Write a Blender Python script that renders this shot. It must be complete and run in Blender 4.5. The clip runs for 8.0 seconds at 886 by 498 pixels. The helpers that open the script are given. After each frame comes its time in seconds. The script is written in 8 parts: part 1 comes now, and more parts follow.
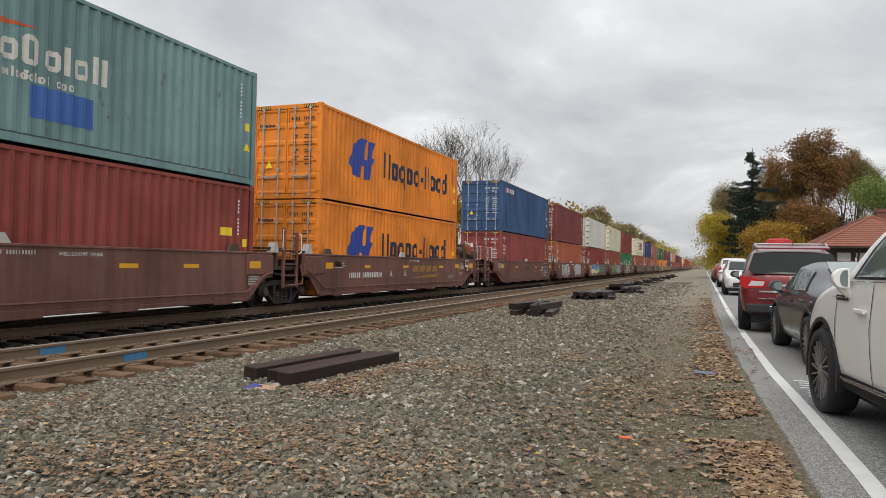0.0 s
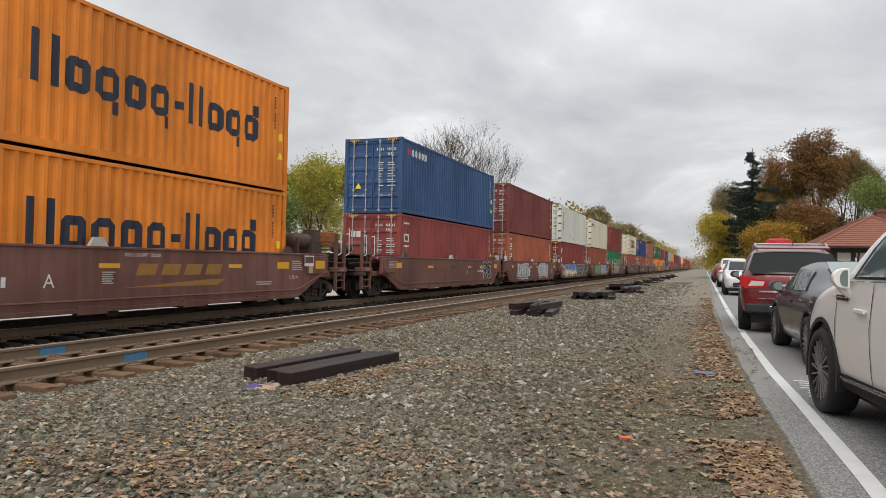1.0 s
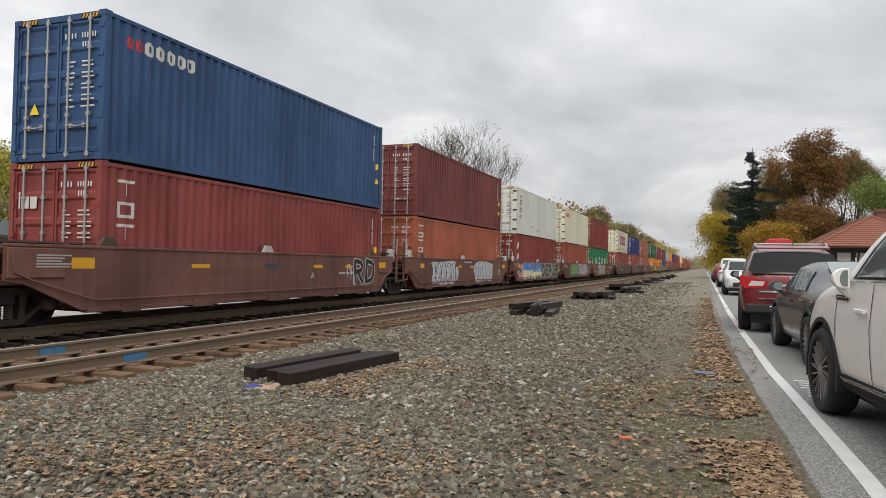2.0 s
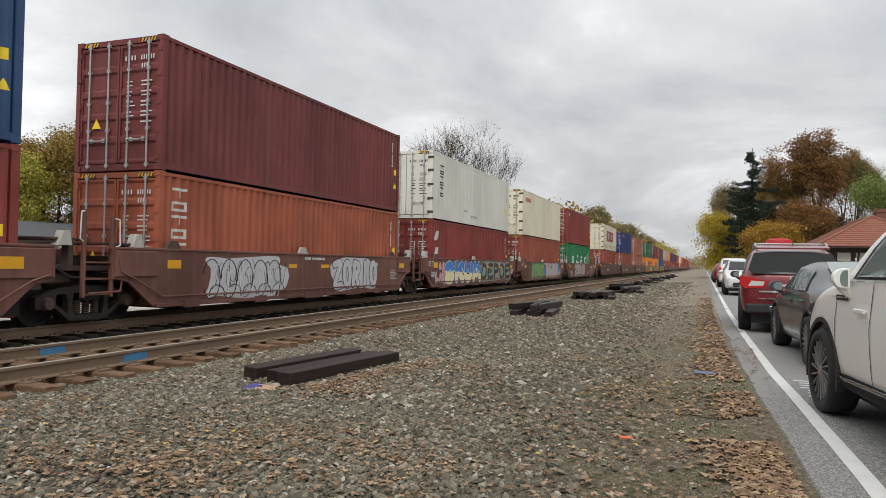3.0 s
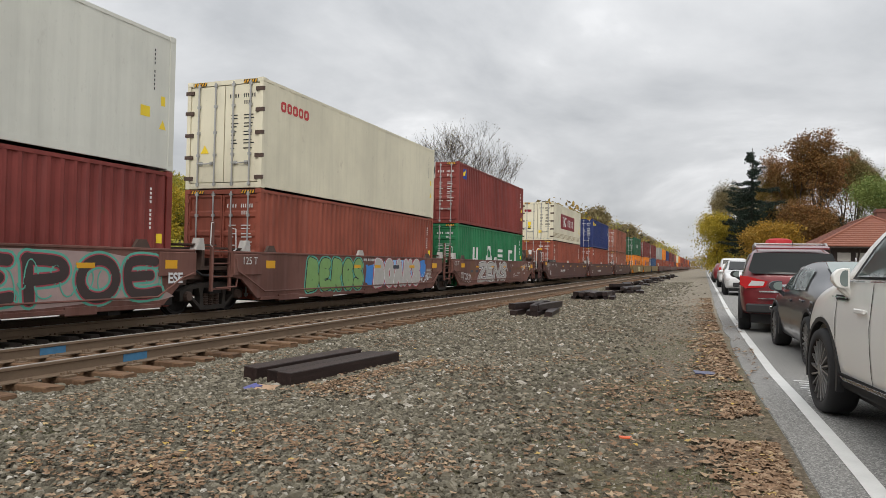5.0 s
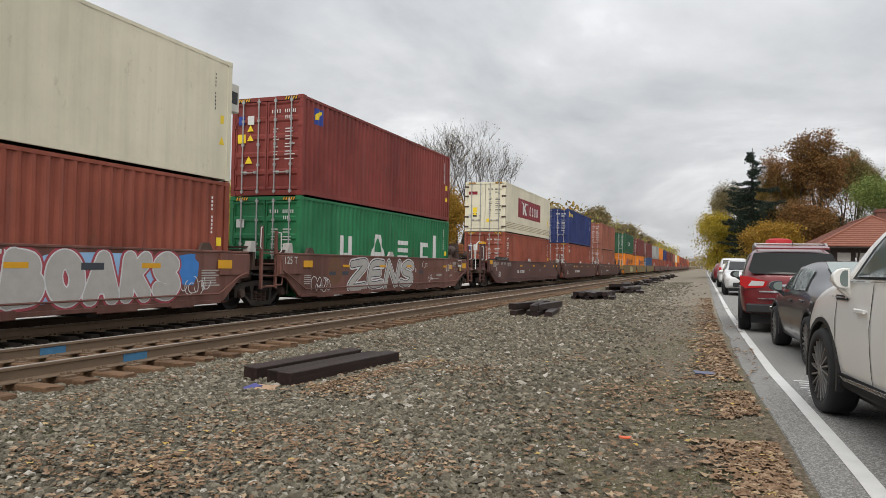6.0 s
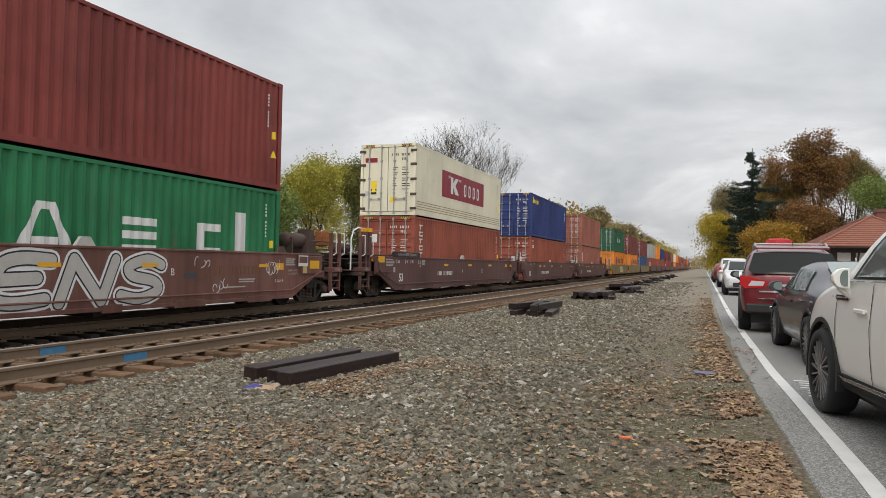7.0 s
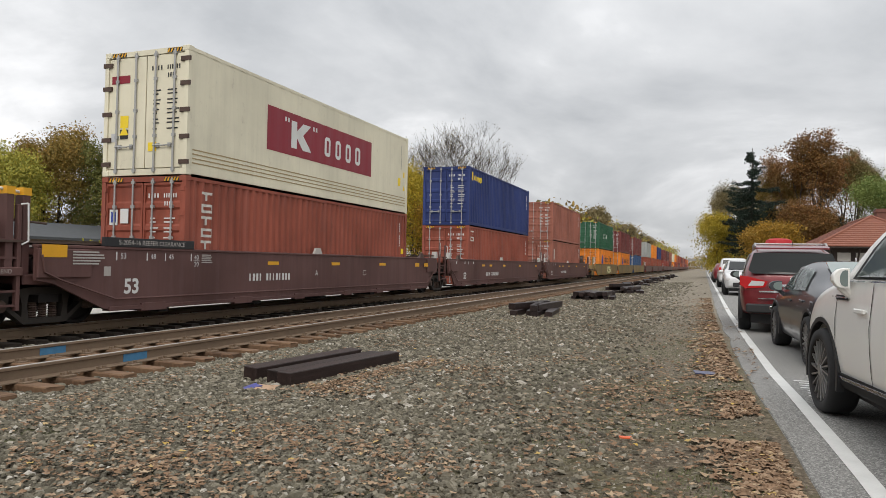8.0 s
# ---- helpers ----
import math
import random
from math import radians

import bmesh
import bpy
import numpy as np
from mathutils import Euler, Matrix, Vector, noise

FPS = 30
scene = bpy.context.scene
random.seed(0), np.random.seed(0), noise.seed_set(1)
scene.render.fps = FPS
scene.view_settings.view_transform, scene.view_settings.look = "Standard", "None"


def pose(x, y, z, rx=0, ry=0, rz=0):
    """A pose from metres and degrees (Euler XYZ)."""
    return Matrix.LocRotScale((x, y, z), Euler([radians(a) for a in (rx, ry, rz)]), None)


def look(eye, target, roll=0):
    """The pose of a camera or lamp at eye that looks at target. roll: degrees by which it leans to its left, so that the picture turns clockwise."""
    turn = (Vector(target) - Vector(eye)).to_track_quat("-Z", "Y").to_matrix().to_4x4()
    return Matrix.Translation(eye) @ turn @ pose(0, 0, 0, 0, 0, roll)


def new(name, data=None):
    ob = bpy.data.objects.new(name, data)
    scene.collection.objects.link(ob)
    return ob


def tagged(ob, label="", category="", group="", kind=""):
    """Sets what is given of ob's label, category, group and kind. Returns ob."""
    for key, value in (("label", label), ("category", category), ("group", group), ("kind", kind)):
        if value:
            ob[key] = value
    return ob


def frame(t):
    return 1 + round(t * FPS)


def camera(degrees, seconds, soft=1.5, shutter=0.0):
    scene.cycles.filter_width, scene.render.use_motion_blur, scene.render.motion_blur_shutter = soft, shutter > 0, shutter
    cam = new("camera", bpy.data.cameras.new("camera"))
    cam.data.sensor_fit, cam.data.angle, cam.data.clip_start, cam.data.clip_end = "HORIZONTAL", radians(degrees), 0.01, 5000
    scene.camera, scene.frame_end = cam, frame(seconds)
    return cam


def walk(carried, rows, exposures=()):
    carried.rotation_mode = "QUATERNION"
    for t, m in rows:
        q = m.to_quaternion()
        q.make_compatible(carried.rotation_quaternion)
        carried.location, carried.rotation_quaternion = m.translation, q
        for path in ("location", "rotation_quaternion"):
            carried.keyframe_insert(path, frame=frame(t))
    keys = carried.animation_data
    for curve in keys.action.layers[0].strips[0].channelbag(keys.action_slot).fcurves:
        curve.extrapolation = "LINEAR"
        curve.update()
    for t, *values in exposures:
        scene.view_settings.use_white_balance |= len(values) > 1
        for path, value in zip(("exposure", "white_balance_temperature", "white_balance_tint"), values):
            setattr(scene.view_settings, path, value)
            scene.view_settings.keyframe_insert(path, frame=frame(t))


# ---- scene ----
# ---- camera ----
YAW, PITCH = radians(20.74), radians(1.115)
EYE = Vector((0, 0, 1.5))
AIM = EYE + Vector((-math.sin(YAW) * math.cos(PITCH), math.cos(YAW) * math.cos(PITCH), math.sin(PITCH)))
cam = camera(65.1, 8.0, soft=0.7)
walk(cam, [(0.0, look(EYE, AIM, 1.126)), (8.0, look(EYE, AIM, 1.126))], exposures=[(0.0, 0.0), (8.0, 0.0)])

# ---- light: overcast autumn afternoon ----
SUN_ELEV, SUN_TURN = radians(42), radians(170)


def build_world():
    w = bpy.data.worlds.new("overcast_sky")
    scene.world = w
    w.use_nodes = True
    nt = w.node_tree
    nt.nodes.clear()
    N, L = nt.nodes.new, nt.links.new

    def math_node(op, a, b=None):
        m = N("ShaderNodeMath")
        m.operation = op
        for k, v in enumerate((a, b)):
            if v is None:
                continue
            if isinstance(v, (int, float)):
                m.inputs[k].default_value = v
            else:
                L(v, m.inputs[k])
        return m.outputs[0]

    sky = N("ShaderNodeTexSky")
    sky.sky_type = "NISHITA"
    sky.sun_disc = False
    sky.sun_elevation, sky.sun_rotation = SUN_ELEV, SUN_TURN
    skyb = N("ShaderNodeBackground")
    L(sky.outputs[0], skyb.inputs[0])
    skyb.inputs[1].default_value = 0.06
    tc = N("ShaderNodeTexCoord")
    sep = N("ShaderNodeSeparateXYZ")
    L(tc.outputs["Generated"], sep.inputs[0])
    up = math_node("MAXIMUM", sep.outputs[2], 0.0)
    den = math_node("ADD", up, 0.30)
    com = N("ShaderNodeCombineXYZ")
    L(math_node("DIVIDE", sep.outputs[0], den), com.inputs[0])
    L(math_node("DIVIDE", sep.outputs[1], den), com.inputs[1])
    n1 = N("ShaderNodeTexNoise")
    n1.inputs["Scale"].default_value, n1.inputs["Detail"].default_value = 1.25, 9
    n1.inputs["Roughness"].default_value, n1.inputs["Distortion"].default_value = 0.54, 0.3
    L(com.outputs[0], n1.inputs["Vector"])
    n2 = N("ShaderNodeTexNoise")
    n2.inputs["Scale"].default_value, n2.inputs["Detail"].default_value = 0.35, 4
    L(com.outputs[0], n2.inputs["Vector"])
    s = math_node("ADD", math_node("MULTIPLY", n1.outputs[0], 0.65), math_node("MULTIPLY", n2.outputs[0], 0.35))
    ramp = N("ShaderNodeValToRGB")
    e = ramp.color_ramp.elements
    e[0].position, e[0].color = 0.39, (0.43, 0.445, 0.465, 1)
    e[1].position, e[1].color = 0.63, (0.97, 0.97, 0.98, 1)
    mid = e.new(0.51)
    mid.color = (0.62, 0.63, 0.645, 1)
    L(s, ramp.inputs[0])
    cl = N("ShaderNodeBackground")
    L(ramp.outputs[0], cl.inputs[0])
    # an overcast sky is brighter overhead than at the horizon
    L(math_node("ADD", math_node("MULTIPLY", up, 1.35), 0.90), cl.inputs[1])
    mix = N("ShaderNodeMixShader")
    mix.inputs[0].default_value = 0.96
    L(skyb.outputs[0], mix.inputs[1])
    L(cl.outputs[0], mix.inputs[2])
    out = N("ShaderNodeOutputWorld")
    L(mix.outputs[0], out.inputs[0])


build_world()
sun = new("sun", bpy.data.lights.new("sun", "SUN"))
sun.data.energy, sun.data.angle, sun.data.color = 1.15, radians(24), (1.0, 0.94, 0.86)
sun.matrix_basis = look((0, 0, 50), Vector((0, 0, 50)) - Vector((math.sin(SUN_TURN) * math.cos(SUN_ELEV), math.cos(SUN_TURN) * math.cos(SUN_ELEV), math.sin(SUN_ELEV))))


# ---- materials ----
class Nodes:
    """Small wrapper that wires shader nodes."""

    def __init__(self, name):
        self.m = bpy.data.materials.new(name)
        self.m.use_nodes = True
        self.nt = self.m.node_tree
        self.b = self.nt.nodes["Principled BSDF"]
        self.tc = self.nt.nodes.new("ShaderNodeTexCoord")

    def n(self, kind, **kw):
        x = self.nt.nodes.new("ShaderNode" + kind)
        for k, v in kw.items():
            x.inputs[k.replace("_", " ")].default_value = v
        return x

    def l(self, a, b):
        self.nt.links.new(a, b)

    def vec(self, stretch=(1, 1, 1), space="Object"):
        mp = self.n("Mapping")
        mp.inputs["Scale"].default_value = stretch
        self.l(self.tc.outputs[space], mp.inputs[0])
        return mp.outputs[0]

    def noise(self, scale, detail=4, stretch=(1, 1, 1), rough=0.55, space="Object"):
        x = self.n("TexNoise", Scale=scale, Detail=detail, Roughness=rough)
        self.l(self.vec(stretch, space), x.inputs["Vector"])
        return x.outputs[0]

    def ramp(self, src, stops):
        r = self.n("ValToRGB")
        e = r.color_ramp.elements
        while len(e) < len(stops):
            e.new(0.5)
        for k, (pos, c) in enumerate(stops):
            e[k].position = pos
            e[k].color = (*c, 1) if len(c) == 3 else c
        self.l(src, r.inputs[0])
        return r.outputs[0]

    def mix(self, fac, a, b, mode="MIX"):
        x = self.nt.nodes.new("ShaderNodeMix")
        x.data_type, x.blend_type = "RGBA", mode
        for s, v in ((x.inputs[0], fac), (x.inputs[6], a), (x.inputs[7], b)):
            if isinstance(v, (int, float)):
                s.default_value = v
            elif isinstance(v, tuple):
                s.default_value = (*v, 1)
            else:
                self.l(v, s)
        return x.outputs[2]

    def bump(self, src, strength, dist):
        x = self.n("Bump", Strength=strength, Distance=dist)
        self.l(src, x.inputs["Height"])
        self.l(x.outputs[0], self.b.inputs["Normal"])

    def done(self, colour, rough=0.6, metal=0.0, spec=0.5):
        for s, v in ((self.b.inputs["Base Color"], colour), (self.b.inputs["Roughness"], rough)):
            if isinstance(v, tuple):
                s.default_value = (*v, 1)
            elif isinstance(v, (int, float)):
                s.default_value = v
            else:
                self.l(v, s)
        self.b.inputs["Metallic"].default_value = metal
        self.b.inputs["Specular IOR Level"].default_value = spec
        return self.m


def shade(c, k):
    return tuple(min(1.0, x * k) for x in c)


def srgb(r, g, b):
    return tuple(((v / 255 + 0.055) / 1.055) ** 2.4 if v > 10 else v / 255 / 12.92 for v in (r, g, b))


MATS = {}


def plain(name, c, rough=0.6, metal=0.0, var=0.18, scale=3.0, bump=0.0, spec=0.5):
    """Paint or plain stuff with two scales of soft mottling."""
    if name in MATS:
        return MATS[name]
    a = Nodes(name)
    n = a.noise(scale, 5)
    n2 = a.noise(scale * 9, 3)
    col = a.mix(n, shade(c, 1 - var), shade(c, 1 + var))
    col = a.mix(0.25, col, a.mix(n2, shade(c, 1 - 1.6 * var), shade(c, 1 + 1.2 * var)))
    if bump:
        a.bump(n2, 0.4, bump)
    MATS[name] = a.done(col, rough, metal, spec)
    return MATS[name]


def steel_paint(name, c, rust=0.4, fade=0.25, streak=0.3):
    """Weathered container or wagon paint: fading, run-down streaks, rust spots, scuffs."""
    if name in MATS:
        return MATS[name]
    a = Nodes(name)
    big = a.noise(0.45, 5)
    run = a.noise(4.2, 5, (1.0, 1.0, 0.07), 0.6)
    fine = a.noise(14, 5, (1, 1, 0.5))
    spots = a.noise(2.1, 8, (1, 1, 0.55), 0.72)
    col = a.mix(a.ramp(big, [(0.38, (0, 0, 0)), (0.62, (1, 1, 1))]), shade(c, 1 - fade * 0.8), tuple(min(1, x * (1 + fade) + 0.012) for x in c))
    col = a.mix(a.ramp(run, [(0.50, (0, 0, 0)), (0.66, (streak,) * 3)]), col, shade(c, 0.45))
    col = a.mix(a.ramp(run, [(0.34, (streak * 0.8,) * 3), (0.48, (0, 0, 0))]), col, tuple(x * 0.8 + 0.07 for x in c))
    col = a.mix(a.ramp(spots, [(0.61, (0, 0, 0)), (0.68, (rust,) * 3)]), col, (0.13, 0.052, 0.024))
    col = a.mix(a.ramp(fine, [(0.62, (0, 0, 0)), (0.8, (0.25,) * 3)]), col, shade(c, 0.5))
    a.bump(fine, 0.15, 0.004)
    rough = a.ramp(big, [(0.3, (0.5,) * 3), (0.7, (0.72,) * 3)])
    MATS[name] = a.done(col, rough, 0.0, 0.35)
    return MATS[name]


def leaf_mat(name, colours, rough=0.65):
    a = Nodes(name)
    g = a.n("NewGeometry")
    col = a.ramp(g.outputs["Random Per Island"], [(k / max(1, len(colours) - 1), c) for k, c in enumerate(colours)])
    big = a.noise(0.35, 3)
    col = a.mix(a.ramp(big, [(0.35, (0, 0, 0)), (0.65, (0.55,) * 3)]), col, colours[len(colours) // 2])
    a.b.inputs["Transmission Weight"].default_value = 0.0
    return a.done(col, rough, 0, 0.25)


def gravel_ground_mat():
    a = Nodes("gravel_ground")
    v = a.n("TexVoronoi", Scale=24.0)
    a.l(a.vec(), v.inputs["Vector"])
    v2 = a.n("TexVoronoi", Scale=55.0)
    a.l(a.vec(), v2.inputs["Vector"])
    # kept dark so the shade between loose stones is in the base colour
    stone = a.ramp(v.outputs["Color"], [(0.1, (0.025, 0.022, 0.018)), (0.5, (0.075, 0.066, 0.052)), (0.9, (0.19, 0.17, 0.138))])
    sand = a.ramp(a.noise(60, 4), [(0.3, (0.10, 0.083, 0.060)), (0.7, (0.32, 0.27, 0.20))])
    patch = a.noise(0.55, 6, rough=0.62)
    col = a.mix(a.ramp(patch, [(0.46, (0.1,) * 3), (0.58, (0.9,) * 3)]), stone, sand)
    moss = a.noise(0.8, 6, rough=0.65)
    col = a.mix(a.ramp(moss, [(0.50, (0, 0, 0)), (0.60, (0.7,) * 3)]), col, (0.12, 0.125, 0.052))
    # trodden soil beside the asphalt
    sx = a.n("SeparateXYZ")
    a.l(a.tc.outputs["Object"], sx.inputs[0])
    tread = a.n("MapRange")
    tread.inputs["From Min"].default_value, tread.inputs["From Max"].default_value = -2.6, -0.6
    a.l(sx.outputs[0], tread.inputs["Value"])
    soil = a.ramp(a.noise(26, 9, rough=0.8), [(0.30, (0.080, 0.060, 0.040)), (0.52, (0.20, 0.160, 0.112)), (0.68, (0.48, 0.42, 0.33))])
    soil = a.mix(a.ramp(moss, [(0.46, (0, 0, 0)), (0.58, (0.5,) * 3)]), soil, (0.12, 0.118, 0.042))
    col = a.mix(tread.outputs[0], col, soil)
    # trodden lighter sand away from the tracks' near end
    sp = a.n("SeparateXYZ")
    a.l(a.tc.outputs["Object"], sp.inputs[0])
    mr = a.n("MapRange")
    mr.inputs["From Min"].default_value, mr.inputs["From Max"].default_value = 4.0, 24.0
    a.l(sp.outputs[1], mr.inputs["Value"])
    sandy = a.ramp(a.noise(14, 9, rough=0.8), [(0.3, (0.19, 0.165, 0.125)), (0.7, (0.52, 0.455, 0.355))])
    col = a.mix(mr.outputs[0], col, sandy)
    # shade in the gaps between stones, multiplied into the colour
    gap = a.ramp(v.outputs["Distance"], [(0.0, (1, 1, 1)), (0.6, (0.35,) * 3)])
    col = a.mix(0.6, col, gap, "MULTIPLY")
    h = a.mix(0.5, v.outputs["Distance"], v2.outputs["Distance"])
    x = a.n("Bump", Strength=0.9, Distance=0.02)
    x.invert = True
    a.l(h, x.inputs["Height"])
    a.l(x.outputs[0], a.b.inputs["Normal"])
    return a.done(col, 0.92, 0, 0.2)


def stone_mat():
    a = Nodes("ballast_stone")
    g = a.n("NewGeometry")
    col = a.ramp(g.outputs["Random Per Island"], [(0.0, (0.034, 0.030, 0.021)), (0.3, (0.105, 0.095, 0.068)), (0.65, (0.19, 0.172, 0.124)), (0.94, (0.34, 0.305, 0.235)), (1.0, (0.66, 0.62, 0.55))])
    col = a.mix(0.35, col, a.ramp(a.noise(40, 4), [(0.3, (0.075, 0.065, 0.05)), (0.7, (0.25, 0.225, 0.18))]))
    return a.done(col, 0.9, 0, 0.2)


def asphalt_mat():
    a = Nodes("asphalt")
    sp = a.noise(160, 3)
    big = a.noise(0.7, 5)
    col = a.mix(a.ramp(sp, [(0.35, (0, 0, 0)), (0.75, (1, 1, 1))]), (0.15, 0.148, 0.142), (0.34, 0.335, 0.32))
    col = a.mix(0.4, col, a.mix(big, (0.16, 0.158, 0.15), (0.30, 0.29, 0.27)))
    # bare aggregate: pale and dark stones of a centimetre
    agg = a.n("TexVoronoi", Scale=85.0)
    a.l(a.vec(), agg.inputs["Vector"])
    col = a.mix(0.45, col, a.ramp(agg.outputs["Color"], [(0.2, (0.055, 0.055, 0.053)), (0.55, (0.235, 0.23, 0.218)), (0.9, (0.56, 0.54, 0.505))]))
    crack = a.n("TexVoronoi", Scale=1.4)
    crack.feature = "DISTANCE_TO_EDGE"
    a.l(a.vec(), crack.inputs["Vector"])
    col = a.mix(a.ramp(crack.outputs["Distance"], [(0.002, (0.16,) * 3), (0.008, (0, 0, 0))]), col, (0.05, 0.05, 0.05))
    a.bump(sp, 0.5, 0.004)
    return a.done(col, 0.88, 0, 0.3)


def wood_mat(name, c1, c2, rough=0.8):
    a = Nodes(name)
    grain = a.noise(18, 6, (1.0, 0.08, 1.0), 0.65)
    blot = a.noise(1.6, 4)
    col = a.mix(a.ramp(grain, [(0.35, (0, 0, 0)), (0.68, (1, 1, 1))]), c1, c2)
    col = a.mix(a.ramp(blot, [(0.4, (0, 0, 0)), (0.7, (0.6,) * 3)]), col, shade(c1, 0.7))
    oi = a.n("ObjectInfo")
    col = a.mix(a.ramp(oi.outputs["Random"], [(0, (0.0,) * 3), (1, (0.4,) * 3)]), col, shade(c2, 1.25))
    a.bump(grain, 0.6, 0.01)
    return a.done(col, rough, 0, 0.3)


def glass_mat(name, c=(0.010, 0.012, 0.012), rough=0.04):
    a = Nodes(name)
    return a.done(a.mix(a.noise(1.5, 3), c, shade(c, 1.4)), rough, 0.0, 0.22)


def car_paint(name, c, metal=0.0):
    a = Nodes(name)
    fl = a.noise(300, 2)
    col = a.mix(a.ramp(fl, [(0.4, (0, 0, 0)), (0.7, (0.3,) * 3)]), c, shade(c, 1.25))
    col = a.mix(a.ramp(a.noise(2.2, 5, (1, 1, 0.5)), [(0.5, (0, 0, 0)), (0.8, (0.12,) * 3)]), col, (0.25, 0.24, 0.22))
    a.b.inputs["Coat Weight"].default_value = 0.7
    a.b.inputs["Coat Roughness"].default_value = 0.06
    return a.done(col, 0.38, metal, 0.5)


GRAVEL, STONE, ASPHALT = gravel_ground_mat(), stone_mat(), asphalt_mat()
TIE_WOOD = wood_mat("weathered_tie_wood", (0.075, 0.042, 0.024), (0.24, 0.145, 0.085))
CREOSOTE = wood_mat("creosoted_timber", (0.006, 0.004, 0.004), (0.040, 0.024, 0.021), 0.5)
# far ties: grease and the train's shade both painted into the wood colour
OILY_SHADED_WOOD = wood_mat("oily_shaded_tie_wood", (0.010, 0.008, 0.006), (0.040, 0.029, 0.022))
LINE_WHITE = plain("road_paint", (0.62, 0.62, 0.60), 0.75, var=0.2, scale=6)
RAIL_RUST = plain("rail_rust", (0.20, 0.14, 0.092), 0.75, 0.2, var=0.25, scale=5, bump=0.003)
RAIL_TOP = plain("rail_running_face", (0.50, 0.48, 0.45), 0.5, 0.6, var=0.12)
IRON_DARK = plain("dirty_iron", (0.016, 0.013, 0.012), 0.75, 0.25, var=0.35, scale=6, bump=0.003)
TRUCK_IRON = plain("dusty_truck_iron", (0.034, 0.027, 0.022), 0.8, 0.15, var=0.4, scale=7, bump=0.004)
IRON_BROWN = plain("brown_dusty_iron", (0.088, 0.056, 0.043), 0.8, 0.1, var=0.35, scale=5, bump=0.003)
STEEL_GREY = plain("galvanised_rod", (0.40, 0.40, 0.39), 0.5, 0.5, var=0.2)
WHEEL_STEEL = plain("wheel_tread_steel", (0.38, 0.36, 0.34), 0.35, 0.8)
WHITE_P = plain("white_stencil", (0.66, 0.66, 0.64), 0.7, var=0.1)
DUSTY_WHITE = plain("dusty_white_stencil", (0.42, 0.39, 0.36), 0.75, var=0.2)
YELLOW_P = plain("reflector_yellow", (0.72, 0.36, 0.01), 0.5, var=0.15)
YELLOW_W = plain("warning_yellow", (0.85, 0.62, 0.02), 0.5, var=0.08)
BLACK_P = plain("black_paint", (0.012, 0.012, 0.014), 0.5, var=0.2)
BLUE_RAILMARK = plain("blue_spray_paint", (0.06, 0.20, 0.36), 0.7, var=0.35, scale=12)
RUBBER = plain("tyre_rubber", (0.018, 0.018, 0.019), 0.8, var=0.2, scale=20)
BLACK_PLASTIC = plain("black_trim_plastic", (0.02, 0.02, 0.021), 0.55, var=0.15)
CHROME = plain("chrome_trim", (0.75, 0.76, 0.77), 0.12, 1.0, var=0.04)
ALLOY = plain("dark_alloy", (0.30, 0.295, 0.29), 0.4, 0.6, var=0.1)
GLASS = glass_mat("tinted_car_glass")
GLASS_SIDE = glass_mat("clear_side_glass", (0.17, 0.21, 0.20), 0.03)
GLASS_SIDE.node_tree.nodes["Principled BSDF"].inputs["Specular IOR Level"].default_value = 0.95


# ---- mesh helpers ----
def part(name, bm, material, parent=None, label="", smooth=False):
    me = bpy.data.meshes.new(name)
    bm.to_mesh(me)
    bm.free()
    return put(name, me, material, parent, label, smooth)


def put(name, me, material, parent=None, label="", smooth=False):
    if material and not me.materials:
        me.materials.append(material)
    if smooth:
        me.polygons.foreach_set("use_smooth", [True] * len(me.polygons))
    ob = new(name, me)
    if parent:
        ob.parent = parent
    if label:
        tagged(ob, label)
    return ob


def base(name, label, category, group="", m=None):
    """An Empty that stands for a thing and carries its parts."""
    ob = new(name)
    ob.empty_display_size = 0.3
    if m is not None:
        ob.matrix_basis = m
    return tagged(ob, label, category, group)


def box(bm, x0, x1, y0, y1, z0, z1, bevel=0.0):
    vs = [bm.verts.new((x, y, z)) for x in (x0, x1) for y in (y0, y1) for z in (z0, z1)]
    fs = [bm.faces.new([vs[i] for i in q]) for q in ((0, 1, 3, 2), (4, 6, 7, 5), (0, 4, 5, 1), (2, 3, 7, 6), (0, 2, 6, 4), (1, 5, 7, 3))]
    if bevel:
        bmesh.ops.bevel(bm, geom=list({e for f in fs for e in f.edges}), offset=bevel, segments=1, affect="EDGES", profile=0.5)


def boxes(*rows, bevel=0.0):
    bm = bmesh.new()
    for r in rows:
        box(bm, *r, bevel=bevel)
    return bm


def tube(bm, a, b, r, n=8, r2=None, caps=True):
    a, b = Vector(a), Vector(b)
    d = (b - a).normalized()
    u = d.orthogonal().normalized()
    w = d.cross(u)
    r2 = r if r2 is None else r2
    ra, rb = [], []
    for k in range(n):
        o = u * math.cos(2 * math.pi * k / n) + w * math.sin(2 * math.pi * k / n)
        ra.append(bm.verts.new(a + o * r))
        rb.append(bm.verts.new(b + o * r2))
    for k in range(n):
        bm.faces.new((ra[k], ra[(k + 1) % n], rb[(k + 1) % n], rb[k]))
    if caps:
        bm.faces.new(ra[::-1])
        bm.faces.new(rb)


def pipe(bm, pts, r, n=6):
    for a, b in zip(pts, pts[1:]):
        tube(bm, a, b, r, n)


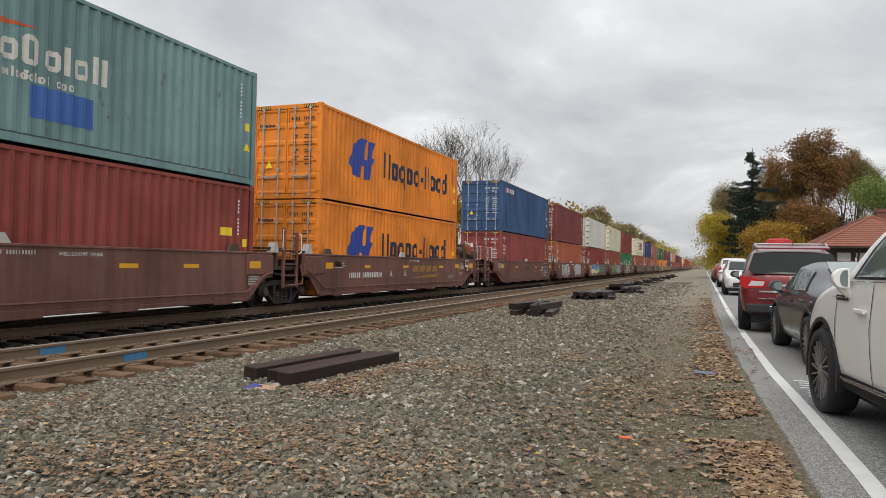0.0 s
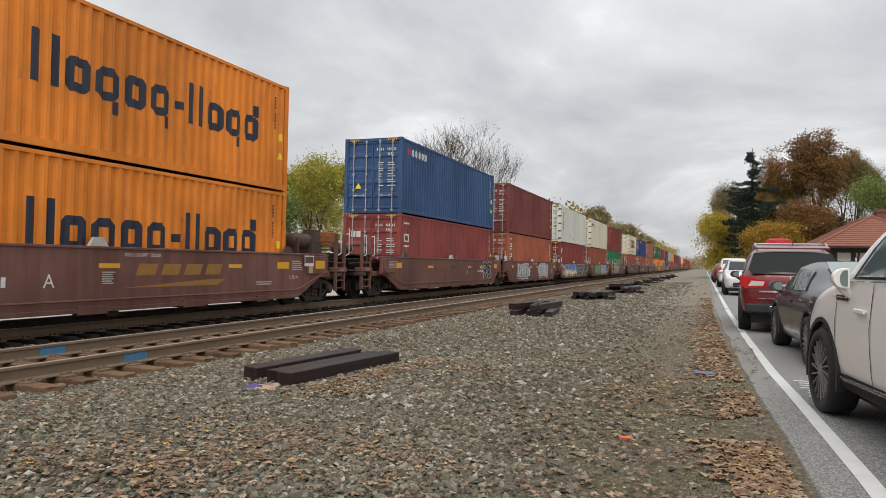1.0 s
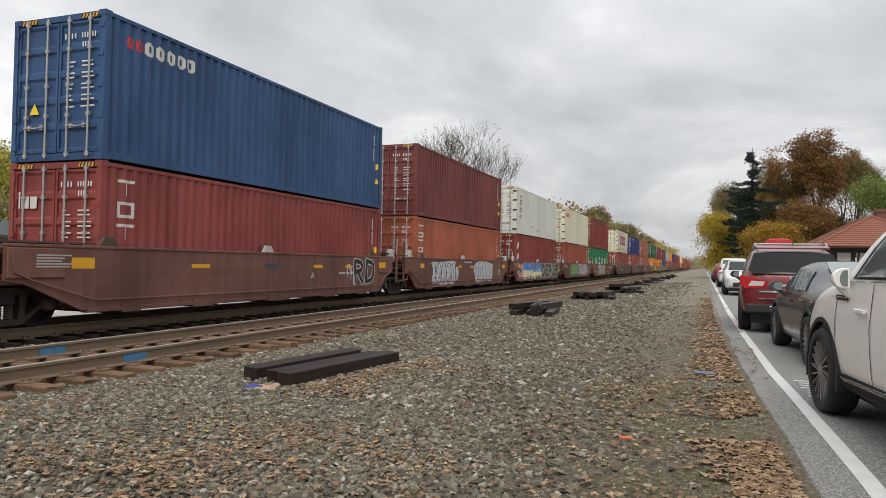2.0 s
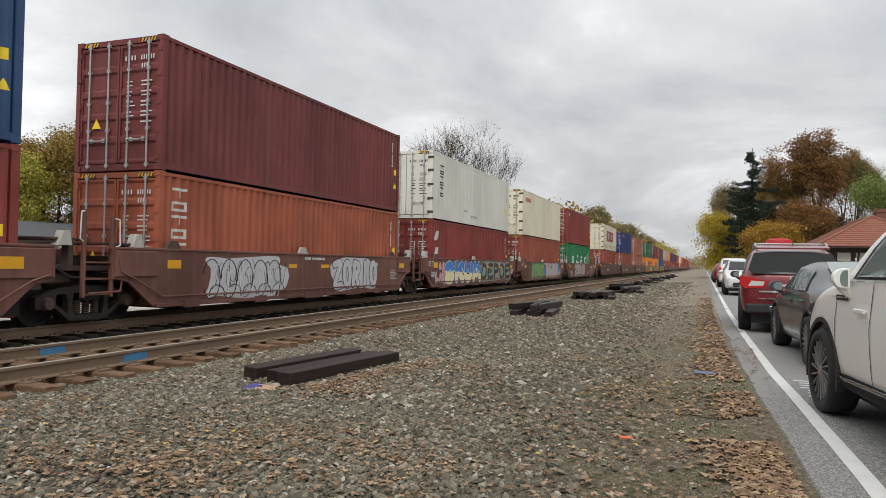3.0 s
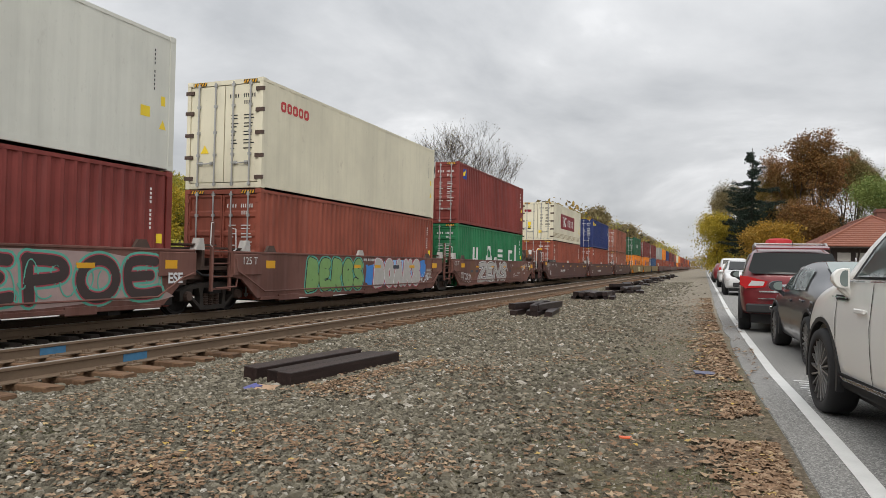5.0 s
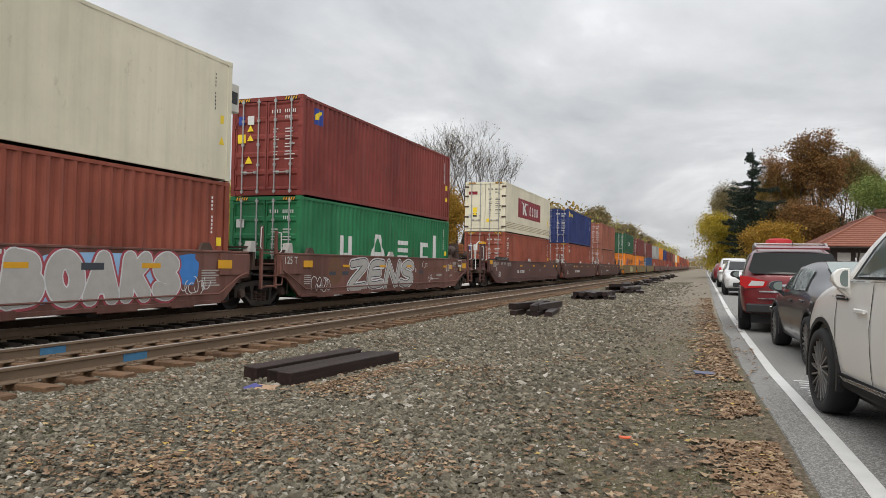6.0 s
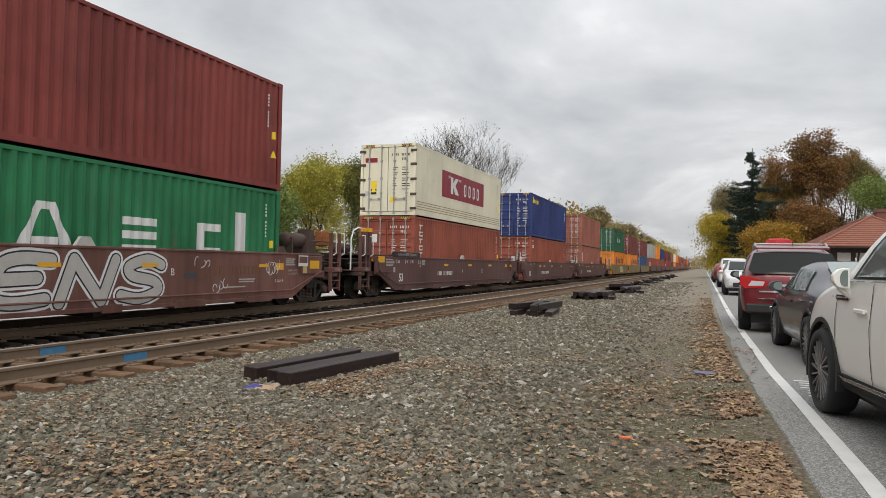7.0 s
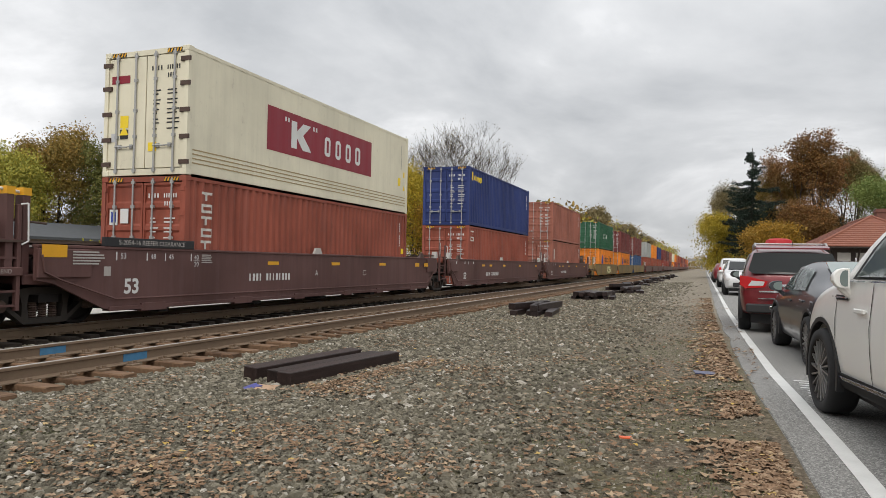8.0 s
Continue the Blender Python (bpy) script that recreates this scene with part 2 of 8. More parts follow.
def lathe(bm, prof, axis="x", n=24, at=(0, 0, 0), caps=True):
    """Turn (radius, along) pairs round an axis."""
    at = Vector(at)
    rings = []
    for r, h in prof:
        ring = []
        for k in range(n):
            c, s = r * math.cos(2 * math.pi * k / n), r * math.sin(2 * math.pi * k / n)
            p = (h, c, s) if axis == "x" else (c, h, s) if axis == "y" else (c, s, h)
            ring.append(bm.verts.new(at + Vector(p)))
        rings.append(ring)
    for a, b in zip(rings, rings[1:]):
        for k in range(n):
            bm.faces.new((a[k], a[(k + 1) % n], b[(k + 1) % n], b[k]))
    for ring in (rings[0], rings[-1]) if caps else ():
        if (ring[0].co - ring[n // 2].co).length > 1e-4:
            bm.faces.new(ring)
    bmesh.ops.recalc_face_normals(bm, faces=bm.faces[:])


def prism(bm, pts, axis, a, b):
    """An outline of (u, v) pairs pushed along an axis from a to b. axis x: (y, z); y: (x, z); z: (x, y)."""
    f = {"x": lambda u, v, w: (w, u, v), "y": lambda u, v, w: (u, w, v), "z": lambda u, v, w: (u, v, w)}[axis]
    lo = [bm.verts.new(f(u, v, a)) for u, v in pts]
    hi = [bm.verts.new(f(u, v, b)) for u, v in pts]
    n = len(pts)
    fs = [bm.faces.new(lo), bm.faces.new(hi)]
    fs += [bm.faces.new((lo[k], lo[(k + 1) % n], hi[(k + 1) % n], hi[k])) for k in range(n)]
    bmesh.ops.recalc_face_normals(bm, faces=fs)
    return fs


def raw_mesh(name, verts, faces):
    me = bpy.data.meshes.new(name)
    me.from_pydata(verts, [], faces)
    me.update()
    return me


def text_mesh(s, size, offset=0.0, shear=0.0, space=1.0):
    """Flat lettering in the built-in font, in x and y, centred."""
    cu = bpy.data.curves.new("lettering", "FONT")
    cu.body, cu.size, cu.offset, cu.shear, cu.space_character = s, size, offset, shear, space
    cu.align_x, cu.align_y, cu.resolution_u = "CENTER", "CENTER", 5
    tmp = bpy.data.objects.new("lettering", cu)
    me = bpy.data.meshes.new_from_object(tmp)
    bpy.data.objects.remove(tmp)
    bpy.data.curves.remove(cu)
    return me


# ---- the train's way ----
XC, GROUND, RAIL = -12.04, 0.0, 0.20      # centre line of the far track, gravel level, top of rail
BOX_L, BOX_W, BOX_H = 12.192, 2.438, 2.896
BOX_Z = 0.44                              # underside of a container in its well


def gone(t):
    """Metres that the train has moved towards the camera after t seconds; it slows a little."""
    return DCOEF[0] * t + DCOEF[1] * t ** 2 + DCOEF[2] * t ** 3 + DCOEF[3] * t ** 4


DCOEF = (13.940, 0.0118, -0.0068, 0.0)
MOVERS, WHEELS = [], []

# ---- ground ----
LINE_PTS = ((-40, 1.30), (-5, 1.03), (4.87, 0.961), (6.99, 0.899), (8.04, 0.865), (9.61, 0.804), (14.21, 0.732), (22.09, 0.657), (50.95, 0.623), (122, 0.50), (700, 0.2))


def line_x(y):
    """Where the white edge line runs."""
    return float(np.interp(y, [p[0] for p in LINE_PTS], [p[1] for p in LINE_PTS]))


def ground_z(x, y):
    e = line_x(y)
    a = min(1, max(0, (x - (e - 3.5)) / 3.2))
    z = 0.185 * a * a * (3 - 2 * a)
    if x < -5.9:
        z -= 0.085 * min(1, (-5.9 - x) / 0.9)
    far = min(1, max(0, (-15.0 - x) / 3.0))
    z += 0.05 * far
    z += 0.020 * noise.noise((x * 0.5, y * 0.5, 0)) * (1 - a) + 0.012 * noise.noise((x * 1.9, y * 1.9, 3)) * (1 - a)
    return z


def build_ground():
    xs = [-900, -400, -150, -70, -40, -25, -18, -16] + list(np.arange(-15, 2.61, 0.2)) + [4, 6, 9, 14, 25, 60, 200, 900]
    ys = [-60, -20, -8, -3] + list(np.arange(0, 26, 0.25)) + list(np.arange(26, 80, 1.5)) + [90, 110, 140, 200, 300, 500, 900, 2500]
    verts = [(x, y, ground_z(x, y)) for y in ys for x in xs]
    w = len(xs)
    faces = [(j * w + i, j * w + i + 1, (j + 1) * w + i + 1, (j + 1) * w + i) for j in range(len(ys) - 1) for i in range(w - 1)]
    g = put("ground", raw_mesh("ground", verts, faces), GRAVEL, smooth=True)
    tagged(g, "grey crushed-stone gravel with worn sandy and mossy patches", "ground", kind="structure")
    # asphalt lane
    ys = list(np.arange(-30, 60, 1.0)) + list(np.arange(60, 400, 10.0))
    verts, faces = [], []
    for y in ys:
        e = line_x(y) - 0.36 + 0.06 * noise.noise((0, y * 0.9, 7)) + 0.03 * noise.noise((2, y * 3.1, 7))
        verts += [(e, y, 0.14), (e + 0.03, y, 0.198), (e + 4.1, y, 0.198), (e + 4.1, y, 0.02)]
    for j in range(len(ys) - 1):
        for i in range(3):
            faces.append((j * 4 + i, j * 4 + i + 1, j * 4 + i + 5, j * 4 + i + 4))
    r = put("road", raw_mesh("road", verts, faces), ASPHALT)
    tagged(r, "worn grey asphalt street with a ragged gravel edge", "road", kind="structure")
    for k in range(7):
        y = 8.05 + k * 0.17
        dash = part("worn_marking", boxes((line_x(y) + 0.15 + 0.02 * (k % 3), line_x(y) + 0.33 + 0.03 * (k % 2), y, y + 0.055, 0.198, 0.2015)), LINE_WHITE)
        tagged(dash, "short worn white paint dash on the asphalt", "road marking", kind="structure")
    verts, faces = [], []
    ys = list(np.arange(-20, 30, 0.5)) + list(np.arange(30, 240, 4.0))
    for y in ys:
        c = line_x(y)
        d = 0.006 * noise.noise((5, y * 4, 1))
        verts += [(c - 0.06 + d, y, 0.203), (c + 0.06 + d, y, 0.203)]
    for j in range(len(ys) - 1):
        faces.append((j * 2, j * 2 + 1, j * 2 + 3, j * 2 + 2))
    tagged(put("edge_line", raw_mesh("edge_line", verts, faces), LINE_WHITE), "worn solid white painted edge line on the asphalt", "road marking", kind="structure")


build_ground()

# ---- tracks ----
NEAR_RAILS = (-8.93, -7.46)
FAR_RAILS = (XC - 0.75, XC + 0.75)


def rail_profile(x):
    return [(x - 0.075, 0.0), (x + 0.075, 0.0), (x + 0.075, 0.012), (x + 0.012, 0.035), (x + 0.010, 0.135), (x + 0.037, 0.148), (x + 0.037, 0.176), (x + 0.03, 0.182),
            (x - 0.03, 0.182), (x - 0.037, 0.176), (x - 0.037, 0.148), (x - 0.010, 0.135), (x - 0.012, 0.035), (x - 0.075, 0.012)]


def build_track(rails, ties_from, ties_to, label, wood):
    track = base("railway_track", label, "railway track")
    for x in rails:
        bm = bmesh.new()
        prism(bm, [(u, v + RAIL - 0.182) for u, v in rail_profile(x)], "y", -30, 900)
        rl = part("rail", bm, RAIL_RUST, track, "rusty brown steel rail")
        part("running_face", boxes((x - 0.03, x + 0.03, -30, 900, RAIL - 0.001, RAIL + 0.002)), RAIL_TOP, rl, "polished top of the rail")
    me_tie = [raw_tie(k) for k in range(4)]
    me_plate = None
    rng = random.Random(len(label))
    xm = sum(rails) / 2
    n = 0
    y = ties_from
    while y < ties_to:
        ob = put("tie", me_tie[n % 4], wood, track)
        ob.matrix_basis = pose(xm + rng.uniform(-0.06, 0.06), y, 0.012 + rng.uniform(-0.008, 0.006), 0, rng.uniform(-0.4, 0.4), rng.uniform(-1.2, 1.2))
        if me_plate is None:
            bm = boxes((-0.18, 0.18, -0.09, 0.09, 0, 0.018))
            for sx in (-0.095, 0.095):
                for sy in (-0.05, 0.05):
                    box(bm, sx - 0.018, sx + 0.018, sy - 0.018, sy + 0.018, 0.018, 0.055)
            me_plate = bpy.data.meshes.new("tie_plate")
            bm.to_mesh(me_plate)
            bm.free()
        if y < 40:
            for x in rails:
                pl = put("tie_plate", me_plate, RAIL_RUST, track)
                pl.location = (x, y, 0.006)
        y += 0.54 + rng.uniform(-0.03, 0.03)
        n += 1
    return track


def raw_tie(k):
    rng = random.Random(40 + k)
    bm = boxes((-1.3, 1.3, -0.115, 0.115, -0.17, 0.0), bevel=0.012)
    for v in bm.verts:
        v.co += Vector((rng.uniform(-0.02, 0.02), rng.uniform(-0.008, 0.008), rng.uniform(-0.006, 0.004)))
    me = bpy.data.meshes.new("tie")
    bm.to_mesh(me)
    bm.free()
    return me


# added sheet of light gravel; the sunlit look beyond the train is in its colour
pale = put("gravel_strip", raw_mesh("gravel_strip", [(x, y, 0.066 + 0.02 * noise.noise((x, y, 2)) + (0.0 if x < -14.9 else -0.03)) for y in range(0, 91, 3) for x in (-22, -19, -17, -15, -14.2)], [(j * 5 + i, j * 5 + i + 1, j * 5 + i + 6, j * 5 + i + 5) for j in range(30) for i in range(4)]), plain("sunlit_pale_gravel", (0.50, 0.48, 0.44), 0.9, var=0.35, scale=14, bump=0.02))
tagged(pale, "pale gravel strip behind the train, its sunlit brightness put into the colour", "gravel", kind="structure")
near_track = build_track(NEAR_RAILS, 1.5, 110, "near railway track of rusty rails on weathered wooden ties", TIE_WOOD)
far_track = build_track(FAR_RAILS, 4, 60, "far railway track that carries the freight train", OILY_SHADED_WOOD)
for x, ya, yb in ((NEAR_RAILS[1], 7.38, 7.81), (NEAR_RAILS[0], 7.30, 7.73)):
    part("blue_mark", boxes((x + 0.012, x + 0.0165, ya, yb, 0.045, 0.155)), BLUE_RAILMARK, near_track, "blue spray-painted mark on the rail web")


def tie_pile(rows, label):
    for (x, y, z, turn, roll, ln) in rows:
        bm = boxes((-0.105, 0.105, -ln / 2, ln / 2, 0, 0.18), bevel=0.008)
        t = part("timber_tie", bm, CREOSOTE)
        t.matrix_basis = pose(x, y, z, 0, roll, turn)
        tagged(t, label, "railway tie", "loose ties beside the track")


def spread_pile(cx, cy, count, seed):
    """A heap of ties that lie roughly along the track, some rolled on edge."""
    rng = random.Random(seed)
    rows = []
    wide = (count + 2) // 2 if count < 7 else (count + 1) // 2
    g = ground_z(cx, cy) - 0.015
    for k in range(count):
        lay = 0 if k < wide else 1 if k < 2 * wide - 1 else 2
        j = k if lay == 0 else k - wide if lay == 1 else k - 2 * wide + 1
        x = cx + (j - (wide - 1 - lay) / 2) * 0.29 + rng.uniform(-0.04, 0.04)
        roll = rng.choice((0, 0, 8, -12, 35)) if lay else rng.choice((0, 0, 0, 6))
        rows.append((x, cy + rng.uniform(-0.35, 0.35), g + lay * 0.18 + abs(roll) * 0.001, rng.uniform(-9, 9) - (12 if lay and j == 0 else 0), roll, 2.55))
    tie_pile(rows, "dark creosoted wooden railway tie in a loose heap")


# ---- containers ----
def rib(y, depth=0.046, pitch=0.277):
    """How deep the corrugated side lies at y."""
    u = (y / pitch) % 1.0
    if u < 0.26:
        return 0.0
    if u < 0.5:
        return -depth * (u - 0.26) / 0.24
    if u < 0.76:
        return -depth
    return -depth * (1 - (u - 0.76) / 0.24)


def rib_ys(a, b, pitch=0.277):
    ys = [a]
    k = math.floor(a / pitch)
    while k * pitch < b:
        for u in (0, 0.26, 0.5, 0.76):
            y = (k + u) * pitch
            if a < y < b:
                ys.append(y)
        k += 1
    return ys + [b]


def wall_mesh(ys, depths, z0, z1, sign):
    verts = [(sign * (BOX_W / 2 - 0.012 + d), y, z) for y, d in zip(ys, depths) for z in (z0, z1)]
    faces = [(2 * k, 2 * k + 2, 2 * k + 3, 2 * k + 1)[::sign] for k in range(len(ys) - 1)]
    return raw_mesh("side_wall", verts, faces)


def side_paint(name, parent, segs, material, depth, pitch, z_off=0.0, label="", lift=0.004, flat=False):
    """Paint of any outline (line pieces in y and z, even-odd) laid on the ribs of the near side wall."""
    if not segs:
        return None
    lo, hi = min(min(s[0], s[2]) for s in segs), max(max(s[0], s[2]) for s in segs)
    cuts = sorted(set(np.round(list(np.arange(lo, hi, 0.035)) + ([] if flat else rib_ys(lo, hi, pitch)) + [s[0] for s in segs if len(segs) < 60] + [hi], 4)))
    verts, faces = [], []
    for a, b in zip(cuts, cuts[1:]):
        if b - a < 1e-4:
            continue
        m = (a + b) / 2
        zs = sorted(((s[1] + (s[3] - s[1]) * (m - s[0]) / (s[2] - s[0]), s) for s in segs if min(s[0], s[2]) < m < max(s[0], s[2])), key=lambda q: q[0])
        for (_, p), (_, q) in zip(zs[::2], zs[1::2]):
            k = len(verts)
            for y, s in ((a, p), (b, p), (b, q), (a, q)):
                z = s[1] + (s[3] - s[1]) * (y - s[0]) / (s[2] - s[0])
                x = BOX_W / 2 - 0.012 + (0 if flat else rib(y - 1e-5 if y == b else y + 1e-5, depth, pitch)) + lift
                verts.append((x, y, z + z_off))
            faces.append((k, k + 1, k + 2, k + 3))
    return put(name, raw_mesh(name, verts, faces), material, parent, label)


def outline(pts):
    return [(*p, *q) for p, q in zip(pts, pts[1:] + pts[:1]) if abs(p[0] - q[0]) > 1e-6]


def rect(y0, y1, z0, z1):
    return outline([(y0, z0), (y1, z0), (y1, z1), (y0, z1)])


def word_bars(pattern, y0, z0, h, gap=0.22):
    """A row of plain shapes, as long and tall as a word: T two tall bars, I one tall bar, x a low hollow block, d and p the same with a tall or hanging bar, B a tall hollow block, - a dash, space."""
    segs, y = [], y0
    st = h * 0.19
    xh = 0.70 * h
    for ch in pattern:
        w = st if ch in "iI" else h * (0.34 if ch in "- " else 0.60)
        if ch == "-":
            segs += rect(y, y + w, z0 + 0.27 * h, z0 + 0.27 * h + st)
        elif ch in "iI":
            segs += rect(y, y + st, z0, z0 + (h if ch == "I" else xh))
        elif ch == "T":
            segs += rect(y, y + st, z0, z0 + h) + rect(y + w - st, y + w, z0, z0 + h)
        elif ch != " ":
            top = z0 + (h if ch == "B" else xh)
            c = w * 0.22
            segs += outline([(y, z0 + c), (y + c, z0), (y + w - c, z0), (y + w, z0 + c), (y + w, top - c), (y + w - c, top), (y + c, top), (y, top - c)])
            segs += rect(y + st, y + w - st, z0 + st, top - st)
            if ch == "d":
                segs += rect(y + w + 1e-3 - st, y + w, top - c * 0.2, z0 + h)
            if ch == "p":
                segs += rect(y + w + 1e-3 - st, y + w, z0 - 0.26 * h, z0 + c * 0.2)
        y += w + h * gap * 0.55
    return segs


def end_rows(parent, rows, material, name, y=-0.012):
    """Small plain rectangles on the door end: x0, x1, z0, z1."""
    tagged(part(name, boxes(*[(a, b, y, y + 0.004, c, d) for a, b, c, d in rows]), material, parent, "small stencilled marks"), kind="stuff")


def stripe_mesh(bm, x0, x1, z0, z1, y, n=5):
    w = (x1 - x0) / n
    for k in range(n):
        a = x0 + k * w
        vs = [bm.verts.new(p) for p in ((a, y, z0), (a + w * 0.5, y, z0), (a + w * 0.95, y, z1), (a + w * 0.45, y, z1))]
        bm.faces.new(vs)


def build_container(y0, level, paint, label, style="dry", detail=2, codes=True, stripes=True, rods=STEEL_GREY, doors=True):
    """One 40-foot container. Origin on the centre line under its door end."""
    c = base("shipping_container", label, "shipping container", "containers on the train")
    z = BOX_Z + level * (BOX_H + 0.02)
    pitch, depth = (0.277, 0.046) if style == "dry" else (0.55, 0.008)
    ys = rib_ys(0.14, BOX_L - 0.14, pitch)
    near = wall_mesh(ys, [rib(y, depth, pitch) for y in ys], z + 0.16, z + BOX_H - 0.09, 1)
    put("side_wall", near, paint, c)
    if detail:
        put("side_wall", wall_mesh([0.14, BOX_L - 0.14], [-0.03, -0.03], z + 0.16, z + BOX_H - 0.09, -1), paint, c)
    hw = BOX_W / 2
    # frame: posts, rails
    bm = bmesh.new()
    for sx in (-1, 1):
        for yy in (0.0, BOX_L - 0.15):
            box(bm, min(sx * hw, sx * (hw - 0.11)), max(sx * hw, sx * (hw - 0.11)), yy, yy + 0.15, z + 0.118, z + BOX_H - 0.118)
        box(bm, min(sx * (hw - 0.006), sx * (hw - 0.07)), max(sx * (hw - 0.006), sx * (hw - 0.07)), 0.15, BOX_L - 0.15, z + BOX_H - 0.095, z + BOX_H - 0.02)
        box(bm, min(sx * (hw - 0.006), sx * (hw - 0.07)), max(sx * (hw - 0.006), sx * (hw - 0.07)), 0.15, BOX_L - 0.15, z + 0.03, z + 0.17)
    for yy in (0.02, BOX_L - 0.12):
        box(bm, -hw + 0.11, hw - 0.11, yy, yy + 0.1, z + BOX_H - 0.13, z + BOX_H - 0.01)
        box(bm, -hw + 0.11, hw - 0.11, yy, yy + 0.1, z + 0.01, z + 0.15)
    part("frame", bm, paint, c)
    part("roof", boxes((-hw + 0.03, hw - 0.03, 0.1, BOX_L - 0.1, z + BOX_H - 0.06, z + BOX_H - 0.025)), paint, c)
    part("front_wall", boxes((-hw + 0.1, hw - 0.1, BOX_L - 0.09, BOX_L - 0.05, z + 0.14, z + BOX_H - 0.1)), paint, c)
    part("floor_plate", boxes((-hw + 0.07, hw - 0.07, 0.1, BOX_L - 0.1, z + 0.12, z + 0.16)), IRON_DARK, c)
    # corner castings
    bm = boxes((-0.09, 0.09, -0.09, 0.09, -0.06, 0.06), bevel=0.008)
    me = bpy.data.meshes.new("corner_casting")
    bm.to_mesh(me)
    bm.free()
    for sx in (-1, 1):
        for yy in (0.085, BOX_L - 0.085):
            for zz in (z + 0.058, z + BOX_H - 0.058):
                k = put("corner_casting", me, paint, c)
                k.location = (sx * (hw - 0.086), yy, zz)
    if not doors:
        return c, z
    # doors
    for s in (-1, 1):
        bm = bmesh.new()
        x0, x1 = (-hw + 0.115, -0.012) if s < 0 else (0.012, hw - 0.115)
        zz0, zz1 = z + 0.17, z + BOX_H - 0.15
        if style == "dry":
            prof = [(0.03, zz0)]
            n = 5
            st = (zz1 - zz0) / n
            for k in range(n):
                a = zz0 + k * st
                prof += [(0.03, a + 0.05), (0.065, a + 0.1), (0.065, a + st - 0.1), (0.03, a + st - 0.05)]
            prof += [(0.03, zz1), (0.09, zz1), (0.09, zz0)]
            prism(bm, prof, "x", x0 + 0.05, x1 - 0.05)
            box(bm, x0, x0 + 0.05, 0.026, 0.09, zz0, zz1)
            box(bm, x1 - 0.05, x1, 0.026, 0.09, zz0, zz1)
        else:
            box(bm, x0, x1, 0.03, 0.09, zz0, zz1, bevel=0.006)
        d = part("door", bm, paint, c)
        if detail:
            xs = (x0 + 0.28, x1 - 0.27)
            for x in xs:
                bm = bmesh.new()
                tube(bm, (x, -0.005, z + 0.06), (x, -0.005, z + BOX_H - 0.06), 0.021 if style == "dry" else 0.024, 6)
                for q in (0.12, 0.9, 1.5, 2.2, BOX_H - 0.14):
                    box(bm, x - 0.045, x + 0.045, -0.02, 0.03, z + q - 0.035, z + q + 0.035)
                part("lock_rod", bm, rods, d, "galvanised locking rod")
            for x in xs:
                bm = bmesh.new()
                tube(bm, (x - 0.02, -0.03, z + 0.68), (x + 0.34 * (1 if x == xs[0] else -1), -0.03, z + 0.66), 0.016, 5)
                box(bm, x + 0.1 * (1 if x == xs[0] else -1) - 0.04, x + 0.1 * (1 if x == xs[0] else -1) + 0.04, -0.02, 0.03, z + 0.63, z + 0.72)
                part("handle", bm, rods, d)
            hx = x0 - 0.03 if s < 0 else x1 + 0.03
            for q in (0.28, 0.85, 1.45, 2.05, 2.6) if detail > 1 else ():
                part("hinge", boxes((hx - (0.06 if style == "dry" else 0.13), hx + (0.06 if style == "dry" else 0.13), -0.014, 0.03, z + q - 0.05, z + q + 0.05)), paint if style == "dry" else IRON_BROWN, d)
    if detail and stripes:
        for a, b in ((-hw + 0.2, -hw + 0.62), (hw - 0.62, hw - 0.2)):
            strip = part("warning_strip", boxes((a, b, 0.014, 0.019, z + BOX_H - 0.125, z + BOX_H - 0.025)), BLACK_P, c, "yellow and black height warning strip")
            bm = bmesh.new()
            stripe_mesh(bm, a, b, z + BOX_H - 0.118, z + BOX_H - 0.032, 0.010, 5)
            tagged(part("stripe", bm, YELLOW_P, strip), kind="stuff")
    if detail and codes:
        ink = BLACK_P if codes == "dark" else WHITE_P
        rows = [(0.16 + k * 0.085, 0.16 + k * 0.085 + 0.034, z + 2.40, z + 2.50) for k in range(4)] + [(0.60 + k * 0.066, 0.60 + k * 0.066 + 0.030, z + 2.40, z + 2.50) for k in range(6)]
        rows += [(0.62 + k * 0.066, 0.62 + k * 0.066 + 0.030, z + 2.22, z + 2.32) for k in range(4)]
        rng = random.Random(int(y0 * 10) + level)
        for k in range(9):
            a = z + 1.92 - k * 0.085 - (k // 2) * 0.05
            rows += [(0.22, 0.22 + rng.uniform(0.10, 0.24), a, a + 0.028), (0.62, 0.62 + rng.uniform(0.22, 0.36), a, a + 0.028)]
        end_rows(c, rows, ink, "stencil", 0.018 if style == "dry" else 0.022)
        # small stencils at the far end of the side
        segs = []
        for k in range(11):
            segs += rect(BOX_L - 0.60, BOX_L - 0.57, z + 2.45 - k * 0.09, z + 2.45 - k * 0.09 + (0.055 if k not in (4, 10) else 0.0))
        tagged(side_paint("stencil", c, segs, ink, depth, pitch, label="small stencilled marks"), kind="stuff")
    if detail > 1:
        w = part("warning_label", triangle_bm(-0.62, z + 0.95, 0.13), YELLOW_W, c, "yellow warning triangle")
        side_paint("warning_label", c, outline([(BOX_L - 0.42, z + 0.85), (BOX_L - 0.22, z + 0.85), (BOX_L - 0.32, z + 1.05)]), YELLOW_W, depth, pitch, label="yellow warning triangle")
        side_paint("inspection_plate", c, rect(BOX_L - 0.38, BOX_L - 0.26, z + 1.35, z + 1.55), YELLOW_W, depth, pitch, label="small yellow plate")
    c["lvl"] = level
    return c, z


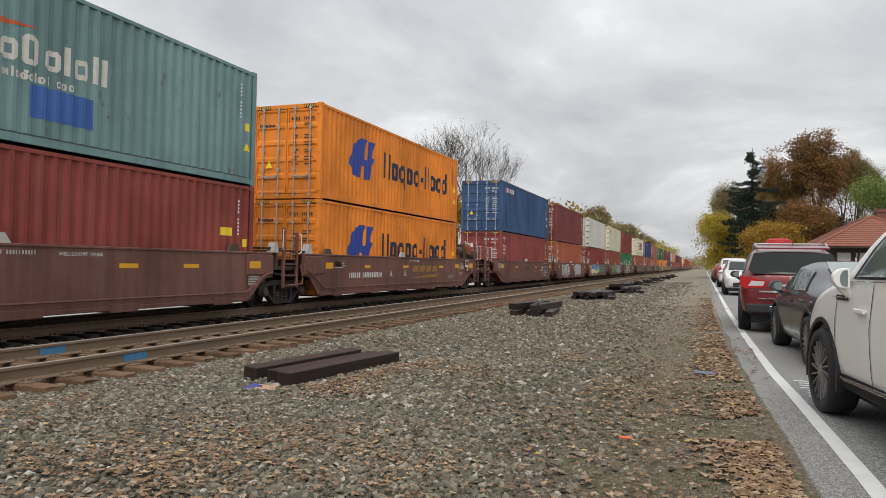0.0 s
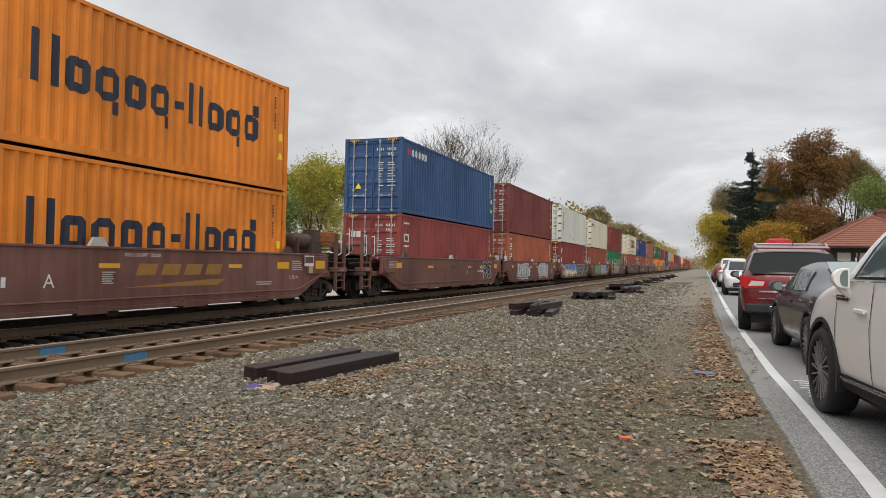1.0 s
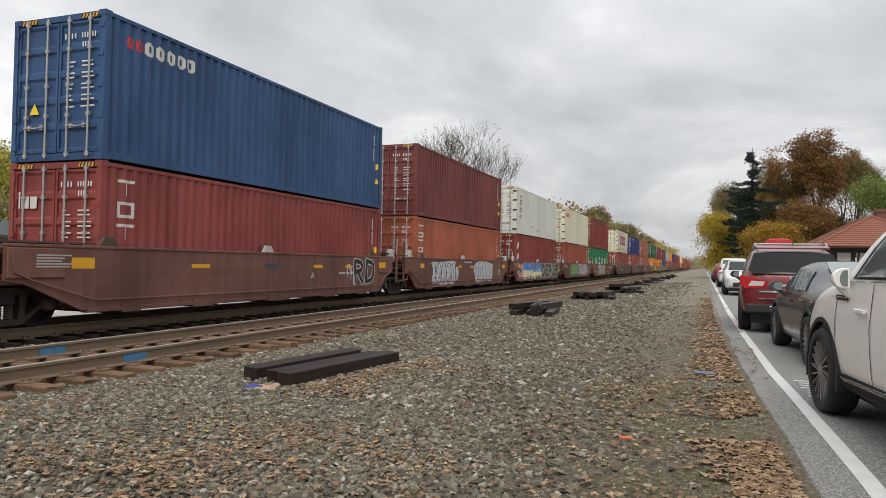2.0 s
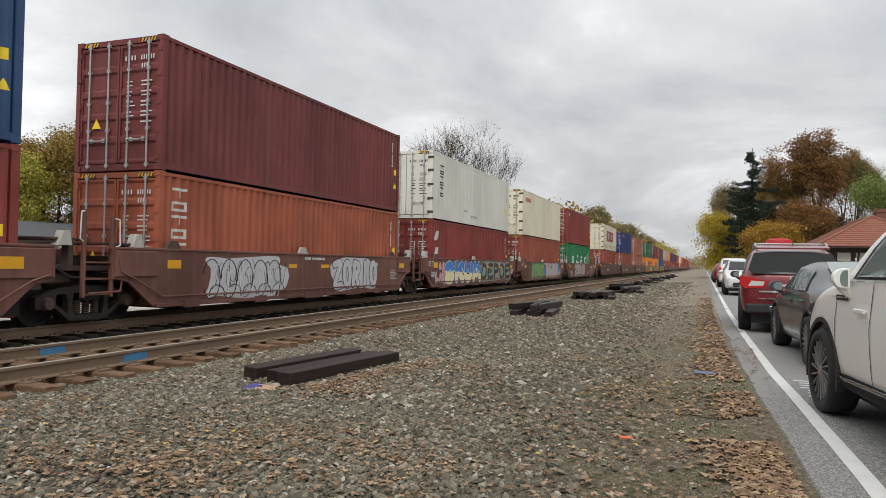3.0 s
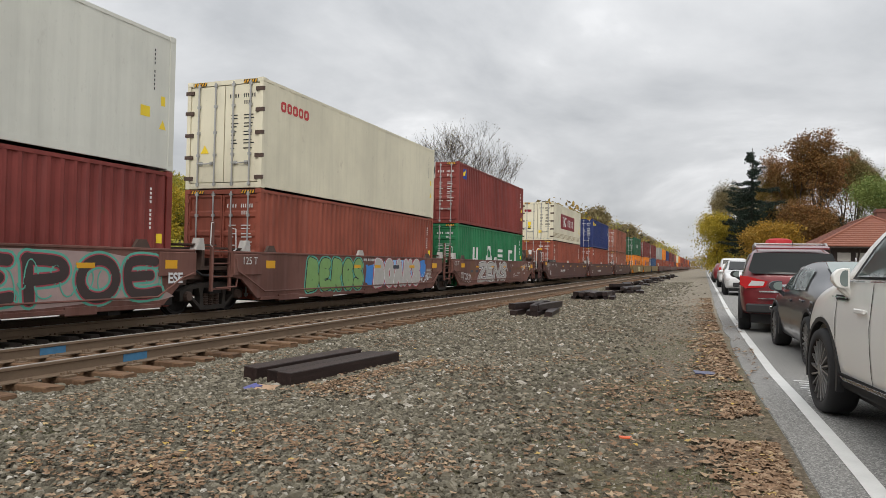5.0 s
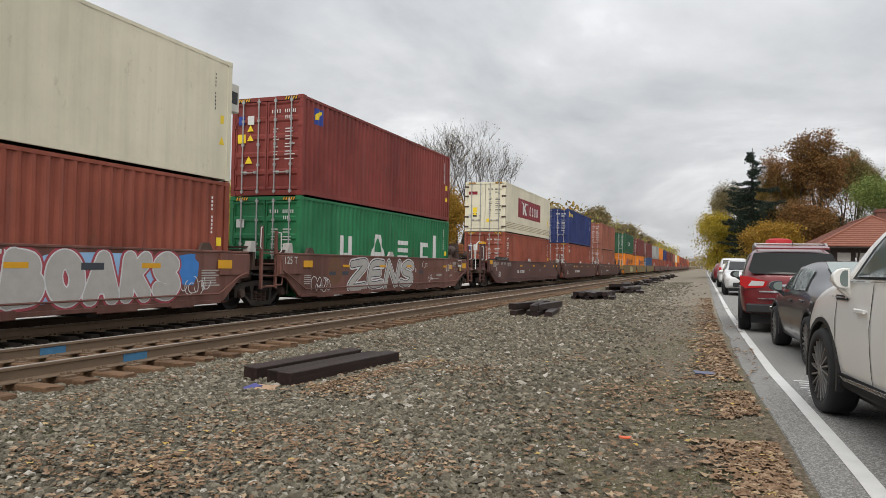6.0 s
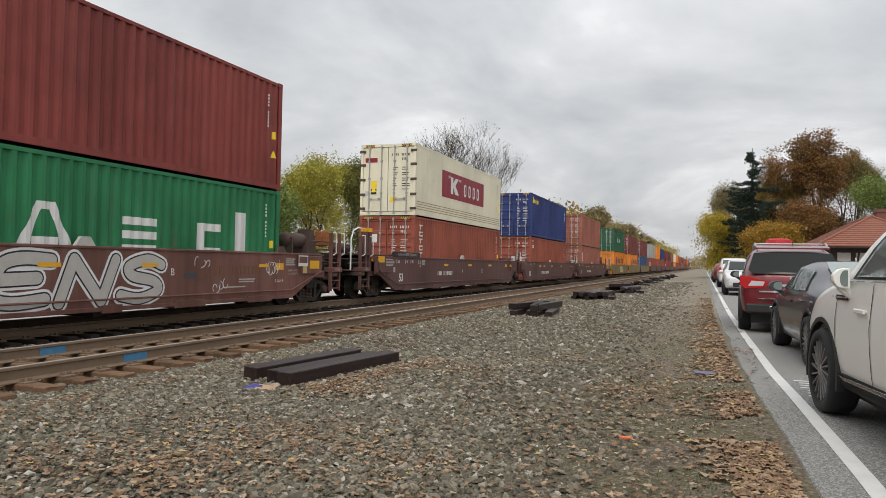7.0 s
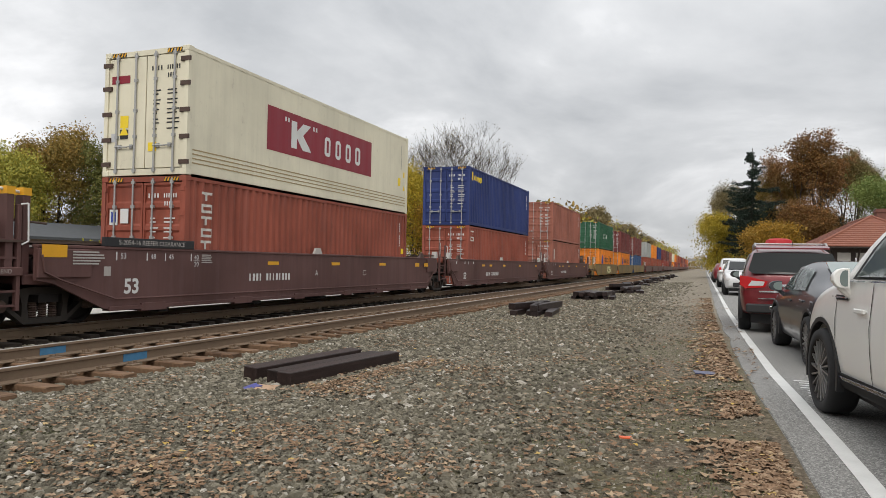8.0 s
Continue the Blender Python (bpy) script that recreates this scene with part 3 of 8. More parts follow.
def triangle_bm(x, z, r):
    bm = bmesh.new()
    prism(bm, [(x - r, z), (x + r, z), (x, z + 1.7 * r)], "y", 0.016, 0.02)
    return bm


def ride(thing, y):
    """Put a thing on the train: y is its place along the track when the clip starts."""
    thing.matrix_basis = pose(XC, y, 0)
    MOVERS.append((thing, y))
    return thing


def face_text(name, s, y, z, size, material, parent, x, offset=0.0, shear=0.0, space=1.0, label="", squeeze=1.0):
    """Lettering on a wagon side that faces the camera's side."""
    me = text_mesh(s, size, offset, shear, space)
    for v in me.vertices:
        a, b = v.co.x, v.co.y
        v.co = (x, y + a * squeeze, z + b)
    return tagged(put(name, me, material, parent, label), kind="stuff")


# ---- well wagons ----
SILL_X = 1.44


def build_truck(car, y, fancy):
    bm = bmesh.new()
    box(bm, -1.15, 1.15, -0.2, 0.2, 0.66, 0.80)
    truck = part("truck", bm, IRON_DARK, car, "dark grimy cast-steel truck frame")
    truck.location = (0, y, 0)
    # side frame: one outline with the spring opening bridged in
    outer = [(0.0, 0.29), (0.42, 0.29), (0.74, 0.55), (1.12, 0.52), (1.12, 0.74), (0.8, 0.85), (0.34, 0.93), (-0.34, 0.93), (-0.8, 0.85), (-1.12, 0.74), (-1.12, 0.52), (-0.74, 0.55), (-0.42, 0.29), (0.0, 0.29)]
    inner = [(0.0, 0.39), (-0.32, 0.39), (-0.36, 0.62), (-0.33, 0.80), (0.33, 0.80), (0.36, 0.62), (0.32, 0.39), (0.0, 0.39)]
    for sx in (-1, 1):
        fb = bmesh.new()
        ring = outer + inner
        # two lightening holes, bridged in at the lower corners
        for corner, hole in (((0.74, 0.55), [(0.72, 0.62), (0.46, 0.42), (0.45, 0.62), (0.50, 0.80), (0.70, 0.78), (0.72, 0.62)]), ((-0.42, 0.29), [(-0.46, 0.42), (-0.72, 0.62), (-0.70, 0.78), (-0.50, 0.80), (-0.45, 0.62), (-0.46, 0.42)])):
            j = ring.index(corner)
            ring = ring[:j + 1] + hole + ring[j:]
        prism(fb, ring, "x", min(sx * 0.92, sx * 1.08), max(sx * 0.92, sx * 1.08))
        part("side_frame", fb, TRUCK_IRON, truck, "dusty cast side frame")
    if fancy:
        for sx in (-1, 1):
            for k in (-0.2, 0.0, 0.2):
                bm = bmesh.new()
                lathe(bm, [(0.085 if j % 2 else 0.060, 0.39 + j * 0.021) for j in range(14)], "z", 10, (sx * 1.0, k, 0))
                part("spring", bm, IRON_BROWN, truck, "coil spring")
            for yy in (-0.89, 0.89):
                bm = bmesh.new()
                lathe(bm, [(0.0, 1.17), (0.10, 1.16), (0.12, 1.10), (0.12, 1.02)] if sx > 0 else [(0.12, -1.02), (0.12, -1.10), (0.10, -1.16), (0.0, -1.17)], "x", 12, (0, yy, 0.62))
                part("bearing_cap", bm, IRON_BROWN, truck)
    for yy in (-0.89, 0.89):
        bm = bmesh.new()
        n = 28 if fancy else 12
        for sx in (-1, 1):
            prof = [(0.10, 0.66), (0.16, 0.68), (0.33, 0.70), (0.36, 0.665), (0.455, 0.665), (0.445, 0.69), (0.42, 0.70), (0.417, 0.80), (0.36, 0.80), (0.33, 0.75), (0.16, 0.77), (0.10, 0.82)]
            lathe(bm, [(r, sx * h) for r, h in prof], "x", n)
        tube(bm, (-0.95, 0, 0), (0.95, 0, 0), 0.085, 8)
        wheel = part("wheelset", bm, IRON_DARK, truck, "dark steel wheelset")
        wheel.location = (0, yy, 0.62)
        if fancy:
            WHEELS.append((wheel, yy))
    return truck


def build_well(name_label, paint, ylo, yhi, end_lo, end_hi, fancy, seed, over=0.95, short=0.95, long_end=False):
    """One platform of an articulated well wagon. ylo and yhi: its truck centres, end_*: a coupler end."""
    car = base("well_wagon", name_label, "rail wagon", "wagons of the train")
    zt, zb = 1.63, 0.50
    a_top, a_bot = (ylo - 0.5, ylo + 0.95) if end_lo and long_end else (ylo - 0.2, ylo + 1.3) if end_lo else (ylo + over, ylo + 1.25)
    b_top, b_bot = (yhi + 0.1, yhi - 1.3) if end_hi else (yhi - short, yhi - 2.0)
    for sx in (-1, 1):
        bm = bmesh.new()
        x0, x1 = (SILL_X - 0.07, SILL_X) if sx > 0 else (-SILL_X, -SILL_X + 0.07)
        prism(bm, [(a_top, zt), (a_top, 1.06), (a_top + 0.35, 1.0), (a_bot, zb), (b_bot, zb), (b_top - 0.35, 1.0), (b_top, 1.06), (b_top, zt)], "x", x0, x1)
        side = part("side_sill", bm, paint, car)
        if fancy and sx > 0:
            bm = bmesh.new()
            box(bm, SILL_X - 0.12, SILL_X + 0.022, a_top, b_top, zt - 0.004, zt + 0.05, bevel=0.01)
            part("top_chord", bm, paint, side)
            bm = bmesh.new()
            box(bm, SILL_X - 0.16, SILL_X + 0.03, a_bot + 0.1, b_bot - 0.1, zb - 0.05, zb + 0.035, bevel=0.01)
            part("bottom_chord", bm, paint, side)
            rng = random.Random(seed)
            y = a_bot + 0.9
            while y < b_bot - 1.2:
                w = rng.choice((0.5, 0.7, 1.0))
                part("reinforcing_pad", boxes((SILL_X - 0.1, SILL_X + 0.034, y, y + w, zb - 0.09, zb + 0.07), bevel=0.01), paint, side)
                y += rng.uniform(1.9, 3.0)
            for yy, s in ((a_top, 1), (b_top, -1)):
                bm = bmesh.new()
                box(bm, SILL_X - 0.02, SILL_X + 0.05, min(yy + s * 0.0, yy + s * 1.1), max(yy, yy + s * 1.1), 1.10, zt - 0.02, bevel=0.012)
                part("end_casing", bm, paint, side)
            # air pipe along the foot of the sill, bent up over the trucks
            bm = bmesh.new()
            px = SILL_X + 0.062
            pipe(bm, [(px, a_top + 0.06, 1.50), (px, a_top + 0.12, 1.20), (px, a_top + 0.45, 1.06), (px, a_bot + 0.22, 0.68), (px, b_bot - 0.22, 0.68), (px, b_top - 0.45, 1.06), (px, b_top - 0.1, 1.16)], 0.02)
            part("air_pipe", bm, paint, side)
            # container guides on the chord
            for yy in (a_bot + 0.6, (a_bot + b_bot) / 2 - 0.4, b_bot - 0.6):
                bm = bmesh.new()
                prism(bm, [(yy - 0.22, zt + 0.05), (yy + 0.22, zt + 0.05), (yy + 0.10, zt + 0.22), (yy - 0.10, zt + 0.22)], "x", SILL_X - 0.1, SILL_X - 0.02)
                part("guide", bm, GUIDE_WHITE if a_bot + 1 < yy < b_bot - 1 else IRON_BROWN, side)
        elif sx > 0:
            part("top_chord", boxes((SILL_X - 0.1, SILL_X + 0.02, a_top, b_top, zt - 0.004, zt + 0.04)), paint, side)
    # inner end plates of the well
    for y0, y1 in ((max(a_top + 0.5, -0.25), a_bot + 0.1), (b_bot - 0.1, min(b_top - 0.5, BOX_L + 0.25))):
        if y1 - y0 > 0.1:
            part("well_end_plate", boxes((1.24, 1.28, y0, y1, 0.47, 1.05)), IRON_DARK, car)
    # well floor bars
    for k in range(5):
        y = a_bot + (b_bot - a_bot) * (k + 0.5) / 5
        part("floor_bar", boxes((-SILL_X + 0.07, SILL_X - 0.07, y - 0.15, y + 0.15, 0.36, 0.435)), IRON_DARK, car)
    # end structures
    for yt, s, coupler in ((ylo, 1, end_lo), (yhi, -1, end_hi)):
        inner = yt + s * (1.6 if coupler else 2.0)
        bm = bmesh.new()
        lo, hi = sorted((yt - s * (0.6 if coupler else -0.35), inner))
        box(bm, -1.0 if not coupler else -1.28, 1.0 if not coupler else 1.28, lo, hi, 0.98, 1.16, bevel=0.02)
        lo, hi = sorted((yt + s * (0.5 if coupler else 1.25), inner))
        prism(bm, [(-SILL_X + 0.08, 0.9), (SILL_X - 0.08, 0.9), (SILL_X - 0.1, 1.5), (-SILL_X + 0.1, 1.5)], "y", lo, hi)
        part("end_bolster", bm, paint if coupler else IRON_BROWN, car)
        if coupler:
            bm = bmesh.new()
            lo, hi = sorted((yt - s * 2.05, yt))
            box(bm, -0.3, 0.3, lo, hi, 0.86, 1.12, bevel=0.03)
            box(bm, -1.3, 1.3, *sorted((yt - s * 1.35, yt - s * 1.05)), 1.0, 1.13, bevel=0.02)
            box(bm, -0.13, 0.13, *sorted((yt - s * 2.45, yt - s * 2.0)), 0.9, 1.08, bevel=0.04)
            part("draft_sill", bm, IRON_BROWN, car)
            platform_details(car, yt, s, paint, fancy)
        if fancy and not coupler and s > 0:
            articulation_details(car, yt, paint)
    build_truck(car, ylo, fancy)
    if end_hi:
        build_truck(car, yhi, fancy)
    return car, a_top, b_top, a_bot, b_bot


def platform_details(car, yt, s, paint, fancy):
    """Ladders, hand rails, walkway and brake gear on a coupler end."""
    d0, d1 = (0.69, 1.29) if s > 0 else (1.02, 1.54)
    p0, p1 = sorted((yt - s * d0, yt - s * d1))
    for y in (p0, p1):
        bm = bmesh.new()
        box(bm, 1.18, 1.28, y - 0.035, y + 0.035, 0.55, 2.34, bevel=0.008)
        part("ladder_post", bm, paint, car)
        bm = bmesh.new()
        pipe(bm, [(1.29, y, 2.34), (1.36, y + 0.08, 2.36), (1.36, y + 0.10, 1.72), (1.29, y + 0.03, 1.66)], 0.014)
        part("grab_iron", bm, WHITE_P, car, "white painted grab iron")
    for z in (0.62, 0.86, 1.42, 1.72):
        part("ladder_rung", boxes((1.2, 1.26, p0, p1, z, z + 0.035)), paint, car)
    tread = part("end_step", boxes((1.0, 1.32, p0 - 0.05, p1 + 0.05, 1.14, 1.28), bevel=0.01), paint, car)
    face_text("lettering", "A END", (p0 + p1) / 2, 1.21, 0.10, DUSTY_WHITE, tread, 1.324)
    bm = bmesh.new()
    y0, y1 = sorted((yt - s * 0.2, yt - s * 1.75))
    box(bm, -1.25, 1.0, y0, y1, 1.16, 1.20)
    box(bm, -1.25, 1.1, y0 + 0.2, y0 + 0.5, 1.55, 1.58)
    part("walkway", bm, IRON_BROWN, car)
    if fancy:
        # hand rail and rods across the end
        for x, z, r in ((1.1, 2.05, 0.022), (0.6, 1.72, 0.03), (1.15, 1.45, 0.02), (0.2, 1.40, 0.035), (-0.5, 1.85, 0.03)):
            bm = bmesh.new()
            pipe(bm, [(x, yt - s * 0.05, z), (x, yt - s * 0.7, z + 0.03), (x - 0.15, yt - s * 1.7, z - 0.04)], r)
            part("brake_rod", bm, IRON_BROWN, car)
        bm = boxes((-0.6, 0.9, *sorted((yt - s * 0.35, yt - s * 0.6)), 1.2, 1.68), (-0.9, 0.5, *sorted((yt - s * 1.2, yt - s * 1.45)), 1.2, 1.75), (0.3, 1.05, *sorted((yt - s * 0.8, yt - s * 0.95)), 1.2, 1.55), bevel=0.02)
        part("equipment_frame", bm, IRON_DARK, car, "grimy steel equipment frame")
        if s < 0:
            y0, y1 = yt - 0.90, yt + 0.18
            bm = bmesh.new()
            lathe(bm, [(0.0, y0 - 0.02), (0.15, y0), (0.22, y0 + 0.08), (0.22, y1 - 0.08), (0.15, y1), (0.0, y1 + 0.02)], "y", 18, (0.72, 0, 2.06))
            part("air_reservoir", bm, IRON_BROWN, car, "brown cylindrical air reservoir", smooth=True)
            bm = boxes((0.45, 1.0, y0 + 0.12, y0 + 0.18, 1.62, 2.14), (0.45, 1.0, y1 - 0.18, y1 - 0.12, 1.62, 2.14), (0.35, 1.2, y0 - 0.1, y1 + 0.5, 1.62, 1.67))
            part("tank_bracket", bm, IRON_BROWN, car)
            bm = bmesh.new()
            prism(bm, [(yt + 0.22, 1.64), (yt + 0.78, 1.64), (yt + 0.74, 2.0), (yt + 0.62, 2.42), (yt + 0.36, 2.42), (yt + 0.32, 1.95)], "x", 0.45, 0.85)
            part("brake_box", bm, IRON_BROWN, car)
            for yb, zb, x in ((yt + 0.86, 2.25, 0.78), (yt + 1.80, 2.24, 0.55)):
                bm = bmesh.new()
                pipe(bm, [(x + 0.21 * math.cos(q), yb, zb + 0.21 * math.sin(q)) for q in np.linspace(0, 2 * math.pi, 19)], 0.016, 5)
                for q in np.linspace(0, 2 * math.pi, 7)[:-1]:
                    tube(bm, (x, yb, zb), (x + 0.21 * math.cos(q), yb, zb + 0.21 * math.sin(q)), 0.012, 5)
                tube(bm, (x, yb, zb), (x, yb - 0.25, zb), 0.035, 8)
                part("brake_wheel", bm, RUSTY_ORANGE, car, "rusty orange spoked brake wheel")
            part("gear_case", boxes((0.3, 0.74, yt + 1.60, yt + 1.76, 1.95, 2.42), bevel=0.03), RUSTY_ORANGE, car, "rusty orange brake gear case")
        else:
            # plate over the end, level with the sill, up to the container's doors
            bm = boxes((-1.2, 1.3, yt - 1.1, -0.15, 1.70, 1.735), (1.1, 1.2, yt - 0.9, yt - 0.8, 1.2, 1.7), (1.1, 1.2, -0.5, -0.4, 1.2, 1.7))
            part("deck_plate", bm, IRON_BROWN, car)
            bm = bmesh.new()
            lathe(bm, [(0.0, yt - 1.9), (0.17, yt - 1.86), (0.17, yt - 0.9), (0.0, yt - 0.86)], "y", 16, (0.5, 0, 1.92))
            part("brake_cylinder", bm, IRON_BROWN, car, smooth=True)
        bm = bmesh.new()
        pipe(bm, [(0.35, yt - s * 0.9, 1.12), (0.45, yt - s * 1.3, 0.95), (0.42, yt - s * 1.8, 0.6), (0.3, yt - s * 2.2, 0.55)], 0.03, 6)
        part("air_hose", bm, BLACK_PLASTIC, car, "black rubber air hose")


def articulation_details(car, yt, paint):
    """Posts, grab irons and steps over the truck between two platforms."""
    for y, h, s in ((yt - 0.35, 2.36, -1), (yt + 0.30, 2.26, 1)):
        bm = bmesh.new()
        box(bm, 1.26, 1.34, y - 0.035, y + 0.035, 0.72, h, bevel=0.008)
        part("ladder_post", bm, paint, car)
        bm = bmesh.new()
        pipe(bm, [(1.34, y + 0.03 * s, h - 0.04), (1.37, y + 0.12 * s, h - 0.05), (1.37, y + 0.14 * s, h - 0.55), (1.34, y + 0.04 * s, h - 0.6)], 0.013)
        part("grab_iron", bm, WHITE_P, car, "white painted grab iron")
    # crossover decks, dark and grimy, above the truck
    bm = boxes((-1.15, 1.24, yt - 0.95, yt - 0.12, 1.78, 1.82), (-1.15, 1.24, yt + 0.2, yt + 1.15, 1.72, 1.76), (1.05, 1.22, yt - 0.6, yt - 0.5, 1.3, 1.78), (1.05, 1.22, yt + 0.7, yt + 0.8, 1.3, 1.72))
    part("crossover_deck", bm, IRON_BROWN, car, "grimy steel crossover deck")
    bm = bmesh.new()
    pipe(bm, [(1.40, yt + 0.34, 1.35), (1.42, yt + 0.45, 1.0), (1.42, yt + 0.42, 0.82), (1.40, yt - 0.3, 0.80)], 0.018)
    part("stirrup", bm, paint, car)
    for z in (0.76, 1.05, 1.36, 1.64):
        part("ladder_rung", boxes((1.27, 1.33, yt - 0.35, yt + 0.3, z, z + 0.03)), paint, car)
    bm = bmesh.new()
    box(bm, -1.2, 1.2, yt - 0.6, yt + 0.75, 1.22, 1.30)
    box(bm, -0.5, 0.5, yt - 0.75, yt + 0.75, 0.85, 1.2, bevel=0.04)
    part("connector", bm, IRON_BROWN, car)
    bm = bmesh.new()
    pipe(bm, [(1.0, yt - 0.9, 1.4), (1.15, yt - 0.5, 1.1), (1.15, yt + 0.3, 1.05), (1.05, yt + 0.9, 1.35)], 0.028, 6)
    part("air_hose", bm, BLACK_PLASTIC, car)
    for yy in (yt - 0.75, yt + 0.95):
        bm = bmesh.new()
        prism(bm, [(yy - 0.14, 1.68), (yy + 0.14, 1.68), (yy + 0.09, 1.95), (yy - 0.03, 1.95)], "x", 1.12, 1.32)
        part("guide", bm, GUIDE_WHITE, car, "worn white container guide")


RUSTY_ORANGE = plain("rusty_orange", (0.28, 0.10, 0.03), 0.8, var=0.4, scale=8, bump=0.002)
GUIDE_WHITE = plain("worn_white_guide", (0.45, 0.43, 0.40), 0.75, var=0.35, scale=9)

# ---- the train: platforms with their two containers ----
PAINTS = {
    "teal": ((0.155, 0.265, 0.262), 0.95), "oxide": ((0.245, 0.044, 0.031), 0.35), "orange": ((0.74, 0.222, 0.016), 0.3), "blue": ((0.026, 0.072, 0.175), 0.4),
    "red": ((0.235, 0.045, 0.038), 0.4), "maroon": ((0.155, 0.034, 0.031), 0.4), "rust_orange": ((0.335, 0.088, 0.042), 0.45), "white": ((0.66, 0.66, 0.59), 0.10),
    "cream": ((0.71, 0.665, 0.51), 0.2), "brown": ((0.265, 0.064, 0.036), 0.45), "dark_red": ((0.205, 0.034, 0.026), 0.55), "green": ((0.014, 0.165, 0.060), 0.3),
    "navy": ((0.014, 0.030, 0.135), 0.3), "faded_brown": ((0.29, 0.10, 0.066), 0.45), "dark_green": ((0.018, 0.095, 0.045), 0.35), "grey": ((0.33, 0.34, 0.33), 0.3),
    "plum": ((0.115, 0.040, 0.036), 0.4),
}


def paint_of(k):
    c, rust = PAINTS[k]
    return steel_paint("container_" + k, c, rust, 0.22 if k not in ("white", "cream") else 0.08, 0.28 if k not in ("white", "cream") else 0.10)


WELL_BROWN = steel_paint("wagon_brown", (0.145, 0.060, 0.044), 0.3, 0.28, 0.35)
WELL_PLUM = steel_paint("wagon_plum", (0.098, 0.044, 0.038), 0.25, 0.2, 0.2)
WELL_OLIVE = steel_paint("wagon_olive", (0.20, 0.135, 0.05), 0.4, 0.3, 0.35)

# door end's place at the start, upper paint, lower paint, style of the upper one, wagon paint, first of its wagon, last of its wagon
UNITS = [
    (2.67, "teal", "oxide", "dry", "b", True, False), (18.08, "orange", "orange", "dry", "b", False, True),
    (37.93, "blue", "red", "dry", "b", True, False), (53.32, "maroon", "rust_orange", "dry", "b", False, False), (68.90, "white", "dark_red", "reefer", "b", False, False),
    (84.28, "cream", "brown", "reefer", "b", False, False), (99.65, "dark_red", "green", "dry", "b", False, True),
    (121.15, "cream", "brown", "reefer", "p", True, False), (140.85, "navy", "brown", "dry", "p", False, False), (160.65, "faded_brown", "faded_brown", "dry", "p", False, True),
    (185.0, "dark_green", "orange", "dry", "o", True, False), (205.4, "maroon", "orange", "dry", "o", False, False), (226.0, "maroon", "blue", "dry", "o", False, True),
    (249.6, "grey", "brown", "reefer", "p", True, False), (267.5, "orange", "brown", "dry", "p", False, False), (285.5, "navy", "brown", "dry", "p", False, True),
    (308.5, "maroon", "oxide", "dry", "p", True, False), (327.0, "plum", "oxide", "dry", "p", False, False), (345.5, "faded_brown", "plum", "dry", "p", False, True),
    (368.0, "cream", "orange", "dry", "b", True, False), (386.5, "orange", "oxide", "dry", "b", False, False), (405.0, "rust_orange", "brown", "dry", "b", False, True),
    (428.0, "brown", "plum", "dry", "b", True, False), (446.5, "oxide", "rust_orange", "dry", "b", False, False), (465.0, "plum", "brown", "dry", "b", False, True),
    (488.0, "faded_brown", "brown", "dry", "p", True, False), (506.5, "maroon", "oxide", "dry", "p", False, True), (530.0, "rust_orange", "plum", "dry", "p", True, False),
    (549.0, "brown", "brown", "dry", "p", False, True), (572.0, "orange", "brown", "dry", "p", True, False), (591.0, "navy", "oxide", "dry", "p", False, True),
]
COLOUR_WORDS = {"teal": "faded teal", "oxide": "oxide-red", "orange": "bright orange", "blue": "worn blue", "red": "red", "maroon": "dark maroon", "rust_orange": "rusty orange-brown", "white": "white smooth-sided",
                "cream": "cream-white", "brown": "reddish brown", "dark_red": "dark red", "green": "green", "navy": "navy blue", "faded_brown": "faded brown", "dark_green": "dark green", "grey": "pale grey", "plum": "plum brown"}
BOXES_AT, WELLS_AT = {}, {}
LH = BOX_L


def truck_ends(k):
    y, *_, first, last = UNITS[k]
    lo = -1.85 if first else None
    hi = LH + 1.75 if last else None
    if UNITS[k][4] != "b" and first:
        lo = -3.3
    if UNITS[k][4] != "b" and last:
        hi = LH + 3.4
    if lo is None:
        lo = (UNITS[k - 1][0] + LH + y) / 2 - y
    if hi is None:
        hi = (y + LH + UNITS[k + 1][0]) / 2 - y
    return lo, hi


def build_train():
    for k, (y, up, low, style, well, first, last) in enumerate(UNITS):
        det = 2 if k < 8 else 1 if k < 13 else 0
        lo, hi = truck_ends(k)
        paint = {"b": WELL_BROWN, "p": WELL_PLUM, "o": WELL_OLIVE}[well]
        word = {"b": "brown", "p": "dark plum-brown", "o": "olive-yellow"}[well]
        tag = " with silver and coloured graffiti" if 2 < k < 7 else " with yellow reflectors" if k < 10 else " farther back in the train"
        car, a0, b0, a1, b1 = build_well(word + " steel double-stack well wagon" + tag, paint, lo, hi, first, last, k < 10, k, 0.25 if 2 < k < 7 else 0.45, 1.08, well == "p")
        ride(car, y)
        WELLS_AT[k] = (car, a0, b0, a1, b1)
        for level, colour, st in ((0, low, "dry"), (1, up, style)):
            kind = "smooth refrigerated" if st == "reefer" else "corrugated steel"
            where = "stacked on another container" if level else "sitting low in a well wagon"
            c, z = build_container(y, level, paint_of(colour), COLOUR_WORDS[colour] + " " + kind + " shipping container " + where, st, det, codes="dark" if colour in ("white", "cream", "orange", "grey") else True,
                                   stripes=True, doors=True)
            ride(c, y)
            BOXES_AT[k, level] = (c, z)


build_train()

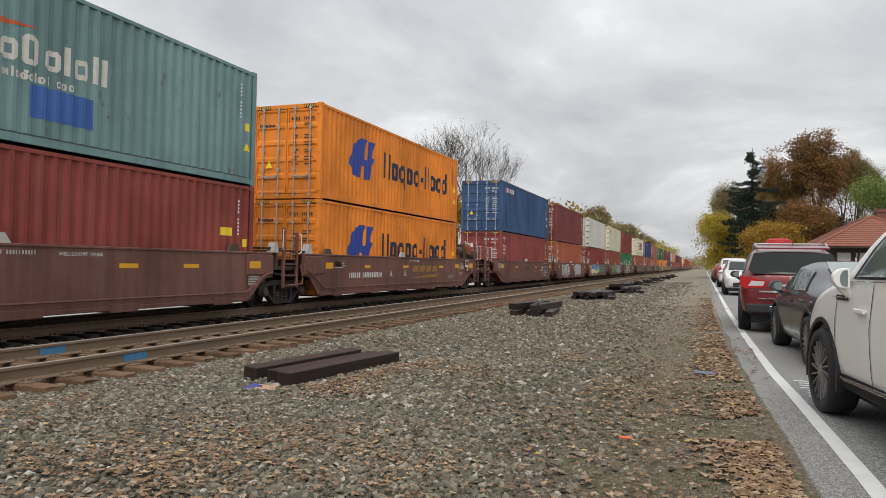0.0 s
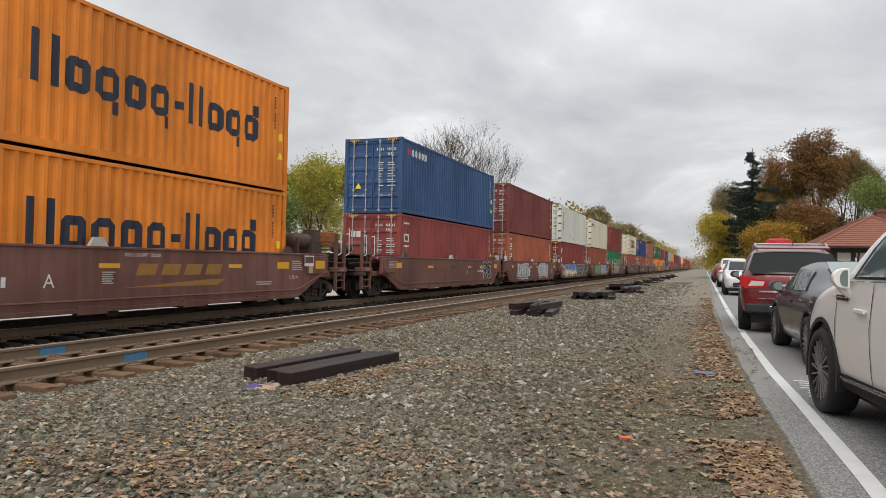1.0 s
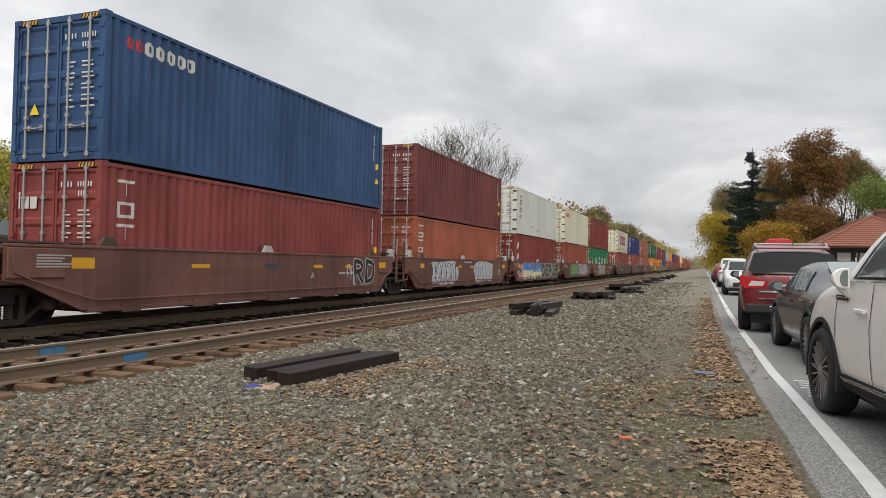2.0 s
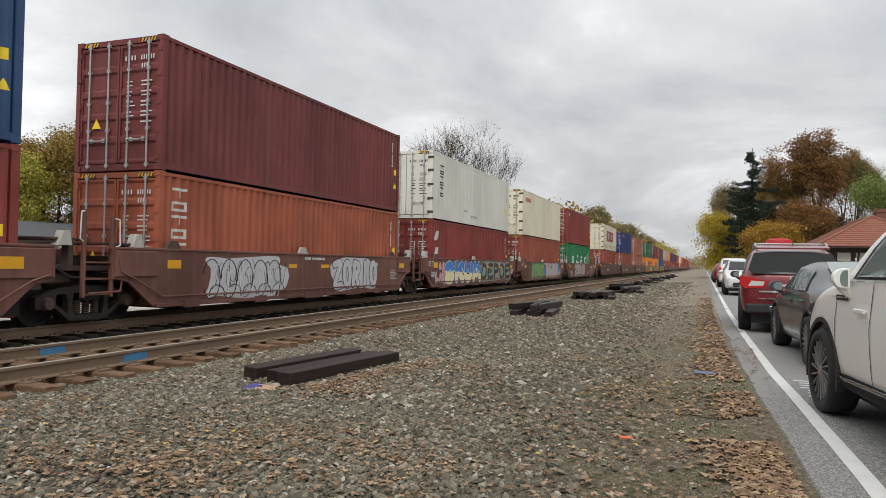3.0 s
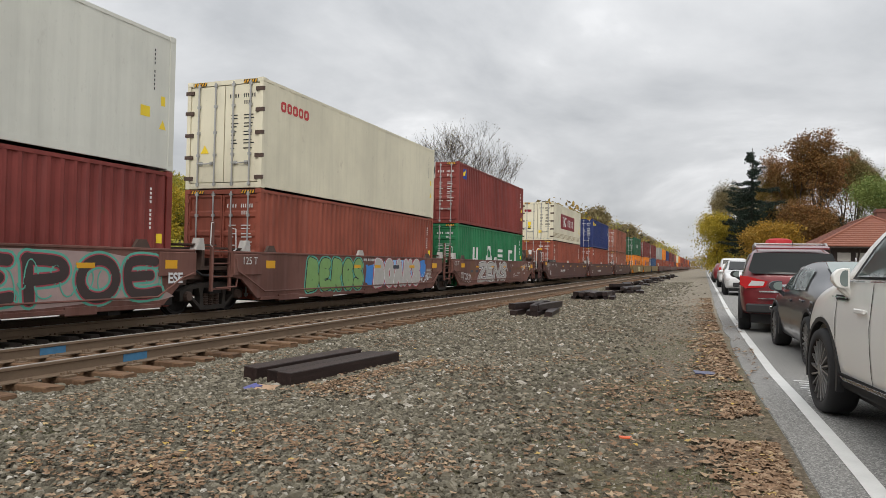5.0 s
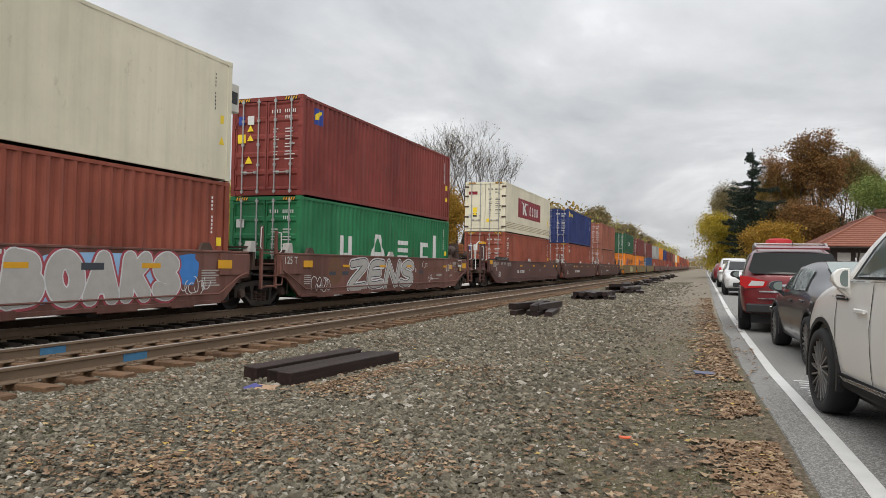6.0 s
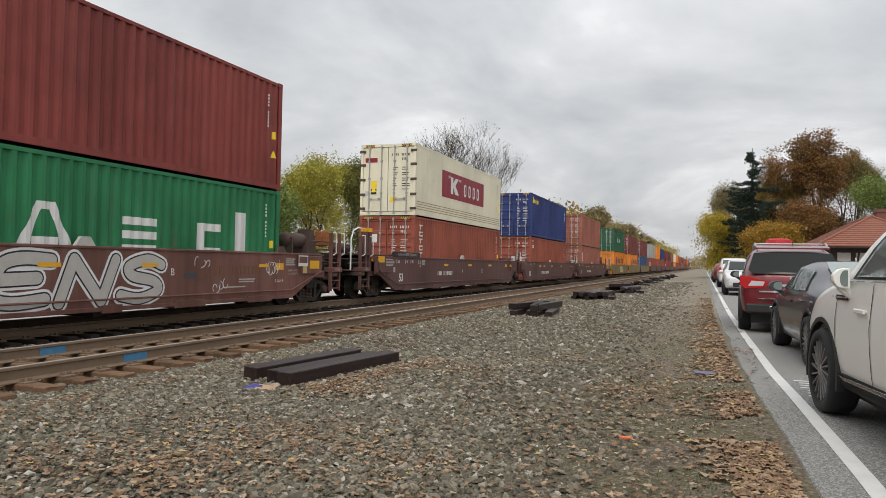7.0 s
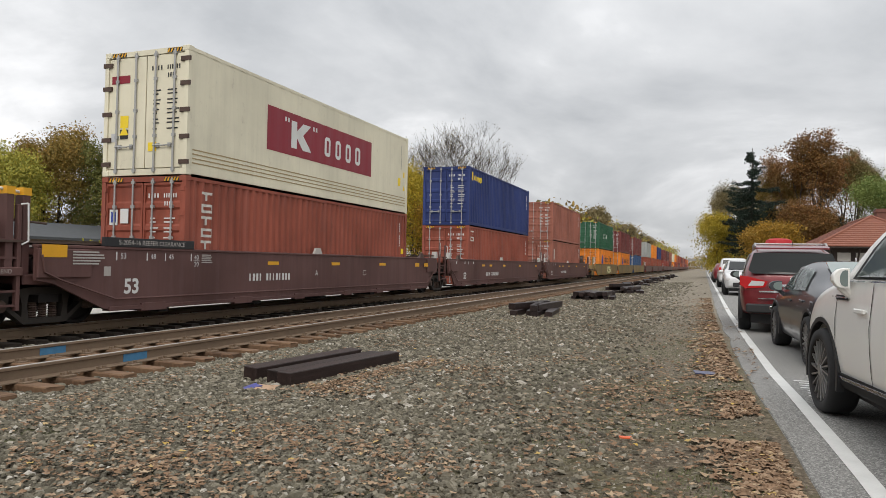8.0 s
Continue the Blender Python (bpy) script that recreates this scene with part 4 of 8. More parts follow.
# ---- trees ----
def grow(rng, p, d, length, r, depth, segs, tips, spread, up):
    n = 3
    for _ in range(n):
        q = p + d * (length / n)
        r2 = r * 0.86
        segs.append((p.copy(), q.copy(), r, r2))
        p, r = q, r2
        d = (d + Vector((rng.gauss(0, 0.13), rng.gauss(0, 0.13), rng.gauss(0, 0.06) + up * 0.06))).normalized()
    if depth == 0:
        tips.append((p, d))
        return
    kids = rng.choice((2, 3, 3, 4))
    for k in range(kids):
        a = rng.uniform(0, 2 * math.pi)
        side = Vector((math.cos(a), math.sin(a), 0))
        nd = (d + side * rng.uniform(0.4, 1.0) * spread + Vector((0, 0, up * 0.25))).normalized()
        grow(rng, p, nd, length * rng.uniform(0.62, 0.86), r * rng.uniform(0.55, 0.75), depth - 1, segs, tips, spread, up)
        if rng.random() < 0.5:
            tips.append((p, nd))


def branch_mesh(segs, n=5):
    verts, faces = [], []
    for a, b, r, r2 in segs:
        d = (b - a).normalized()
        u = d.orthogonal().normalized()
        w = d.cross(u)
        k = len(verts)
        m = 3 if r < 0.03 else n
        for q, rr in ((a, r), (b, r2)):
            for j in range(m):
                o = u * math.cos(2 * math.pi * j / m) + w * math.sin(2 * math.pi * j / m)
                verts.append(q + o * rr)
        for j in range(m):
            faces.append((k + j, k + (j + 1) % m, k + m + (j + 1) % m, k + m + j))
    return raw_mesh("trunk", [tuple(v) for v in verts], faces)


def leaf_cloud(seed, centres, per, size, blob, flat=0.8):
    """Many small bent leaves in clumps round the centres."""
    rs = np.random.RandomState(seed)
    c = np.repeat(np.array(centres), per, axis=0)
    n = len(c)
    off = rs.normal(0, 1, (n, 3)) * blob * np.array([1, 1, flat])
    c = c + off
    u = rs.normal(0, 1, (n, 3))
    u /= np.linalg.norm(u, axis=1)[:, None]
    w = np.cross(u, rs.normal(0, 1, (n, 3)))
    w /= np.linalg.norm(w, axis=1)[:, None]
    s = size * rs.uniform(0.6, 1.4, (n, 1))
    nrm = np.cross(u, w)
    v = np.stack([c - u * s, c + w * s * 0.6 + nrm * s * 0.2, c + u * s, c - w * s * 0.6 + nrm * s * 0.2], 1).reshape(-1, 3)
    f = np.arange(n * 4).reshape(-1, 4)
    return raw_mesh("crown", v.tolist(), f.tolist())


BARK = plain("grey_brown_bark", (0.055, 0.044, 0.036), 0.9, var=0.35, scale=8, bump=0.01)
LEAF = {
    "yellow": leaf_mat("yellow_autumn_leaves", [(0.30, 0.215, 0.020), (0.62, 0.43, 0.030), (0.44, 0.35, 0.045), (0.24, 0.235, 0.04)]),
    "yellowgreen": leaf_mat("yellow_green_leaves", [(0.208, 0.229, 0.042), (0.458, 0.395, 0.062), (0.312, 0.312, 0.062), (0.624, 0.458, 0.062)]),
    "green": leaf_mat("green_leaves", [(0.069, 0.130, 0.036), (0.159, 0.220, 0.059), (0.220, 0.260, 0.069), (0.120, 0.170, 0.050)]),
    "russet": leaf_mat("russet_oak_leaves", [(0.10, 0.048, 0.020), (0.27, 0.115, 0.036), (0.17, 0.11, 0.038), (0.37, 0.16, 0.045)]),
    "ochre": leaf_mat("ochre_leaves", [(0.216, 0.126, 0.033), (0.396, 0.234, 0.050), (0.270, 0.198, 0.050), (0.162, 0.126, 0.042)]),
    "dark": leaf_mat("dark_conifer_needles", [(0.010, 0.020, 0.014), (0.022, 0.036, 0.024), (0.016, 0.030, 0.018)]),
    "gold": leaf_mat("golden_orange_leaves", [(0.22, 0.12, 0.014), (0.46, 0.25, 0.022), (0.32, 0.19, 0.03), (0.17, 0.13, 0.03)]),
    "olive": leaf_mat("olive_leaves", [(0.085, 0.095, 0.028), (0.20, 0.19, 0.05), (0.13, 0.145, 0.042), (0.28, 0.22, 0.055)]),
    "oak_olive": leaf_mat("brown_olive_leaves", [(0.08, 0.065, 0.026), (0.20, 0.15, 0.05), (0.14, 0.12, 0.04), (0.26, 0.14, 0.045)]),
    "dun": leaf_mat("sparse_dun_leaves", [(0.169, 0.130, 0.065), (0.260, 0.208, 0.104), (0.208, 0.182, 0.078)]),
}


def tree(x, y, height, width, leaf, label, seed, per=26, size=0.13, depth=4, trunk_r=0.2, blob=0.55, low=0.22, fill=0, spread=0.85, up=0.4, twig=0.0, limbs=4):
    """fill: clumps set through the whole crown besides those at the branch ends, gathered in drifts with gaps between them."""
    rng = random.Random(seed)
    t = base("tree", label, "tree", m=pose(x, y, ground_z(x, y) - 0.05))
    segs, tips = [], []
    h0 = height * low
    grow(rng, Vector((0, 0, 0)), Vector((0, 0, 1)), h0, trunk_r, 0, segs, tips, 0.8, 0.5)
    start = tips.pop()[0]
    for k in range(limbs):
        a = k * 2 * math.pi / limbs + rng.uniform(-0.5, 0.5)
        grow(rng, start, Vector((0.55 * math.cos(a), 0.55 * math.sin(a), 1)).normalized(), height * 0.25, trunk_r * 0.6, depth, segs, tips, spread, up)
    # scale the crown to the wanted height and width
    P = np.array([tuple(p) for p, _ in tips])
    top = P[:, 2].max()
    half = np.percentile(np.hypot(P[:, 0], P[:, 1]), 94)
    sz, sx = (height - blob * 0.6) / top, (width / 2 - blob * 0.5) / half

    def fit(v):
        k = 1 + (sx - 1) * min(1, v.z / (h0 + 0.01))
        return Vector((v.x * k, v.y * k, v.z * sz))
    segs = [(fit(a), fit(b), max(r, twig), max(r2, twig)) for a, b, r, r2 in segs]
    P = [tuple(fit(p)) for p, _ in tips]
    made = 0
    while made < fill:
        u = Vector((rng.uniform(-1, 1), rng.uniform(-1, 1), rng.uniform(-1, 1)))
        ln = u.length
        edge = 0.86 + 0.38 * noise.noise(u.normalized() * 1.9 + Vector((seed, 0, 0)))
        if 0.3 < ln < edge and noise.noise(Vector((u.x * 2.6, u.y * 2.6, u.z * 2.6 + seed))) > -0.05:
            P.append((u.x * width * 0.5, u.y * width * 0.5, height * (0.54 + 0.45 * u.z)))
            made += 1
    put("trunk", branch_mesh(segs), BARK, t)
    if per:
        put("crown", leaf_cloud(seed, P, per, size, blob), LEAF[leaf], t)
    return t


def spruce(x, y, height, width, seed):
    """Whorls of branches that droop and turn up at their tips, each with hanging sprays."""
    rng = random.Random(seed)
    t = base("spruce_tree", "tall dark green spruce with drooping branches", "tree", m=pose(x, y, 0))
    segs, cs = [(Vector((0, 0, 0)), Vector((0, 0, height)), 0.28, 0.03)], []
    z = height * 0.10
    while z < height - 0.15:
        f = min(0.62, 1.45 * (1 - z / height) ** 0.9)
        for k in range(max(4, int(7 * f) + 3)):
            a = rng.uniform(0, 2 * math.pi)
            ln = width / 2 * f * rng.uniform(0.6, 1.2) + 0.12
            out = Vector((math.cos(a), math.sin(a), 0))
            zb = z + rng.uniform(-0.35, 0.35)
            pts = [Vector((0, 0, zb)) + out * ln * q + Vector((0, 0, ln * (-0.34 * q + 0.26 * q ** 3))) for q in (0, 0.35, 0.7, 1.0)]
            for p, q in zip(pts, pts[1:]):
                segs.append((p, q, 0.035, 0.015))
                for w in np.linspace(0, 1, max(2, int(ln * 1.6))):
                    c = p.lerp(q, float(w))
                    cs.append((c.x, c.y, c.z - 0.10))
        z += 0.55 + 0.25 * rng.random()
    put("trunk", branch_mesh(segs), BARK, t)
    put("crown", leaf_cloud(seed, cs, 20, 0.10, 0.15, 0.7), LEAF["dark"], t)
    return t


# beside the street
tree(11.8, 92, 17.6, 9.6, "russet", "large oak with russet and brown autumn leaves", 11, per=18, size=0.105, depth=5, trunk_r=0.5, blob=0.32, low=0.14, fill=260)
tree(18.6, 84, 11.6, 9, "green", "tall tree with green and yellowing leaves", 15, per=44, size=0.095, trunk_r=0.3, blob=0.5, fill=300)
tree(16.6, 98, 16.6, 8.0, "oak_olive", "oak with thinning brown and olive leaves", 14, per=18, size=0.085, trunk_r=0.35, blob=0.34, depth=5, low=0.16, fill=90)
spruce(4.95, 88, 15.5, 10.4, 5)
tree(8.2, 94, 13.4, 5.6, "ochre", "tree with ochre and olive autumn leaves", 21, per=34, size=0.08, trunk_r=0.22, blob=0.42, fill=260)
tree(10.6, 87, 9.6, 6.4, "russet", "small tree with rusty brown leaves", 25, per=24, size=0.10, trunk_r=0.15, blob=0.42, low=0.12, fill=240)
tree(6.6, 95, 9.5, 5.5, "dark", "dark evergreen shrub-like tree", 26, per=30, size=0.14, trunk_r=0.15, blob=0.5, low=0.1, fill=200)
tree(12.5, 104, 9.0, 13.0, "dark", "dark undergrowth tree behind the oak", 27, per=24, size=0.18, trunk_r=0.15, blob=0.6, low=0.1, fill=260)
tree(3.0, 104, 13.4, 6.2, "dun", "slender tree with sparse dun leaves", 22, per=12, size=0.08, depth=5, trunk_r=0.2, blob=0.4, fill=60)
tree(1.5, 96, 8.4, 5.4, "yellow", "small tree with yellow autumn leaves", 23, per=34, size=0.10, trunk_r=0.15, blob=0.45, low=0.12, fill=230)
tree(6.3, 80, 6.2, 5.4, "gold", "low spreading tree with golden orange leaves", 24, per=34, size=0.095, trunk_r=0.15, blob=0.4, low=0.12, fill=220)
# behind the train
tree(-21.3, 60, 15.0, 11.0, "dun", "leafless spreading tree with a few dun leaves", 38, per=1, size=0.05, depth=5, trunk_r=0.34, blob=0.15, low=0.08, spread=0.66, up=0.42, twig=0.007, limbs=9)

# behind the train, beyond the track
for x, y, h, w, lf, lab, sd in (
        (-46.5, 30.5, 10.2, 7.5, "green", "green leafy tree behind the railway", 47), (-42.5, 31.8, 9.0, 5.5, "yellowgreen", "broad tree with yellow-green leaves", 41), (-42.5, 35.5, 10.9, 5.2, "ochre", "tall tree with orange-ochre leaves", 42),
        (-39.8, 37.7, 9.5, 5.4, "olive", "dark green and olive leafy tree", 43), (-34.8, 35.9, 7.9, 3.8, "yellow", "round tree with golden yellow leaves", 44), (-35.8, 40.6, 7.6, 4.2, "yellowgreen", "light green leafy tree", 45),
        (-33.4, 42.4, 7.1, 4.2, "yellowgreen", "tree with thin yellow-green leaves", 46), (-31.2, 45.0, 7.2, 4.4, "green", "green tree behind the railway", 50), (-29.9, 49.7, 10.3, 5.2, "yellowgreen", "dense tree with yellow and olive leaves", 48),
        (-27.4, 53.4, 10.6, 5.4, "olive", "olive tree behind the railway", 51), (-23.6, 55.2, 10.2, 4.2, "yellow", "dense tree with golden leaves", 49), (-21.4, 55.2, 8.6, 4.4, "gold", "low golden-brown tree at the foot of a leafless one", 53), (-50, 26.5, 9.6, 8.0, "yellowgreen", "yellowing tree behind the railway", 52)):
    tree(x, y, h, w, lf, lab, sd, per=44, size=0.075, depth=4, trunk_r=0.2, blob=0.36, low=0.10, fill=420)


def far_woods():
    rs = np.random.RandomState(7)
    for lf, n, seed in (("yellowgreen", 620, 1), ("ochre", 480, 2), ("dun", 420, 3)):
        y = 110 * (700 / 110) ** rs.uniform(0, 1, n)
        x = -21.5 - rs.uniform(0, 14, n) - y * 0.004
        top = 9.5 + 3.0 * np.array([noise.noise((0.03 * q, seed, 0.2)) for q in y]) + y * 0.012
        z = top * rs.uniform(0.2, 1.0, n) ** 0.7
        me = leaf_cloud(seed + 60, np.stack([x, y, z], 1), 34, 0.42, 1.25)
        tagged(put("far_woods", me, LEAF[lf]), "distant line of autumn woods behind the train", "woods", kind="stuff")
    for lf, n, seed in (("yellowgreen", 260, 11), ("ochre", 160, 12)):
        y = 118 * (700 / 118) ** rs.uniform(0, 1, n)
        x = 4.0 + rs.uniform(0, 16, n) - y * 0.006
        top = 9.0 + 3.0 * np.array([noise.noise((0.05 * q, seed, 0.2)) for q in y])
        z = top * rs.uniform(0.03, 1.0, n) ** 0.8
        me = leaf_cloud(seed + 60, np.stack([x, y, z], 1), 34, 0.4, 1.2)
        tagged(put("far_woods", me, LEAF[lf]), "distant autumn trees along the street", "woods", kind="stuff")

    y, x = rs.uniform(690, 760, 150), rs.uniform(-60, 45, 150)
    me = leaf_cloud(91, np.stack([x, y, 11 * rs.uniform(0.02, 1, 150)], 1), 34, 0.7, 1.8)
    tagged(put("far_woods", me, LEAF["ochre"]), "hazy autumn woods where the tracks vanish", "woods", kind="stuff")


far_woods()
for k, (x, y, h, w) in enumerate(((-23, 150, 14.5, 9), (-24, 176, 13.5, 9), (-24, 210, 14.8, 11), (-25, 245, 15.5, 11), (-25, 285, 16.0, 12))):
    tree(x, y, h, w, "dun", "leafless tree over the far end of the train", 61 + k, per=3 if k != 0 else 8, size=0.2, depth=5, trunk_r=0.3, blob=0.5, spread=0.65, up=0.6, twig=0.03)

# ---- loose ties ----
PILE_Z = ground_z(-4.6, 8.2)
tie_pile([(-4.48, 8.22, PILE_Z - 0.015, -7.4, 0, 2.42), (-4.70, 8.22, PILE_Z - 0.02, -7.6, 0, 2.22), (-5.13, 8.36, PILE_Z - 0.02, -6.6, 4, 2.30)], "dark creosoted wooden railway tie lying on gravel")
spread_pile(-4.72, 20.7, 7, 3)
spread_pile(-4.9, 31.4, 7, 4)
spread_pile(-4.2, 31.8, 5, 24)
spread_pile(-4.3, 39.8, 8, 5)
spread_pile(-3.6, 40.6, 4, 25)
spread_pile(-4.8, 49.5, 6, 6)
for k, y in enumerate((56, 64, 75, 88, 101, 114)):
    spread_pile(-4.6, y, 6, 10 + k)


# ---- stones, leaves and litter on the gravel ----
def scatter_mesh(name, tmpl_v, tmpl_f, pos, rot, scale):
    n, m = len(pos), len(tmpl_v[0])
    out = np.zeros((n, m, 3))
    for k in range(n):
        c, s = math.cos(rot[k]), math.sin(rot[k])
        v = tmpl_v[k % len(tmpl_v)] * scale[k]
        out[k] = np.stack([v[:, 0] * c - v[:, 1] * s, v[:, 0] * s + v[:, 1] * c, v[:, 2]], 1) + pos[k]
    f = np.array(tmpl_f)
    faces = (f[None] + (np.arange(n) * m)[:, None, None]).reshape(-1, f.shape[1])
    return raw_mesh(name, out.reshape(-1, 3).tolist(), faces.tolist())


def build_stones():
    rs = np.random.RandomState(3)
    tv = []
    for k in range(24):
        ang = np.sort(rs.uniform(0, 2 * math.pi, 5)) if k % 2 else np.arange(5) * 1.2566 + rs.uniform(-0.35, 0.35, 5)
        ring = np.stack([np.cos(ang) * rs.uniform(0.7, 1.25, 5), np.sin(ang) * rs.uniform(0.5, 0.95, 5), rs.uniform(-0.15, 0.25, 5)], 1)
        ring2 = ring * np.array([0.62, 0.62, 0]) + np.stack([rs.uniform(-0.15, 0.15, 5), rs.uniform(-0.15, 0.15, 5), rs.uniform(0.3, 0.62, 5)], 1)
        shard = np.concatenate([ring - np.array([0, 0, 0.25]), ring2]) * np.array([1.12, 1.0, 0.72])
        tilt = rs.uniform(-0.55, 0.55)
        shard = np.stack([shard[:, 0] * math.cos(tilt) - shard[:, 2] * math.sin(tilt), shard[:, 1], shard[:, 0] * math.sin(tilt) + shard[:, 2] * math.cos(tilt)], 1)
        tv.append(shard)
    tf = [(k, (k + 1) % 5, 5 + (k + 1) % 5) for k in range(5)] + [(k, 5 + (k + 1) % 5, 5 + k) for k in range(5)] + [(5, 6, 7), (5, 7, 8), (5, 8, 9)]
    zones = ((2.4, 6.5, 1600, 0.0255), (6.5, 11, 900, 0.030), (11, 18, 360, 0.033), (18, 34, 150, 0.042), (34, 70, 48, 0.06))
    pos, sc = [], []
    for ya, yb, dens, size in zones:
        xa, xb = -7.0 - (0 if ya < 10 else 0.3), 0.95
        n = int((yb - ya) * (xb - xa) * dens)
        x, y = rs.uniform(xa, xb, n), rs.uniform(ya, yb, n)
        keep = []
        for a, b in zip(x, y):
            edge = line_x(b) - 0.4
            w = min(1.0, max(0.06, (edge - a - 0.7) / 2.4) ** 1.5)
            patch = noise.noise((a * 0.45, b * 0.45, 5.0))
            if patch > 0.22 and a > -5.5:
                w *= 0.45
            # only what the view takes in
            inside = a > -(b * 1.36 + 0.6) and a < b * 0.23 + 0.2
            keep.append(inside and a < edge and rs.uniform() < w)
        keep = np.array(keep)
        x, y = x[keep], y[keep]
        for a, b in zip(x, y):
            s = size * rs.uniform(0.55, 1.5)
            if rs.uniform() < 0.05:
                s *= 1.5
            pos.append((a, b, ground_z(a, b) + s * 0.15 + rs.uniform(0, 0.014)))
            sc.append(s)
    # fine grit on the trodden soil
    for a, b in zip(rs.uniform(-2.8, 0.55, 16000), 3.2 * (26 / 3.2) ** rs.uniform(0, 1, 16000)):
        if a < line_x(b) - 0.42:
            s = rs.uniform(0.005, 0.014) * (0.75 + b / 16)
            pos.append((a, b, ground_z(a, b) + s * 0.2))
            sc.append(s)
    # ballast between and beside the rails
    for xa, xb, ya, yb, dens in ((-10.9, -9.05, 4, 30, 340), (-8.8, -7.6, 3, 28, 420), (-7.35, -6.6, 3, 24, 420), (-12.6, -11.4, 6, 26, 160)):
        n = int((yb - ya) * (xb - xa) * dens)
        for a, b in zip(rs.uniform(xa, xb, n), rs.uniform(ya, yb, n)):
            s = 0.036 * rs.uniform(0.6, 1.4)
            pos.append((a, b, ground_z(a, b) + s * 0.2 + (0.03 if -8.8 < a < -7.6 else 0)))
            sc.append(s)
    me = scatter_mesh("gravel_stones", tv, tf, np.array(pos), rs.uniform(0, 6.28, len(pos)), np.array(sc))
    tagged(put("gravel_stones", me, STONE), "loose grey crushed ballast stones", "gravel", kind="stuff")


def build_leaves():
    rs = np.random.RandomState(8)
    tv = []
    for k in range(10):
        n = 10
        ang = np.arange(n) * 2 * math.pi / n
        r = np.where(np.arange(n) % 2 == 0, rs.uniform(0.8, 1.1, n), rs.uniform(0.45, 0.65, n))
        curl = rs.uniform(-0.5, 0.5)
        pts = np.stack([np.cos(ang) * r, np.sin(ang) * r * 0.75, curl * (np.cos(ang) * r) ** 2 + rs.uniform(-0.12, 0.3, n)], 1)
        tv.append(np.concatenate([pts, [[0, 0, 0.08]]]))
    tf = [(k, (k + 1) % 10, 10) for k in range(10)]
    pos, sc = [], []

    def add(a, b, s):
        if a < line_x(b) + 0.6 and a < b * 0.26 + 0.3:
            z = ground_z(a, b) if a < line_x(b) - 0.36 else 0.203
            pos.append((a, b, z + 0.014 + s * 0.12 + (0.022 if a < line_x(b) - 1.2 else 0.0)))
            sc.append(s)
    for _ in range(6200):                                    # drift along the asphalt edge
        b = 3.0 * (32 / 3.0) ** rs.uniform()
        w = 0.24 + 0.20 * noise.noise((b * 0.6, 0, 9))
        a = line_x(b) - 0.43 - abs(rs.normal(0, w))
        if noise.noise((b * 0.9, a * 0.9, 4)) > -0.25:
            add(a, b, rs.uniform(0.026, 0.06))
    for _ in range(19000):                                    # strewn over the gravel
        b = 2.6 * (30 / 2.6) ** rs.uniform()
        a = rs.uniform(-6.4, 0.7)
        p = noise.noise((a * 0.7, b * 0.7, 11))
        if rs.uniform() < 0.26 + 1.3 * p + 0.25 * max(0, 1 - b / 7):
            add(a, b, rs.uniform(0.016, 0.042))
    for _ in range(700):                                     # caught beside the ties
        b = rs.uniform(6.9, 9.8)
        add(-4.32 + (b - 7) * 0.15 + abs(rs.normal(0, 0.22)), b, rs.uniform(0.02, 0.04))
    for cx, cy, far, n in ((-3.38, 3.95, 0.45, 260), (-4.36, 3.98, 0.40, 130), (-3.39, 3.54, 0.40, 200), (-3.91, 7.05, 0.35, 260), (-3.12, 9.12, 0.50, 220), (-0.64, 7.62, 0.40, 200), (-3.43, 5.20, 0.40, 110)):      # loose drifts on the gravel
        for _ in range(n):
            add(cx + rs.normal(0, far), cy + rs.normal(0, far * 0.9), rs.uniform(0.02, 0.045))
    a = Nodes("dry_leaves")
    g = a.n("NewGeometry")
    col = a.ramp(g.outputs["Random Per Island"], [(0.0, (0.085, 0.048, 0.028)), (0.3, (0.18, 0.105, 0.062)), (0.6, (0.28, 0.175, 0.11)), (0.85, (0.38, 0.27, 0.18)), (0.975, (0.50, 0.38, 0.25)), (1.0, (0.60, 0.40, 0.06))])
    m = a.done(a.mix(0.3, col, a.mix(a.noise(50, 3), (0.10, 0.06, 0.03), (0.36, 0.24, 0.13))), 0.75, 0, 0.3)
    me = scatter_mesh("fallen_leaves", tv, tf, np.array(pos), rs.uniform(0, 6.28, len(pos)), np.array(sc))
    tagged(put("fallen_leaves", me, m), "dry brown fallen autumn leaves on the ground", "leaves", kind="stuff")
    # tufts of low grass by the edge
    n = 9000
    bb = 3.0 * (14 / 3.0) ** rs.uniform(0, 1, n)
    aa = rs.uniform(-2.0, 0.6, n)
    keep = [noise.noise((p * 0.8, q * 0.8, 21)) > 0.02 and p < line_x(q) - 0.4 for p, q in zip(aa, bb)]
    aa, bb = aa[keep], bb[keep]
    verts, faces = [], []
    for p, q in zip(aa, bb):
        z = ground_z(p, q)
        for _ in range(3):
            t, h = rs.uniform(0, 6.28), rs.uniform(0.008, 0.028)
            dx, dy = math.cos(t) * 0.003, math.sin(t) * 0.003
            ox, oy = rs.normal(0, 0.015, 2)
            k = len(verts)
            verts += [(p + ox - dx, q + oy - dy, z), (p + ox + dx, q + oy + dy, z), (p + ox + dy * 6, q + oy - dx * 6, z + h)]
            faces.append((k, k + 1, k + 2))
    tagged(put("grass", raw_mesh("grass", verts, faces), plain("moss_grass", (0.12, 0.13, 0.05), 0.8, var=0.3)), "short mossy grass on trodden gravel", "grass", kind="stuff")


build_stones()
build_leaves()


